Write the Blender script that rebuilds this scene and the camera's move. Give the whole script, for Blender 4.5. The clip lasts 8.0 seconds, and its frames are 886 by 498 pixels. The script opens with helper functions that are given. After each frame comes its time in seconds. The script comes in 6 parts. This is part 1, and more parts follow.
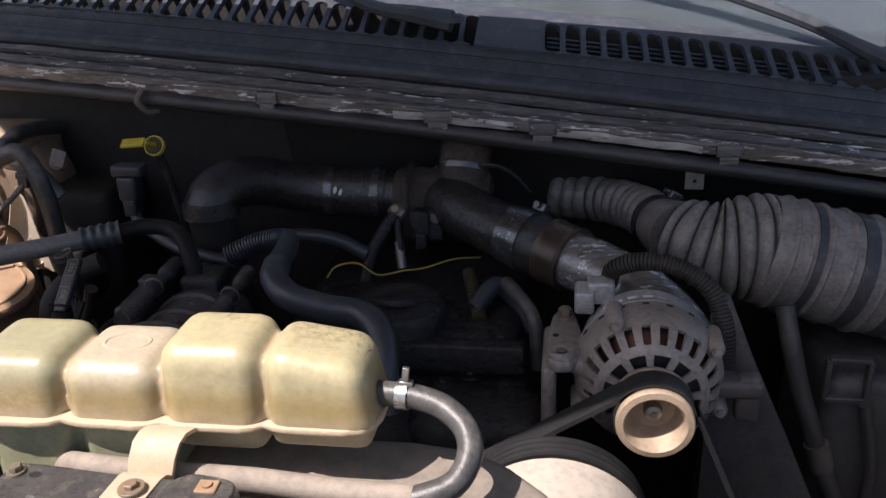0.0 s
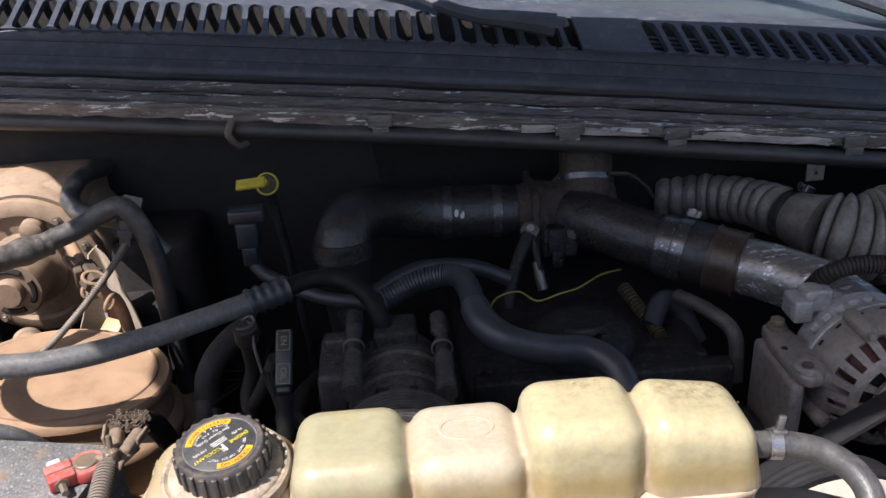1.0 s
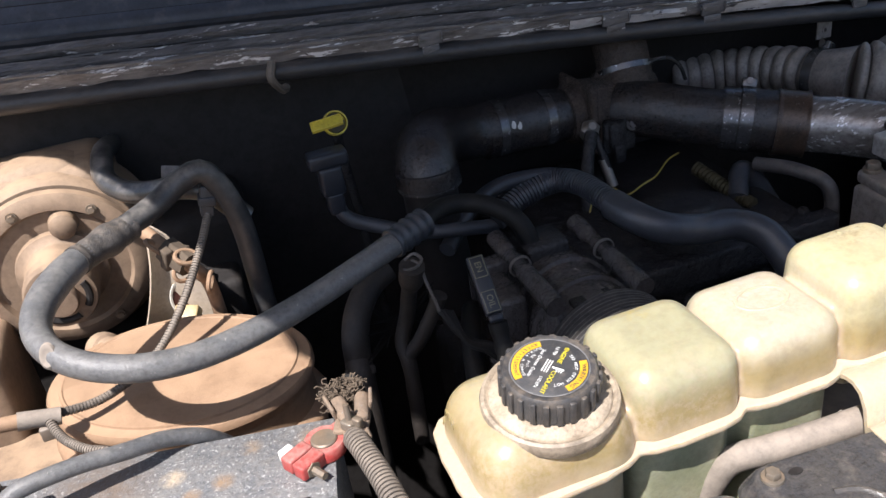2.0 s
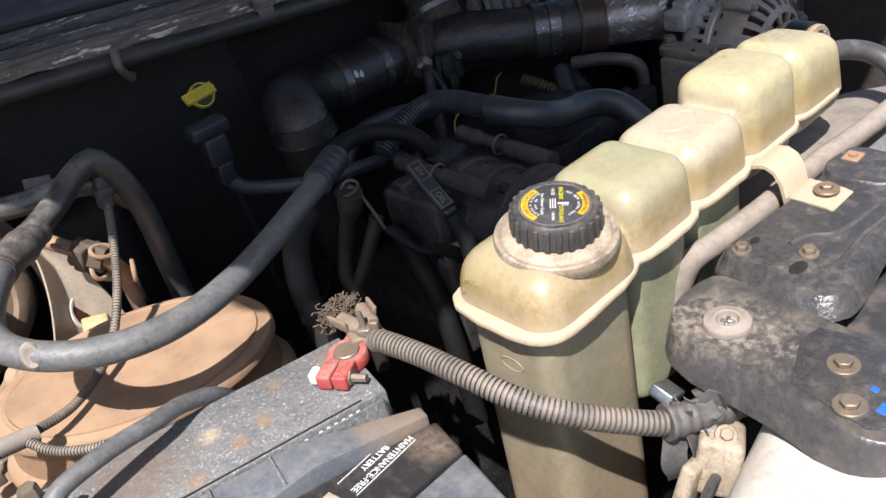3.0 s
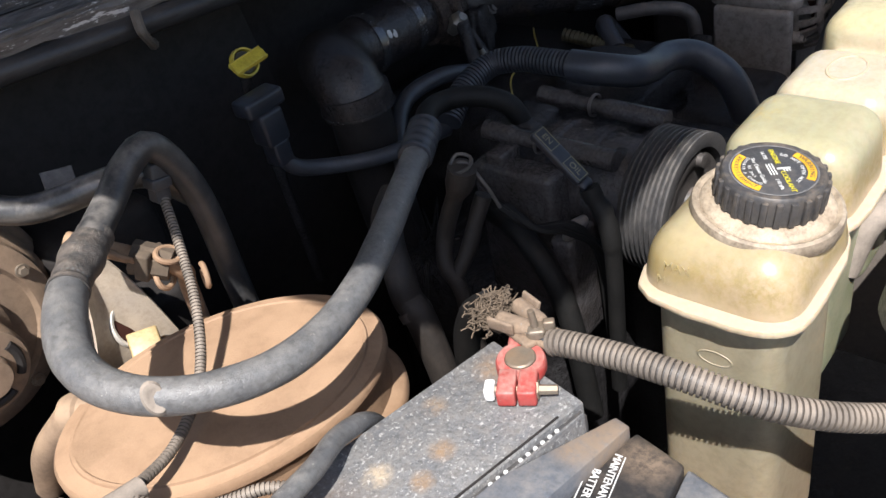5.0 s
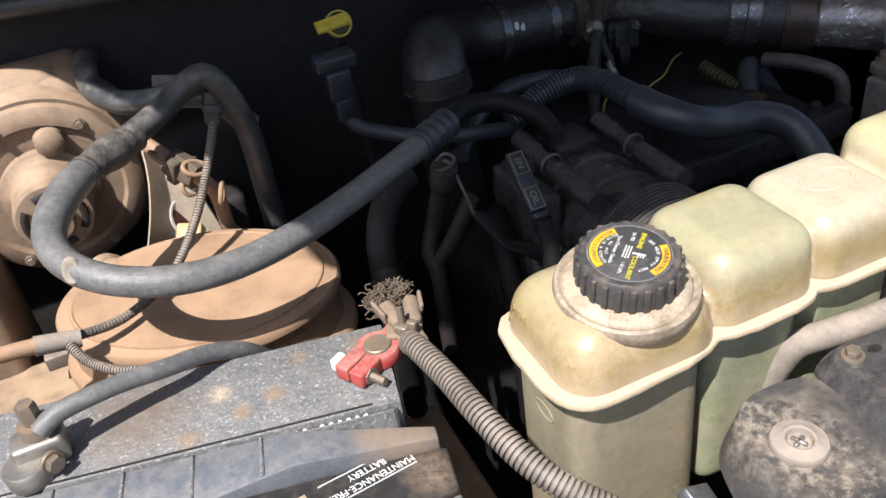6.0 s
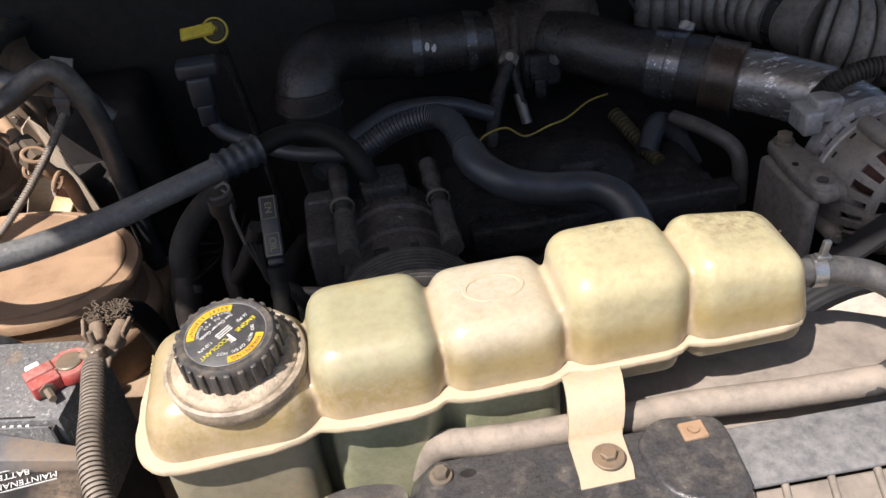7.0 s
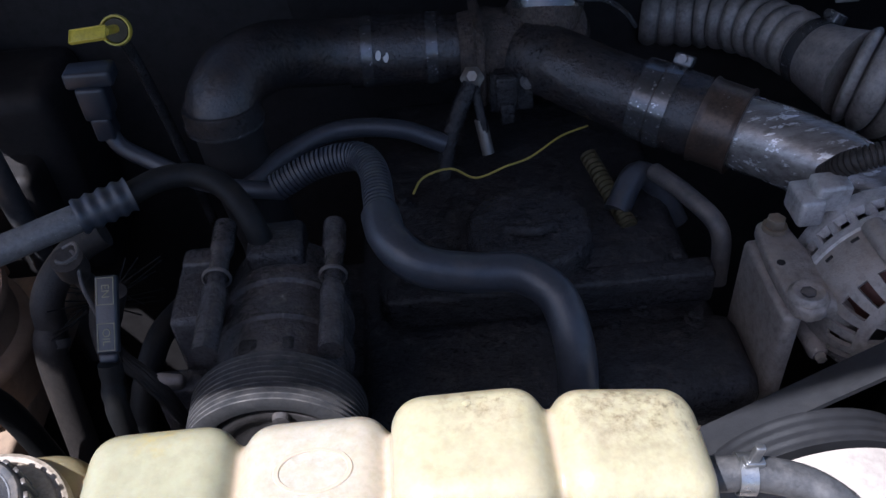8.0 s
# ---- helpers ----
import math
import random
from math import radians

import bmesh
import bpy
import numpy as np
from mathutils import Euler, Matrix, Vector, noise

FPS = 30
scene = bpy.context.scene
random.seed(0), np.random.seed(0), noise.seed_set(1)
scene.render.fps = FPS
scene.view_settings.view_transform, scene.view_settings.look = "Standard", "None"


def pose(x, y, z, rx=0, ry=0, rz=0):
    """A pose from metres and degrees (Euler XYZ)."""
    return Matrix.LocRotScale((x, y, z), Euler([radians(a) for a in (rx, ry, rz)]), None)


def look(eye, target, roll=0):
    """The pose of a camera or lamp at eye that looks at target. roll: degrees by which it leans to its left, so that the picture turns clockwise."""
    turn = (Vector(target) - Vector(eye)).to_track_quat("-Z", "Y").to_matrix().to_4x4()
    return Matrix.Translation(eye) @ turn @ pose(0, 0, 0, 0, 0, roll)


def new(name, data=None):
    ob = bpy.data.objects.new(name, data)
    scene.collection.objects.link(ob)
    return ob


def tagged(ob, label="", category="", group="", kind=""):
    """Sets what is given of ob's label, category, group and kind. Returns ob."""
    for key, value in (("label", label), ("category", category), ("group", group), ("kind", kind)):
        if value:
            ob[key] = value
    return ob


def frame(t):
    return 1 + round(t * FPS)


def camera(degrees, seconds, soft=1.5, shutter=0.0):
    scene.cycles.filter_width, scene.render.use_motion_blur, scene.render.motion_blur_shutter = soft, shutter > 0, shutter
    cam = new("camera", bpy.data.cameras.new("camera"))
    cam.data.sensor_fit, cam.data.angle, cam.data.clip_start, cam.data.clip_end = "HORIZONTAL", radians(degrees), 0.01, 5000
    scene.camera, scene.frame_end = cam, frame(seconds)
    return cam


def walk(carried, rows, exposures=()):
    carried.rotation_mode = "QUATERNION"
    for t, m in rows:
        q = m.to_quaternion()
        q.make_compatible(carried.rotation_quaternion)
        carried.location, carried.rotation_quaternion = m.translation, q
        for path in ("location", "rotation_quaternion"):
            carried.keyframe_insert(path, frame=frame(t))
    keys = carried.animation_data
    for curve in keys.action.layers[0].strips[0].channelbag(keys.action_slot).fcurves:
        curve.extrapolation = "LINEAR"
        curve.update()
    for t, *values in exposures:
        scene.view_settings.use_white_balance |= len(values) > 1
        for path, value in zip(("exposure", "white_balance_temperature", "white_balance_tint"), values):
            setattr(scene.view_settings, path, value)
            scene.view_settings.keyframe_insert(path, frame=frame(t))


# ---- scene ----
cam = camera(55.4, 8.0)
PATH = [
    (0, (0.475, 0.039, 1.672), (0.187, 1.854, 0.883), -2.3),
    (0.5, (0.303, 0.085, 1.701), (0.145, 1.894, 0.863), -2.1),
    (1, (0.065, 0.109, 1.718), (0.152, 1.917, 0.867), -3.2),
    (1.5, (-0.047, 0.133, 1.703), (0.251, 1.899, 0.812), -4.3),
    (1.7, (-0.14, 0.167, 1.7), (0.217, 1.897, 0.763), -5.7),
    (2.8, (-0.43, 0.236, 1.652), (0.463, 1.689, 0.608), -13.5),
    (3, (-0.466, 0.231, 1.653), (0.525, 1.615, 0.603), -13.6),
    (3.5, (-0.537, 0.334, 1.654), (0.589, 1.59, 0.58), -14.5),
    (4, (-0.568, 0.458, 1.647), (0.61, 1.634, 0.537), -14.7),
    (4.2, (-0.574, 0.487, 1.646), (0.615, 1.634, 0.518), -14.7),
    (5.3, (-0.478, 0.372, 1.642), (0.506, 1.665, 0.474), -11.6),
    (5.5, (-0.43, 0.305, 1.648), (0.426, 1.696, 0.493), -10.4),
    (6, (-0.335, 0.253, 1.656), (0.22, 1.803, 0.52), -8.5),
    (6.5, (-0.199, 0.245, 1.677), (0.213, 1.842, 0.546), -6.6),
    (7, (0.019, 0.187, 1.694), (0.195, 1.782, 0.5), -6.6),
    (7.5, (0.116, 0.272, 1.705), (0.193, 1.806, 0.424), -6.2),
    (8, (0.178, 0.367, 1.713), (0.197, 1.852, 0.374), -5.0),
]
EXPOSURE = [(0.0, 0.80, 6700, 17), (1.0, 0.90, 6350, 15), (1.5, 1.05, 6250, 14), (3.0, 0.90, 6250, 12), (3.5, 0.70, 6400, 13), (4.0, 0.75, 6200, 10), (5.5, 1.00, 6300, 11), (6.5, 0.85, 6300, 11), (7.0, 0.85, 6600, 13), (7.5, 0.75, 6800, 15), (8.0, 1.00, 5450, 17)]
walk(cam, [(t, look(eye, target, roll)) for t, eye, target, roll in PATH], EXPOSURE)

# ---------- world, sun, exposure ----------
SUN_TO = Vector((-0.41, -0.33, 0.85)).normalized()      # towards the sun
world = bpy.data.worlds.new("sky")
scene.world = world
world.use_nodes = True
wn = world.node_tree.nodes
sky = wn.new("ShaderNodeTexSky")
sky.sky_type = "NISHITA"
sky.sun_disc = False
sky.sun_elevation = math.asin(SUN_TO.z)
sky.sun_rotation = math.atan2(SUN_TO.x, SUN_TO.y)
sky.dust_density, sky.ozone_density = 2.0, 1.1      # hazy, dry air
world.node_tree.links.new(sky.outputs[0], wn["Background"].inputs[0])
wn["Background"].inputs[1].default_value = 0.084
sun_data = bpy.data.lights.new("sun", "SUN")
sun_data.energy, sun_data.angle, sun_data.color = 4.8, radians(0.55), (1.0, 0.955, 0.90)
sun = new("sun", sun_data)
sun.matrix_world = look((0, 0, 6), Vector((0, 0, 6)) - SUN_TO)


# ---------- materials ----------
def surface(name, base, rough=0.5, metal=0.0, vary=0.35, second=None, dust=0.0, dust_col=(0.36, 0.235, 0.14),
            grain=500.0, patch=18.0, bump=0.25, spots=0.0, spot_col=(0.75, 0.75, 0.75), sss=0.0, spec=0.5, depth=0.0006, dry=0.15, grime=(), along=(), crevice=None, mottle=0.45, rise=(), streak=1.0):
    """Painted, rubber, metal or plastic surface with patches, grain, settled dust on top faces and flecks of wear."""
    m = bpy.data.materials.new(name)
    m.use_nodes = True
    nt = m.node_tree
    nd, ln = nt.nodes, nt.links
    bsdf = nd["Principled BSDF"]
    tc = nd.new("ShaderNodeTexCoord")
    geo = nd.new("ShaderNodeNewGeometry")

    def noise_node(scale, detail, rough_=0.6):
        n = nd.new("ShaderNodeTexNoise")
        n.inputs["Scale"].default_value, n.inputs["Detail"].default_value, n.inputs["Roughness"].default_value = scale, detail, rough_
        if streak == 1.0:
            ln.new(geo.outputs["Position"], n.inputs["Vector"])
        else:                       # drawn out along the car's width
            sc = nd.new("ShaderNodeVectorMath")
            sc.operation = "MULTIPLY"
            sc.inputs[1].default_value = (streak, 1.0, 1.0)
            ln.new(geo.outputs["Position"], sc.inputs[0])
            ln.new(sc.outputs[0], n.inputs["Vector"])
        return n

    def ramp(src, a, b):
        r = nd.new("ShaderNodeMapRange")
        r.inputs["From Min"].default_value, r.inputs["From Max"].default_value = a, b
        ln.new(src, r.inputs["Value"])
        return r.outputs["Result"]

    def mix(fac, a, b):
        x = nd.new("ShaderNodeMix")
        x.data_type = "RGBA"
        ln.new(fac, x.inputs["Factor"])
        for sock, v in ((x.inputs["A"], a), (x.inputs["B"], b)):
            if isinstance(v, tuple):
                sock.default_value = (*v, 1)
            else:
                ln.new(v, sock)
        return x.outputs["Result"]

    def maths(op, a, b):
        x = nd.new("ShaderNodeMath")
        x.operation = op
        x.use_clamp = True
        for sock, v in zip(x.inputs, (a, b)):
            if isinstance(v, (int, float)):
                sock.default_value = v
            else:
                ln.new(v, sock)
        return x.outputs[0]

    big, fine = noise_node(patch, 6.0), noise_node(grain, 3.0)
    second = second or tuple(c * (1 - vary) for c in base)
    col = mix(ramp(big.outputs["Fac"], 0.35, 0.68), base, second)
    for x0, x1, tone in along:
        sx = nd.new("ShaderNodeSeparateXYZ")
        ln.new(geo.outputs["Position"], sx.inputs[0])
        soft = mix(ramp(big.outputs["Fac"], 0.3, 0.7), tone, tuple(c * 1.12 for c in tone))
        col = mix(ramp(sx.outputs["X"], x0, x1), col, soft)
    for z0, z1, tone in rise:
        sz = nd.new("ShaderNodeSeparateXYZ")
        ln.new(geo.outputs["Position"], sz.inputs[0])
        zn = noise_node(45.0, 4.0)
        lift = nd.new("ShaderNodeMath")
        lift.operation = "MULTIPLY_ADD"
        ln.new(zn.outputs["Fac"], lift.inputs[0])
        lift.inputs[1].default_value = 0.016
        ln.new(sz.outputs["Z"], lift.inputs[2])
        col = mix(maths("MULTIPLY", ramp(lift.outputs[0], z0 + 0.008, z1 + 0.008), 0.85), col, tone)
    if mottle:
        mid = noise_node(patch * 6.1 + 20.0, 7.0, 0.72)
        shade = nd.new("ShaderNodeMix")
        shade.data_type, shade.blend_type = "RGBA", "MULTIPLY"
        ln.new(maths("MULTIPLY", ramp(mid.outputs["Fac"], 0.44, 0.64), mottle), shade.inputs["Factor"])
        ln.new(col, shade.inputs["A"])
        shade.inputs["B"].default_value = (0.50, 0.48, 0.46, 1)
        col = shade.outputs["Result"]
    g = ramp(fine.outputs["Fac"], 0.3, 0.75)
    col = mix(maths("MULTIPLY", g, 0.35), col, tuple(c * (1 - 0.6 * vary) for c in base))
    rgh = ramp(big.outputs["Fac"], 0.2, 0.8)
    if spots:
        sp = noise_node(patch * 5.3, 5.0, 0.7)
        col = mix(ramp(sp.outputs["Fac"], 0.74 - spots, 0.77 - spots), col, spot_col)
    if dust:
        sep = nd.new("ShaderNodeSeparateXYZ")
        ln.new(geo.outputs["Normal"], sep.inputs[0])
        up = ramp(sep.outputs["Z"], -0.35, 0.9)
        dn = noise_node(patch * 1.7 + 3.0, 7.0, 0.65)
        amount = maths("MULTIPLY", maths("MULTIPLY", up, ramp(dn.outputs["Fac"], 0.62 - 0.5 * dust, 0.74 - 0.15 * dust)), min(1.0, dust * 1.25))
        amount = maths("MAXIMUM", amount, maths("MULTIPLY", g, dry * dust))
        col = mix(amount, col, dust_col)
        rr = maths("MAXIMUM", maths("MULTIPLY", amount, 0.9), rough)
        ln.new(rr, bsdf.inputs["Roughness"])
    else:
        r = nd.new("ShaderNodeMapRange")
        r.inputs["To Min"].default_value, r.inputs["To Max"].default_value = max(0.05, rough - 0.09), min(1.0, rough + 0.12)
        ln.new(rgh, r.inputs["Value"])
        ln.new(r.outputs["Result"], bsdf.inputs["Roughness"])
    # concave places take this colour: dust on the tank, painted shade on the duct
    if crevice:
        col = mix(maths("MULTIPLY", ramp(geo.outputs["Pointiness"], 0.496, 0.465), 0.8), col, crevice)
    for (gx, gy, gz), reach, amount_, colour in grime:
        off = nd.new("ShaderNodeVectorMath")
        off.operation = "DISTANCE"
        ln.new(geo.outputs["Position"], off.inputs[0])
        off.inputs[1].default_value = (gx, gy, gz)
        near = nd.new("ShaderNodeMapRange")
        near.inputs["From Min"].default_value, near.inputs["From Max"].default_value = reach, reach * 0.3
        ln.new(off.outputs["Value"], near.inputs["Value"])
        gn = noise_node(150.0, 6.0, 0.75)
        fac = maths("MULTIPLY", near.outputs["Result"], ramp(gn.outputs["Fac"], 0.60 - 0.22 * amount_, 0.72 - 0.1 * amount_))
        col = mix(maths("MULTIPLY", fac, 0.85), col, colour)
    ln.new(col, bsdf.inputs["Base Color"])
    bsdf.inputs["Metallic"].default_value = metal
    bsdf.inputs["Specular IOR Level"].default_value = spec
    if sss:
        bsdf.inputs["Subsurface Weight"].default_value = sss
        bsdf.inputs["Subsurface Radius"].default_value = (0.02, 0.012, 0.005)
        bsdf.inputs["Subsurface Scale"].default_value = 0.6
    b = nd.new("ShaderNodeBump")
    b.inputs["Strength"].default_value, b.inputs["Distance"].default_value = bump, depth
    ln.new(fine.outputs["Fac"], b.inputs["Height"])
    b2 = nd.new("ShaderNodeBump")
    b2.inputs["Strength"].default_value, b2.inputs["Distance"].default_value = bump, depth * 4
    ln.new(big.outputs["Fac"], b2.inputs["Height"])
    ln.new(b2.outputs["Normal"], b.inputs["Normal"])
    ln.new(b.outputs["Normal"], bsdf.inputs["Normal"])
    return m


DUST = (0.40, 0.255, 0.15)
M = dict(
    plastic=surface("black_plastic", (0.0495, 0.0517, 0.0583), 0.42, dust=0.3, grain=900, dust_col=(0.33, 0.253, 0.187)),
    cowl=surface("cowl_plastic", (0.062, 0.071, 0.093), 0.46, dust=0.2, grain=1200, dust_col=(0.25, 0.225, 0.21), spec=0.3, patch=30, mottle=0.35),
    # pale streaks here and on the lip: flaking paint, with sheen painted in
    paint_black=surface("worn_black_paint", (0.072, 0.074, 0.084), 0.17, second=(0.15, 0.14, 0.138), dust=0.3, dust_col=(0.27, 0.235, 0.21), spots=0.11, spot_col=(0.46, 0.45, 0.46), patch=30, bump=0.8, mottle=1.0, streak=0.16, depth=0.0014, spec=0.8),
    lip=surface("grimy_metal_lip", (0.13, 0.122, 0.122), 0.24, second=(0.24, 0.215, 0.20), dust=0.3, dust_col=(0.28, 0.245, 0.22), spots=0.17, spot_col=(0.64, 0.62, 0.62), patch=22, bump=0.8, mottle=1.0, streak=0.15, depth=0.0014, spec=0.8),
    panel=surface("dusty_black_steel", (0.036, 0.038, 0.044), 0.26, second=(0.060, 0.057, 0.056), dust=0.30, patch=30, dust_col=(0.25, 0.21, 0.175), spots=0.05, spot_col=(0.24, 0.20, 0.16), mottle=0.8, dry=0.35, bump=0.6, depth=0.001, spec=0.6),
    rubber=surface("hose_rubber", (0.105, 0.107, 0.112), 0.42, dust=0.4, second=(0.155, 0.152, 0.148), dust_col=(0.262, 0.245, 0.225), grain=900, patch=34, spots=0.07, spot_col=(0.36, 0.34, 0.315), mottle=0.75, bump=0.5, depth=0.0008),
    overflow=surface("worn_black_hose", (0.042, 0.042, 0.044), 0.42, dust=0.3, second=(0.085, 0.082, 0.080), dust_col=(0.20, 0.185, 0.17), patch=40, mottle=0.7, bump=0.4),
    rubber_dark=surface("soft_hose_rubber", (0.0483, 0.0535, 0.0655), 0.38, dust=0.25, dust_col=(0.147, 0.125, 0.108)),
    # near-black in the pleats paints in the shade between the ribs
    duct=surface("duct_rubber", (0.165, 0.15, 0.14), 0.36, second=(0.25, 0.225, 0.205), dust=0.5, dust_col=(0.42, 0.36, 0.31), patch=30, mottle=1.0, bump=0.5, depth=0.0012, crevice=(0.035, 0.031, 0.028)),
    collar_rubber=surface("cracked_sleeve_rubber", (0.060, 0.057, 0.056), 0.55, dust=0.55, dust_col=(0.20, 0.165, 0.135), grain=700, patch=60, mottle=0.8, bump=0.7, depth=0.001),
    # grimy brown rubber, its tone deepened to paint in the hood's shade
    brown_rubber=surface("dark_brown_rubber", (0.026, 0.021, 0.018), 0.65, dust=0.35, dust_col=(0.075, 0.055, 0.042), grain=600, patch=50, mottle=0.8, bump=0.5),
    tan_plastic=surface("yellowed_plug_plastic", (0.50, 0.37, 0.17), 0.45, dust=0.4, dust_col=(0.42, 0.31, 0.19), patch=70, mottle=0.5),
    conduit=surface("grey_conduit", (0.0898, 0.0785, 0.0673), 0.6, dust=0.75, dust_col=(0.277, 0.228, 0.183), mottle=0.5),
    engine=surface("oily_engine", (0.029, 0.028, 0.030), 0.24, dust=0.2, dust_col=(0.115, 0.09, 0.074), patch=40, bump=0.9, depth=0.002, mottle=0.9),
    compressor=surface("oily_compressor_casting", (0.068, 0.065, 0.069), 0.24, second=(0.050, 0.043, 0.040), dust=0.25, dust_col=(0.18, 0.145, 0.12), patch=50, bump=0.7, depth=0.0015, mottle=0.9),
    cast=surface("dark_cast_iron", (0.0775, 0.0713, 0.0688), 0.5, dust=0.4, dust_col=(0.213, 0.169, 0.138), bump=0.5, depth=0.001, mottle=0.7),
    turbo=surface("oily_turbo", (0.105, 0.078, 0.064), 0.22, second=(0.05, 0.042, 0.038), dust=0.15, dust_col=(0.30, 0.225, 0.17), bump=1.0, depth=0.003, patch=60, mottle=1.0, spots=0.05, spot_col=(0.33, 0.27, 0.23)),
    pipe_black=surface("oily_intake_pipe", (0.026, 0.026, 0.029), 0.15, second=(0.042, 0.032, 0.027), patch=40, mottle=0.9, bump=0.7, depth=0.0012, spots=0.02, spot_col=(0.30, 0.29, 0.29), spec=0.6),
    # pale streaks: scraped metal, plus painted highlights drawn along the pipe
    pipe_silver=surface("scraped_aluminium_pipe", (0.38, 0.36, 0.345), 0.26, metal=0.5, second=(0.15, 0.13, 0.12), dust=0.25, dust_col=(0.30, 0.25, 0.21), spots=0.16, spot_col=(0.74, 0.73, 0.74), patch=20, mottle=1.0, bump=0.5, streak=0.28),
    rust=surface("rusty_band", (0.105, 0.070, 0.050), 0.32, second=(0.05, 0.040, 0.035), dust=0.1, vary=0.6, metal=0.3, spots=0.07, spot_col=(0.5, 0.48, 0.46), mottle=0.9, patch=50),
    clamp=surface("steel_clamp", (0.5, 0.5, 0.5), 0.3, metal=0.9, vary=0.4, patch=60),
    alu=surface("grey_cast_aluminium", (0.57, 0.55, 0.54), 0.36, metal=0.3, dust=0.4, dust_col=(0.42, 0.365, 0.32), bump=0.5, mottle=0.9, depth=0.001),
    alu_dusty=surface("dusty_cast_aluminium", (0.33, 0.295, 0.27), 0.5, metal=0.25, dust=0.5, dust_col=(0.37, 0.30, 0.245), bump=0.5, mottle=0.9, depth=0.001),
    steel=surface("dull_steel", (0.36, 0.34, 0.31), 0.45, metal=0.7, dust=0.3),
    zinc=surface("dirty_zinc_bolt", (0.255, 0.217, 0.173), 0.5, metal=0.5, dust=0.5),
    copper=surface("copper_winding", (0.11, 0.045, 0.035), 0.45, metal=0.6),
    tank=surface("yellowed_polyethylene", (0.372, 0.318, 0.198), 0.33, second=(0.327, 0.265, 0.14),
                 along=[(-0.038, -0.031, (0.314, 0.298, 0.191)), (0.050, 0.060, (0.398, 0.352, 0.26)), (0.139, 0.147, (0.407, 0.361, 0.221))],
                 rise=[(1.309, 1.290, (0.288, 0.209, 0.0791)), (1.283, 1.272, (0.409, 0.321, 0.209))], crevice=(0.427, 0.324, 0.22), dust=0.2, dust_col=(0.385, 0.303, 0.217), patch=13, bump=0.22, sss=0.2, grain=220, dry=0.05, mottle=0.30,
                 grime=[((0.275, 0.655, 1.336), 0.045, 0.75, (0.138, 0.0967, 0.0482)), ((0.195, 0.665, 1.338), 0.04, 0.5, (0.179, 0.131, 0.0688)), ((0.310, 0.648, 1.33), 0.03, 0.35, (0.0344, 0.0275, 0.0206)),
                        ((0.10, 0.640, 1.315), 0.050, 0.9, (0.454, 0.399, 0.33)), ((0.145, 0.63, 1.31), 0.032, 0.9, (0.468, 0.379, 0.275)), ((-0.13, 0.59, 1.28), 0.08, 0.9, (0.399, 0.303, 0.2)), ((-0.04, 0.60, 1.29), 0.04, 0.8, (0.413, 0.324, 0.227)),
                        ((0.010, 0.60, 1.285), 0.05, 0.55, (0.399, 0.316, 0.227)), ((0.010, 0.672, 1.312), 0.03, 0.6, (0.413, 0.303, 0.0826))]),
    tank_dusty=surface("chalky_polyethylene", (0.464, 0.376, 0.256), 0.55, dust=0.8, second=(0.496, 0.416, 0.296), dust_col=(0.44, 0.344, 0.248), patch=40, bump=0.25, sss=0.2, grain=700, dry=0.05, mottle=0.35),
    tank_low=surface("coolant_filled_polyethylene", (0.243, 0.26, 0.16), 0.4, dust=0.45, second=(0.365, 0.354, 0.243), dust_col=(0.508, 0.452, 0.343), patch=26, bump=0.2, sss=0.15, mottle=0.4),
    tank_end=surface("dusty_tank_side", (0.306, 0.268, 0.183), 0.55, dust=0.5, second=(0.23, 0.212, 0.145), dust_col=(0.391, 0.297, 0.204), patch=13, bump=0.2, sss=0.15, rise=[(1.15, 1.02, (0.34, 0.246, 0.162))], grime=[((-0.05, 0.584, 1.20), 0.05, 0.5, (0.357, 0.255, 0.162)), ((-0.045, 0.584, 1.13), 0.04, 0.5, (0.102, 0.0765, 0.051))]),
    panel_dusty=surface("dust_caked_black_steel", (0.042, 0.043, 0.048), 0.28, second=(0.075, 0.070, 0.066), dust=0.32, patch=26, dust_col=(0.27, 0.225, 0.18), mottle=0.8, dry=0.35, spec=0.6, bump=0.5, depth=0.001, grime=[((-0.035, 0.510, 1.240), 0.045, 0.8, (0.36, 0.30, 0.235)), ((-0.035, 0.47, 1.240), 0.045, 0.5, (0.32, 0.27, 0.215)), ((-0.05, 0.545, 1.236), 0.03, 0.7, (0.34, 0.29, 0.23))]),
    collar=surface("weathered_collar", (0.30, 0.235, 0.165), 0.6, second=(0.47, 0.40, 0.31), vary=0.4, patch=45, dust=0.5, dust_col=(0.47, 0.375, 0.27), mottle=0.8, bump=0.7, depth=0.001),
    gasket=surface("dusty_worn_rim", (0.17, 0.135, 0.10), 0.5, second=(0.42, 0.35, 0.265), patch=45, dust=0.5, dust_col=(0.50, 0.41, 0.30), mottle=0.9, bump=0.5),
    stain=surface("black_grime", (0.07, 0.05, 0.03), 0.8),
    drum=surface("dusty_brown_canister", (0.250, 0.153, 0.090), 0.75, dust=0.95, second=(0.205, 0.122, 0.074), dust_col=(0.345, 0.222, 0.135), patch=14, dry=0.25, mottle=0.6, bump=0.5, spots=0.05, spot_col=(0.19, 0.115, 0.07)),
    booster=surface("dusty_housing", (0.19, 0.131, 0.0915), 0.7, dust=0.85, second=(0.119, 0.0871, 0.0634), dust_col=(0.356, 0.25, 0.162), patch=15, mottle=0.75, bump=0.4),
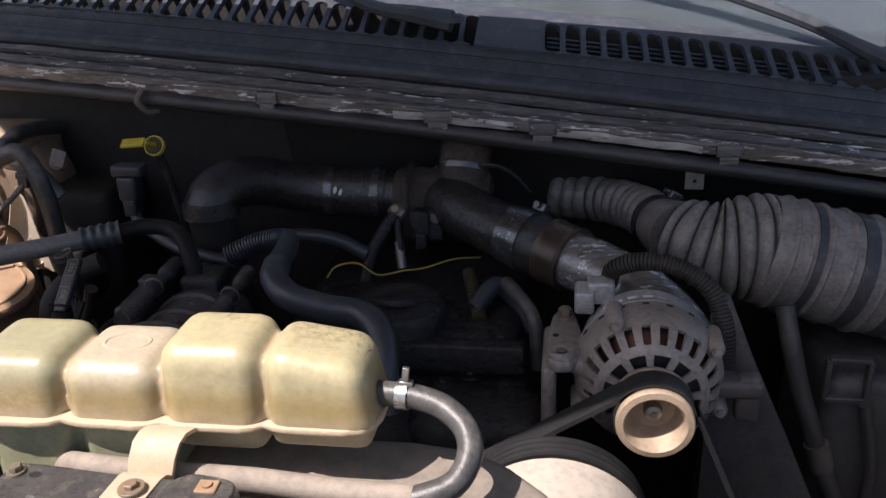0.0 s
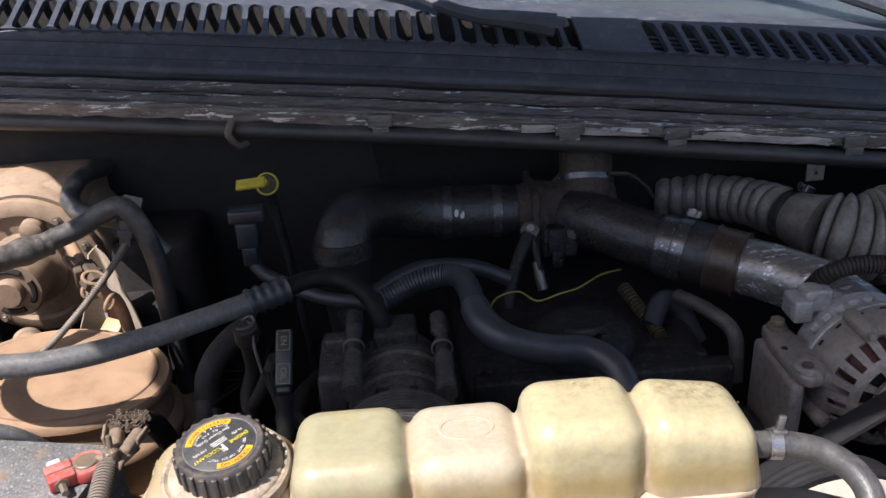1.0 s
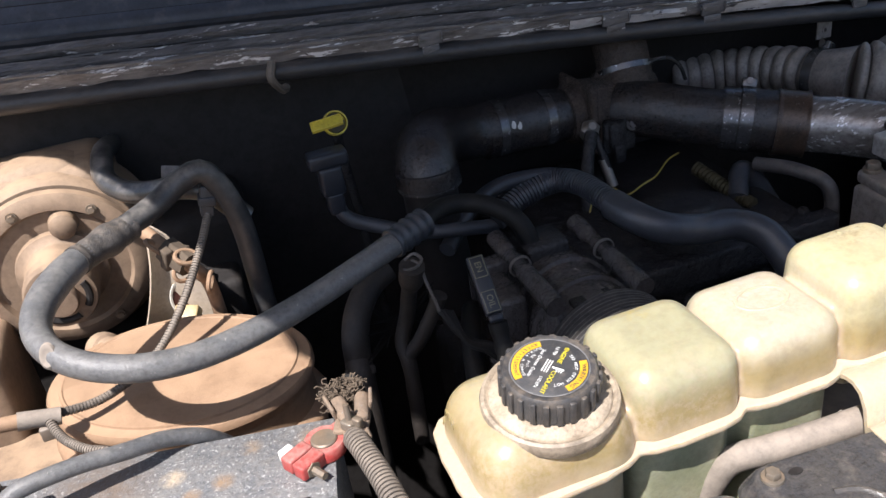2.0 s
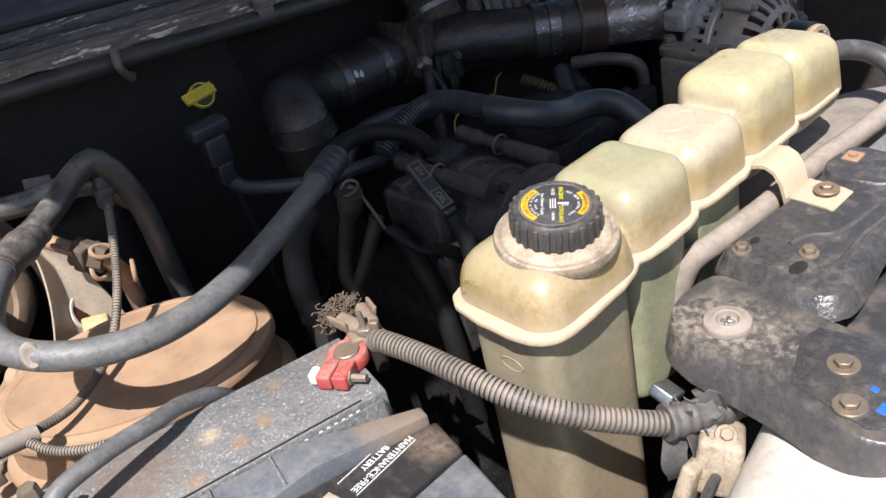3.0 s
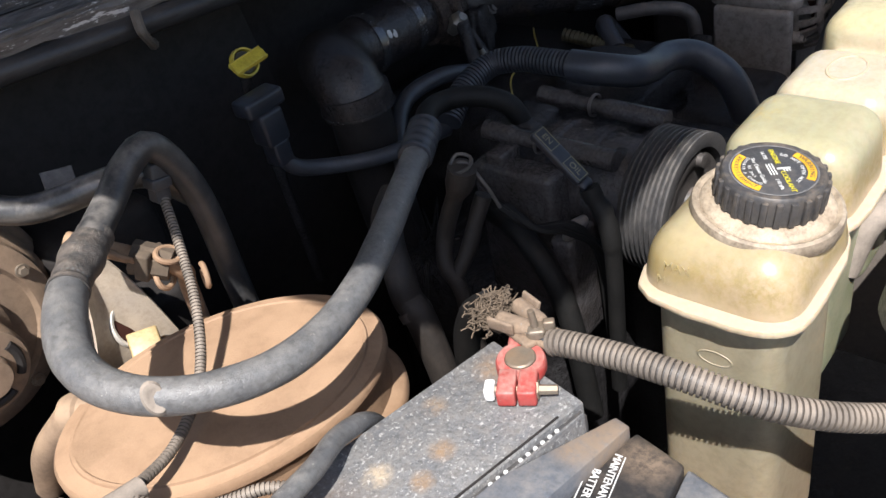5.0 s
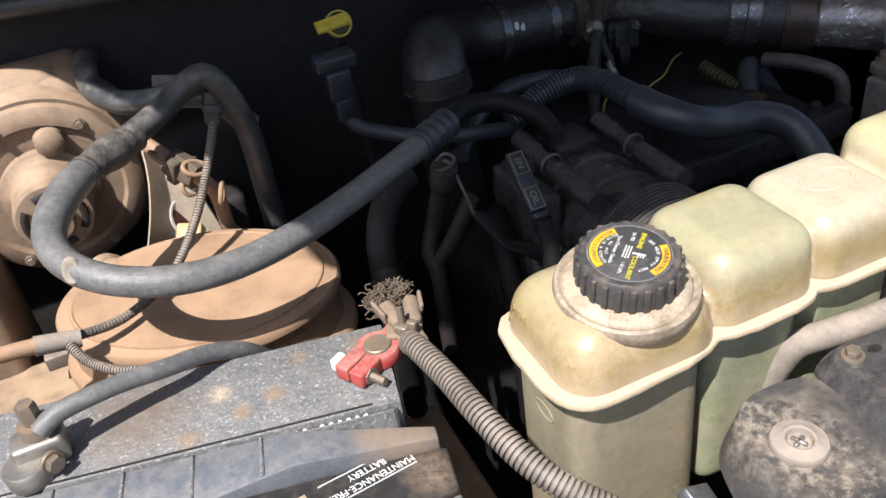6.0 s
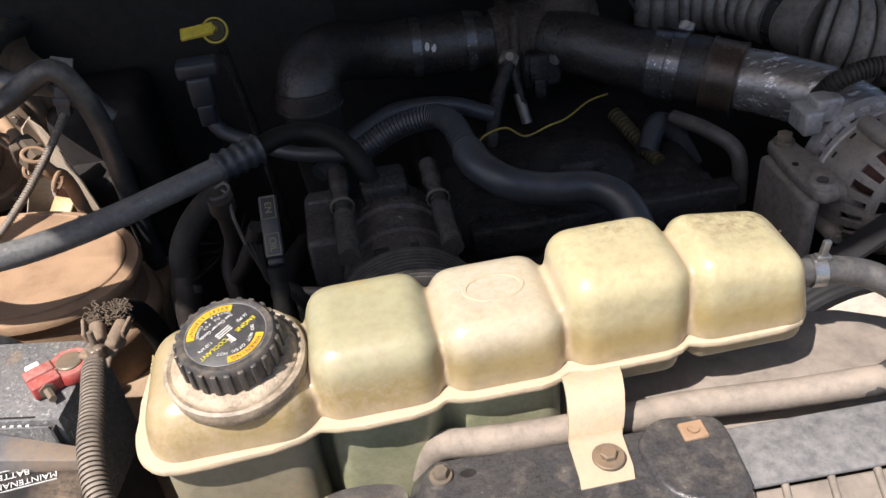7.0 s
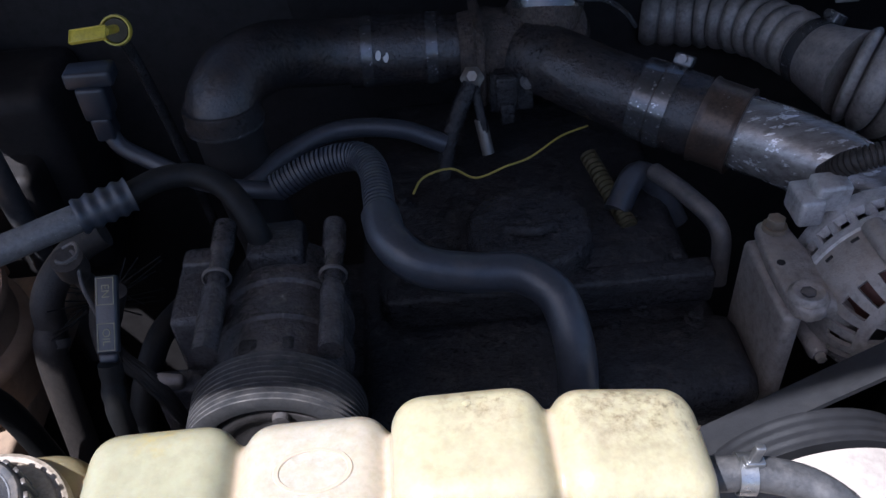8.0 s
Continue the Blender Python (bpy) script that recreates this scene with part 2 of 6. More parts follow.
    battery=surface("dusty_battery_case", (0.140, 0.144, 0.152), 0.6, dust=0.35, second=(0.21, 0.206, 0.20), spots=0.15, spot_col=(0.37, 0.365, 0.355), dust_col=(0.216, 0.194, 0.171), patch=70, grain=350, bump=0.6, mottle=0.9, depth=0.001,
                    grime=[((-0.405, 0.760, 1.238), 0.055, 1.6, (0.153, 0.113, 0.0855)), ((-0.347, 0.749, 1.238), 0.012, 1.3, (0.45, 0.36, 0.252)), ((-0.310, 0.727, 1.238), 0.011, 1.5, (0.261, 0.171, 0.099)), ((-0.284, 0.755, 1.238), 0.011, 1.3, (0.243, 0.171, 0.108)), ((-0.335, 0.722, 1.238), 0.010, 1.4, (0.261, 0.171, 0.099)), ((-0.375, 0.715, 1.238), 0.012, 1.3, (0.252, 0.171, 0.108)), ((-0.236, 0.742, 1.238), 0.018, 1.3, (0.27, 0.189, 0.126))]),
    battery_dark=surface("battery_cover", (0.03, 0.033, 0.04), 0.4, dust=0.35, dust_col=(0.26, 0.2, 0.15), patch=30),
    red=surface("faded_red_terminal", (0.42, 0.035, 0.03), 0.5, second=(0.36, 0.05, 0.045), dust=0.6, dust_col=(0.38, 0.26, 0.22), spots=0.08, spot_col=(0.34, 0.24, 0.2), patch=60, bump=0.4),
    ink=surface("dim_yellow_print", (0.24, 0.22, 0.13), 0.5),
    mud=surface("dried_mud", (0.26, 0.185, 0.125), 0.85, second=(0.20, 0.15, 0.11), patch=60, bump=0.6, depth=0.001, spots=0.1, spot_col=(0.20, 0.20, 0.205)),
    cover_blue=surface("blue_grey_cover", (0.10, 0.112, 0.135), 0.6, dust=0.4, second=(0.16, 0.165, 0.175), dust_col=(0.27, 0.25, 0.23), patch=45, mottle=0.5, spots=0.03, spot_col=(0.4, 0.4, 0.4),
                       grime=[((-0.2380, 0.656, 1.216), 0.046, 2.0, (0.25, 0.185, 0.13)), ((-0.262, 0.664, 1.230), 0.014, 1.3, (0.25, 0.185, 0.13))]),
    label_worn=surface("worn_black_label", (0.032, 0.031, 0.032), 0.45, dust=0.3, dust_col=(0.15, 0.12, 0.095), patch=50, grime=[((-0.232, 0.630, 1.207), 0.026, 1.3, (0.22, 0.165, 0.12))]),
    tan_metal=surface("sandy_bare_metal", (0.46, 0.385, 0.30), 0.5, metal=0.1, dust=0.6, second=(0.36, 0.31, 0.26), dust_col=(0.50, 0.38, 0.26), patch=22, mottle=0.5),
    bare_edge=surface("flaking_pale_edge", (0.55, 0.54, 0.55), 0.36, metal=0.2, second=(0.40, 0.37, 0.35), spots=0.17, spot_col=(0.05, 0.045, 0.045), patch=16, mottle=0.7, streak=0.35),
    pulley_dust=surface("dust_coated_pulley", (0.36, 0.28, 0.20), 0.6, metal=0.1, dust=0.5, second=(0.28, 0.20, 0.14), dust_col=(0.46, 0.35, 0.25), patch=40),
    hose_dusty=surface("dust_streaked_hose", (0.045, 0.045, 0.046), 0.28, dust=0.4, dust_col=(0.40, 0.36, 0.32), patch=24, mottle=0.8, spec=0.7),
    # tone picked for the light that the hood's underside throws back
    bounce_skin=surface("hood_bounce_tone", (0.15, 0.14, 0.125), 0.8, patch=6),
    # near-black so these cables look shaded where the sun still reaches them
    cable_black=surface("shade_dark_cable", (0.012, 0.012, 0.012), 0.6, dust=0.3, dust_col=(0.035, 0.028, 0.023), patch=40, spec=0.2),
    # darker copy of the hose rubber, with the hood's shade in its colour
    limb=surface("shaded_hose_rubber", (0.034, 0.035, 0.038), 0.40, dust=0.4, dust_col=(0.32, 0.29, 0.26), patch=22),
    rail_black=surface("dull_black_rail", (0.040, 0.041, 0.045), 0.42, dust=0.4, dust_col=(0.15, 0.125, 0.11), patch=26, mottle=0.9, streak=0.3),
    run=surface("dust_caked_hose", (0.221, 0.191, 0.162), 0.8, dust=0.8, dust_col=(0.306, 0.255, 0.208), patch=40, bump=0.5, mottle=0.6),
    groove=surface("dusty_pulley_rubber", (0.06, 0.06, 0.063), 0.4, dust=0.5, dust_col=(0.20, 0.18, 0.16), patch=50, mottle=0.7),
    white=surface("white_plastic", (0.75, 0.74, 0.72), 0.5),
    cream=surface("dusty_white_paint", (0.703, 0.665, 0.598), 0.5, dust=0.4, dust_col=(0.522, 0.399, 0.285)),
    shroud=surface("dusty_shroud", (0.185, 0.158, 0.135), 0.7, dust=0.7, second=(0.145, 0.128, 0.115), dust_col=(0.285, 0.24, 0.20), mottle=0.5, patch=24),
    shroud_pale=surface("pale_dusty_cover", (0.39, 0.345, 0.30), 0.7, dust=0.9, dust_col=(0.45, 0.39, 0.33), patch=60),
    radtank=surface("grey_dusty_plastic", (0.115, 0.115, 0.12), 0.55, dust=0.55, dust_col=(0.235, 0.225, 0.215), patch=70, mottle=0.25),
    tape=surface("ragged_tape", (0.085, 0.083, 0.083), 0.5, dust=0.5, dust_col=(0.22, 0.19, 0.165), patch=60, mottle=0.6),
    yellow=surface("yellow_plastic", (0.62, 0.50, 0.06), 0.4, patch=80, spots=0.06, spot_col=(0.25, 0.2, 0.08)),
    yellow_wire=surface("yellow_wire", (0.55, 0.42, 0.08), 0.5),
    cap=surface("black_cap", (0.055, 0.055, 0.058), 0.42, dust=0.4, dust_col=(0.26, 0.205, 0.15), patch=60, mottle=0.6),
    label_black=surface("faded_black_label", (0.060, 0.060, 0.064), 0.4, grain=1500, dust=0.3, dust_col=(0.16, 0.14, 0.12), patch=90),
    label_orange=surface("orange_label", (0.75, 0.42, 0.03), 0.45),
    label_yellow=surface("yellow_print", (0.80, 0.70, 0.04), 0.45),
    label_white=surface("white_print", (0.72, 0.72, 0.70), 0.45, vary=0.2),
    belt=surface("belt_rubber", (0.022, 0.022, 0.024), 0.45, dust=0.2, dust_col=(0.06, 0.056, 0.052)),
    blue_paint=surface("blue_paint_mark", (0.03, 0.16, 0.55), 0.5),
    blue=surface("dark_blue_plastic", (0.022, 0.026, 0.036), 0.4, dust=0.2, dust_col=(0.08, 0.07, 0.06)),
    paint_green=surface("pale_green_body_paint", (0.62, 0.72, 0.42), 0.3, vary=0.1, bump=0.05),
    fiber=surface("frayed_cable", (0.10, 0.075, 0.052), 0.9, dust=0.5, dust_col=(0.2, 0.145, 0.1)),
    asphalt=surface("dusty_ground", (0.33, 0.255, 0.185), 0.9, second=(0.26, 0.20, 0.145), patch=1.5, grain=120, bump=0.6, depth=0.01),
    firewall=surface("dark_firewall", (0.027, 0.0245, 0.0240), 0.65, dust=0.3, dust_col=(0.066, 0.054, 0.046), spec=0.25, patch=9, mottle=0.8),
    clamp_dark=surface("oily_steel_clamp", (0.16, 0.16, 0.165), 0.22, metal=0.7, dust=0.3, dust_col=(0.1, 0.07, 0.05), spots=0.12, spot_col=(0.65, 0.65, 0.67), patch=40),
    loom_dirty=surface("dirty_yellow_loom", (0.06, 0.05, 0.02), 0.6, dust=0.3, dust_col=(0.08, 0.06, 0.04)),
)


def glass(name, tint):
    m = bpy.data.materials.new(name)
    m.use_nodes = True
    b = m.node_tree.nodes["Principled BSDF"]
    b.inputs["Base Color"].default_value = (*tint, 1)
    b.inputs["Transmission Weight"].default_value = 0.9
    b.inputs["Roughness"].default_value = 0.06
    b.inputs["IOR"].default_value = 1.45
    return m


M["glass"] = glass("windshield_glass", (0.42, 0.49, 0.53))


# ---------- mesh helpers ----------
def thing(name, label, category, at, group="", kind=""):
    ob = new(name)
    ob.empty_display_size = 0.02
    ob.location = at
    tagged(ob, label, category, group, kind)
    return ob


def home(ob):
    """Where the top of a thing stands."""
    while ob.parent:
        ob = ob.parent
    return ob.location


def part(name, bm, material, parent=None, label="", smooth=True, angle=40):
    """Links a bmesh, given in world places, as one mesh object under a thing or part."""
    me = bpy.data.meshes.new(name)
    if parent is not None:
        bmesh.ops.translate(bm, vec=-Vector(home(parent)), verts=bm.verts)
    bm.normal_update()
    bm.to_mesh(me)
    bm.free()
    for m in material if isinstance(material, (list, tuple)) else [material]:
        me.materials.append(m)
    if smooth:
        me.shade_smooth()
        me.set_sharp_from_angle(angle=radians(angle))
    ob = new(name, me)
    ob.parent = parent
    if label:
        ob["label"] = label
    return ob


def single(name, bm, material, label, category, group="", kind="", at=None, angle=40):
    """A thing that is one mesh, with its origin at its base."""
    lo = Vector([min(v.co[i] for v in bm.verts) for i in range(3)])
    hi = Vector([max(v.co[i] for v in bm.verts) for i in range(3)])
    at = Vector(at) if at else Vector(((lo.x + hi.x) / 2, (lo.y + hi.y) / 2, lo.z))
    bmesh.ops.translate(bm, vec=-at, verts=bm.verts)
    ob = part(name, bm, material, angle=angle)
    ob.location = at
    return tagged(ob, label, category, group, kind)


def join(*bms):
    out = bms[0]
    for other in bms[1:]:
        me = bpy.data.meshes.new("tmp")
        other.to_mesh(me)
        other.free()
        out.from_mesh(me)
        bpy.data.meshes.remove(me)
    return out


def moved(bm, m):
    bmesh.ops.transform(bm, matrix=m, verts=bm.verts)
    return bm


def rbox(lo, hi, r=0.003, seg=3, taper=(1.0, 1.0)):
    """A box between two corners with rounded edges; taper narrows its top."""
    bm = bmesh.new()
    lo, hi = Vector(lo), Vector(hi)
    c, s = (lo + hi) / 2, hi - lo
    bmesh.ops.create_cube(bm, size=1, matrix=Matrix.Translation(c) @ Matrix.Diagonal((*s, 1)))
    for v in bm.verts:
        if v.co.z > c.z:
            v.co.x, v.co.y = c.x + (v.co.x - c.x) * taper[0], c.y + (v.co.y - c.y) * taper[1]
    if r > 0:
        bmesh.ops.bevel(bm, geom=bm.edges[:], offset=min(r, min(s) * 0.49), segments=seg, affect="EDGES", profile=0.5)
    return bm


def lathe(profile, seg=40, m=None):
    """Turns a profile of (radius, height) round z."""
    bm = bmesh.new()
    rings = []
    for r, z in profile:
        if r < 1e-6:
            rings.append([bm.verts.new((0, 0, z))])
        else:
            rings.append([bm.verts.new((r * math.cos(2 * math.pi * i / seg), r * math.sin(2 * math.pi * i / seg), z)) for i in range(seg)])
    for a, b in zip(rings, rings[1:]):
        for i in range(seg):
            j = (i + 1) % seg
            if len(a) == 1 and len(b) == 1:
                continue
            if len(a) == 1:
                bm.faces.new((a[0], b[i], b[j]))
            elif len(b) == 1:
                bm.faces.new((a[i], b[0], a[j]))
            else:
                bm.faces.new((a[i], a[j], b[j], b[i]))
    bmesh.ops.recalc_face_normals(bm, faces=bm.faces)
    return moved(bm, m) if m else bm


def axis(at, to):
    """A frame at a point whose z runs towards another point."""
    at, to = Vector(at), Vector(to)
    return Matrix.Translation(at) @ (to - at).to_track_quat("Z", "Y").to_matrix().to_4x4()


def spline(points, step=0.006):
    """Evenly spaced points on a Catmull-Rom curve."""
    p = [Vector(q) for q in points]
    if len(p) == 2:
        n = max(2, int((p[1] - p[0]).length / step))
        return [p[0].lerp(p[1], i / n) for i in range(n + 1)]
    p = [2 * p[0] - p[1]] + p + [2 * p[-1] - p[-2]]
    out = []
    for a, b, c, d in zip(p, p[1:], p[2:], p[3:]):
        n = max(2, int((c - b).length / step))
        for i in range(n):
            t = i / n
            out.append(0.5 * ((2 * b) + (c - a) * t + (2 * a - 5 * b + 4 * c - d) * t * t + (3 * b - a - 3 * c + d) * t ** 3))
    out.append(p[-2])
    return out


def tube(points, radius, seg=16, step=0.006, cap=True, wobble=0.0, seed=0):
    """A hose along a curve. radius: metres, or a function of (metres along, whole length)."""
    pts = spline(points, step)
    bm = bmesh.new()
    run = [0.0]
    for a, b in zip(pts, pts[1:]):
        run.append(run[-1] + (b - a).length)
    if isinstance(radius, tuple):
        base, rib, pitch = radius
        stations = [(k + f) * pitch for k in range(int(run[-1] / pitch)) for f in (0.02, 0.62, 0.68, 0.96)]
        sizes = [base + rib * (1, 1, -1, -1)[i % 4] for i in range(len(stations))]
        spread, j = [], 0
        for s in stations:
            while run[j + 1] < s:
                j += 1
            spread.append(pts[j].lerp(pts[j + 1], (s - run[j]) / (run[j + 1] - run[j])))
        ways = [(spread[min(i + 4, len(spread) - 1)] - spread[max(i - 4, 0)]).normalized() for i in range(len(spread))]
        pts, run = spread, stations
        radius = dict(zip(stations, sizes))
    tang = [(pts[min(i + 1, len(pts) - 1)] - pts[max(i - 1, 0)]).normalized() for i in range(len(pts))]
    if isinstance(radius, dict):
        tang = ways
    side = tang[0].orthogonal().normalized()
    rings = []
    for i, (p, t) in enumerate(zip(pts, tang)):
        side = (side - t * side.dot(t)).normalized()
        up = t.cross(side)
        r = radius(run[i], run[-1]) if callable(radius) else radius[run[i]] if isinstance(radius, dict) else radius
        if wobble:
            r *= 1 + wobble * noise.noise(p * 40 + Vector((seed, 0, 0)))
        rings.append([bm.verts.new(p + (side * math.cos(2 * math.pi * k / seg) + up * math.sin(2 * math.pi * k / seg)) * r) for k in range(seg)])
    for a, b in zip(rings, rings[1:]):
        for k in range(seg):
            j = (k + 1) % seg
            bm.faces.new((a[k], a[j], b[j], b[k]))
    if cap:
        bm.faces.new(rings[0][::-1])
        bm.faces.new(rings[-1])
    bmesh.ops.recalc_face_normals(bm, faces=bm.faces)
    return bm


def ribbed(base, rib, pitch):
    """The radius of a convoluted hose."""
    return (base, rib, pitch)


def waved(base, rib, pitch):
    return lambda s, whole: base + rib * math.sin(2 * math.pi * s / pitch)


def prism(outline, z0, z1, bevel=0.002, seg=2):
    """A plate with the given outline in plan."""
    bm = bmesh.new()
    low = [bm.verts.new((x, y, z0)) for x, y in outline]
    face = bm.faces.new(low)
    ext = bmesh.ops.extrude_face_region(bm, geom=[face])
    bmesh.ops.translate(bm, vec=(0, 0, z1 - z0), verts=[v for v in ext["geom"] if isinstance(v, bmesh.types.BMVert)])
    bmesh.ops.recalc_face_normals(bm, faces=bm.faces)
    if bevel:
        bmesh.ops.bevel(bm, geom=bm.edges[:], offset=bevel, segments=seg, affect="EDGES", profile=0.5)
    return bm


def bolt_head(at, r=0.007, h=0.006, washer=1.7, to=(0, 0, 1)):
    """A hexagon head on a round flange, along the given way."""
    m = axis(at, Vector(at) + Vector(to))
    a = lathe([(0, 0), (r * washer, 0), (r * washer, h * 0.25), (r * washer * 0.95, h * 0.35), (r * 0.9, h * 0.35)], 20, m)
    b = lathe([(r * 0.96, h * 0.3), (r, h * 0.4), (r, h * 0.9), (r * 0.88, h), (0, h)], 6, m)
    return join(a, b)


def ring_clamp(at, to, r, width=0.012, thick=0.0012, screw=True):
    """A worm-drive band round a hose, with its screw housing."""
    m = axis(at, to)
    band = lathe([(r, -width / 2), (r + thick, -width / 2), (r + thick, width / 2), (r, width / 2), (r, -width / 2)], 40, m)
    if screw:
        band = join(band, moved(rbox((r - 0.001, -0.009, -width * 0.6), (r + 0.011, 0.009, width * 0.6), 0.002), m @ pose(0, 0, 0, 0, 0, 60)),
                    lathe([(0, -0.016), (0.0045, -0.016), (0.0045, 0.012), (0, 0.012)], 12, m @ pose(0, 0, 0, 0, 0, 60) @ pose(r + 0.006, 0, 0, 90, 0, 0)))
    return band


def lettering(name, text, size, material, parent, m, depth=0.0003, label=""):
    cu = bpy.data.curves.new(name, "FONT")
    cu.body, cu.size, cu.extrude, cu.align_x, cu.align_y = text, size, depth, "CENTER", "CENTER"
    tmp = bpy.data.objects.new("tmp", cu)
    scene.collection.objects.link(tmp)
    me = bpy.data.meshes.new_from_object(tmp.evaluated_get(bpy.context.evaluated_depsgraph_get()))
    bpy.data.objects.remove(tmp)
    bpy.data.curves.remove(cu)
    bm = bmesh.new()
    bm.from_mesh(me)
    bpy.data.meshes.remove(me)
    return part(name, moved(bm, m), material, parent, label, smooth=False)


# ---------- the setting ----------
def cowl_y(x):
    return 1.181 + 0.075 * (x - 0.5) ** 2 if x < 0.5 else 1.181 + 0.03 * (x - 0.5) ** 2


def cowl_z(x):
    return 1.412 - 0.088 * x - 0.03 * x * x


def strip(profile, x0, x1, n=48, thick=0.003, rough=0.0):
    """A bowed strip across the car from a profile of (back, up) steps from the cowl's lip."""
    bm = bmesh.new()
    rows = []
    for i in range(n + 1):
        x = x0 + (x1 - x0) * i / n
        rows.append([bm.verts.new((x, cowl_y(x) + a + rough * noise.noise((x * 30, j * 3.1, 0)), cowl_z(x) + b + rough * noise.noise((x * 23, j * 5.7, 4)))) for j, (a, b) in enumerate(profile)])
    for a, b in zip(rows, rows[1:]):
        for j in range(len(profile) - 1):
            bm.faces.new((a[j], b[j], b[j + 1], a[j + 1]))
    bmesh.ops.recalc_face_normals(bm, faces=bm.faces)
    bmesh.ops.solidify(bm, geom=bm.faces[:], thickness=thick)
    bmesh.ops.recalc_face_normals(bm, faces=bm.faces)
    return bm


ground = single("ground", rbox((-40, -40, -0.2), (40, 40, 0), 0), M["asphalt"], "dusty brown ground under the truck", "ground", kind="structure")

firewall = single("firewall", rbox((-0.95, 1.30, 0.35), (1.25, 1.36, 1.40), 0.01), M["firewall"], "dark grimy steel firewall below the cowl", "firewall", kind="structure")
single("inner_fender_left", rbox((-0.80, 0.30, 0.35), (-0.76, 1.30, 1.28), 0.008), M["booster"], "dusty brown sheet steel inner fender", "fender", kind="structure")
single("inner_fender_right", rbox((1.06, 0.30, 0.35), (1.10, 1.30, 1.24), 0.008), M["cast"], "dark sheet steel inner fender", "fender", kind="structure")
# unseen tray, added so that no light leaks in under the engine
single("under_tray", rbox((-0.76, 0.30, 0.40), (1.06, 1.30, 0.43), 0.004), M["engine"], "unseen black tray that keeps light out from below", "tray", kind="structure")
single("front_grille_panel", rbox((-0.80, 0.26, 0.35), (1.10, 0.30, 1.10), 0.01), M["plastic"], "black plastic panel in front of the radiator", "grille panel", kind="structure")

# open hood, hinged at the cowl, that shades the engine
hood_plan = [(-0.66, 1.31), (-0.66, 1.22), (-0.586, 1.10), (-0.579, 0.98), (-0.584, 0.89), (-0.589, 0.818), (-0.652, 0.57), (-0.645, 0.50), (-0.620, 0.385), (-0.43, 0.365), (-0.10, 0.345), (0.05, 0.355), (0.85, 0.42), (1.05, 0.54), (1.08, 1.22), (1.08, 1.31)]
bm = prism(hood_plan, 0.0, 0.025, 0.006)
for v in bm.verts:
    v.co.z += 1.60 + max(0.022, (1.25 - v.co.y) * 0.73)
hood = thing("hood", "open pale green hood panel raised over the engine", "hood", (0.2, 0.9, 1.6), kind="structure")
part("outer_skin", bm, M["paint_green"], hood)
# unseen inner skin, added to set how much light the hood bounces
bm = prism([(0.25 + (x - 0.25) * 0.985, 0.87 + (y - 0.87) * 0.985) for x, y in hood_plan], -0.030, -0.004, 0.004)
for v in bm.verts:
    v.co.z += 1.60 + max(0.022, (1.25 - v.co.y) * 0.73)
part("bounce_skin", bm, M["bounce_skin"], hood, "added hood underside, toned to steer bounce light")

# cowl: lip, seams, plastic panel, grilles
cowl = thing("cowl_panel", "black plastic cowl panel with slotted air grilles", "cowl", (0.1, 1.25, 1.45), kind="structure")
part("metal_lip", strip([(0.002, -0.016), (-0.002, -0.002), (0.002, 0.003), (0.010, 0.004), (0.014, -0.004)], -0.95, 1.2, n=90, thick=0.003, rough=0.004), M["lip"], cowl, "scuffed metal lip with flaking pale paint")
# near-black strip paints the shade in the gaps between the rolled flanges
part("flange_backing", strip([(0.004, -0.016), (0.012, -0.006), (0.030, 0.000), (0.050, 0.004), (0.066, 0.006)], -0.95, 1.2, n=48, thick=0.003), M["firewall"], cowl, "dark strip that draws the shade between the seams")
part("front_band", strip([(0.066, 0.000), (0.064, 0.034), (0.067, 0.041), (0.076, 0.047), (0.078, 0.044), (0.081, 0.052), (0.093, 0.063), (0.096, 0.060), (0.098, 0.068), (0.107, 0.075)], -0.95, 1.2, thick=0.004), M["cowl"], cowl)
part("back_band", strip([(0.189, 0.106), (0.200, 0.112), (0.230, 0.119)], -0.95, 1.2, thick=0.004), M["cowl"], cowl)
part("grille_floor", strip([(0.105, 0.072), (0.110, 0.046), (0.16, 0.052), (0.183, 0.060), (0.190, 0.103)], -0.95, 1.2, thick=0.003), M["firewall"], cowl)
part("centre_plate", strip([(0.104, 0.078), (0.150, 0.096), (0.194, 0.111)], 0.335, 0.436, n=6, thick=0.006), M["cowl"], cowl)


def bead(back, up, x0, x1, r, rough):
    return tube([(x, cowl_y(x) + back + rough * noise.noise((x * 17, back * 90, 1)), cowl_z(x) + up + rough * noise.noise((x * 13, back * 70, 5))) for x in [x0 + (x1 - x0) * i / 60 for i in range(61)]], r, 6, 0.02)


# pale beads: worn edges that also carry the flanges' highlights in their colour
part("edge_bead", bead(0.000, 0.003, -0.95, 1.2, 0.0022, 0.004), M["lip"], cowl, "worn folded edge, pale for its highlight")
part("rolled_flange", bead(0.0175, 0.0060, -0.95, 1.2, 0.0082, 0.003), M["paint_black"], cowl, "rolled black seam flange with dust")
part("rolled_flange", bead(0.0415, 0.0185, -0.95, 1.2, 0.0085, 0.002), M["paint_black"], cowl, "rolled black seam flange")
part("edge_bead", bead(0.0300, 0.0110, -0.95, 1.2, 0.0022, 0.003), M["lip"], cowl, "worn folded edge, pale for its highlight")
part("seam_line", bead(0.0775, 0.0455, -0.95, 1.2, 0.0020, 0.0), M["firewall"], cowl, "dark seam line")
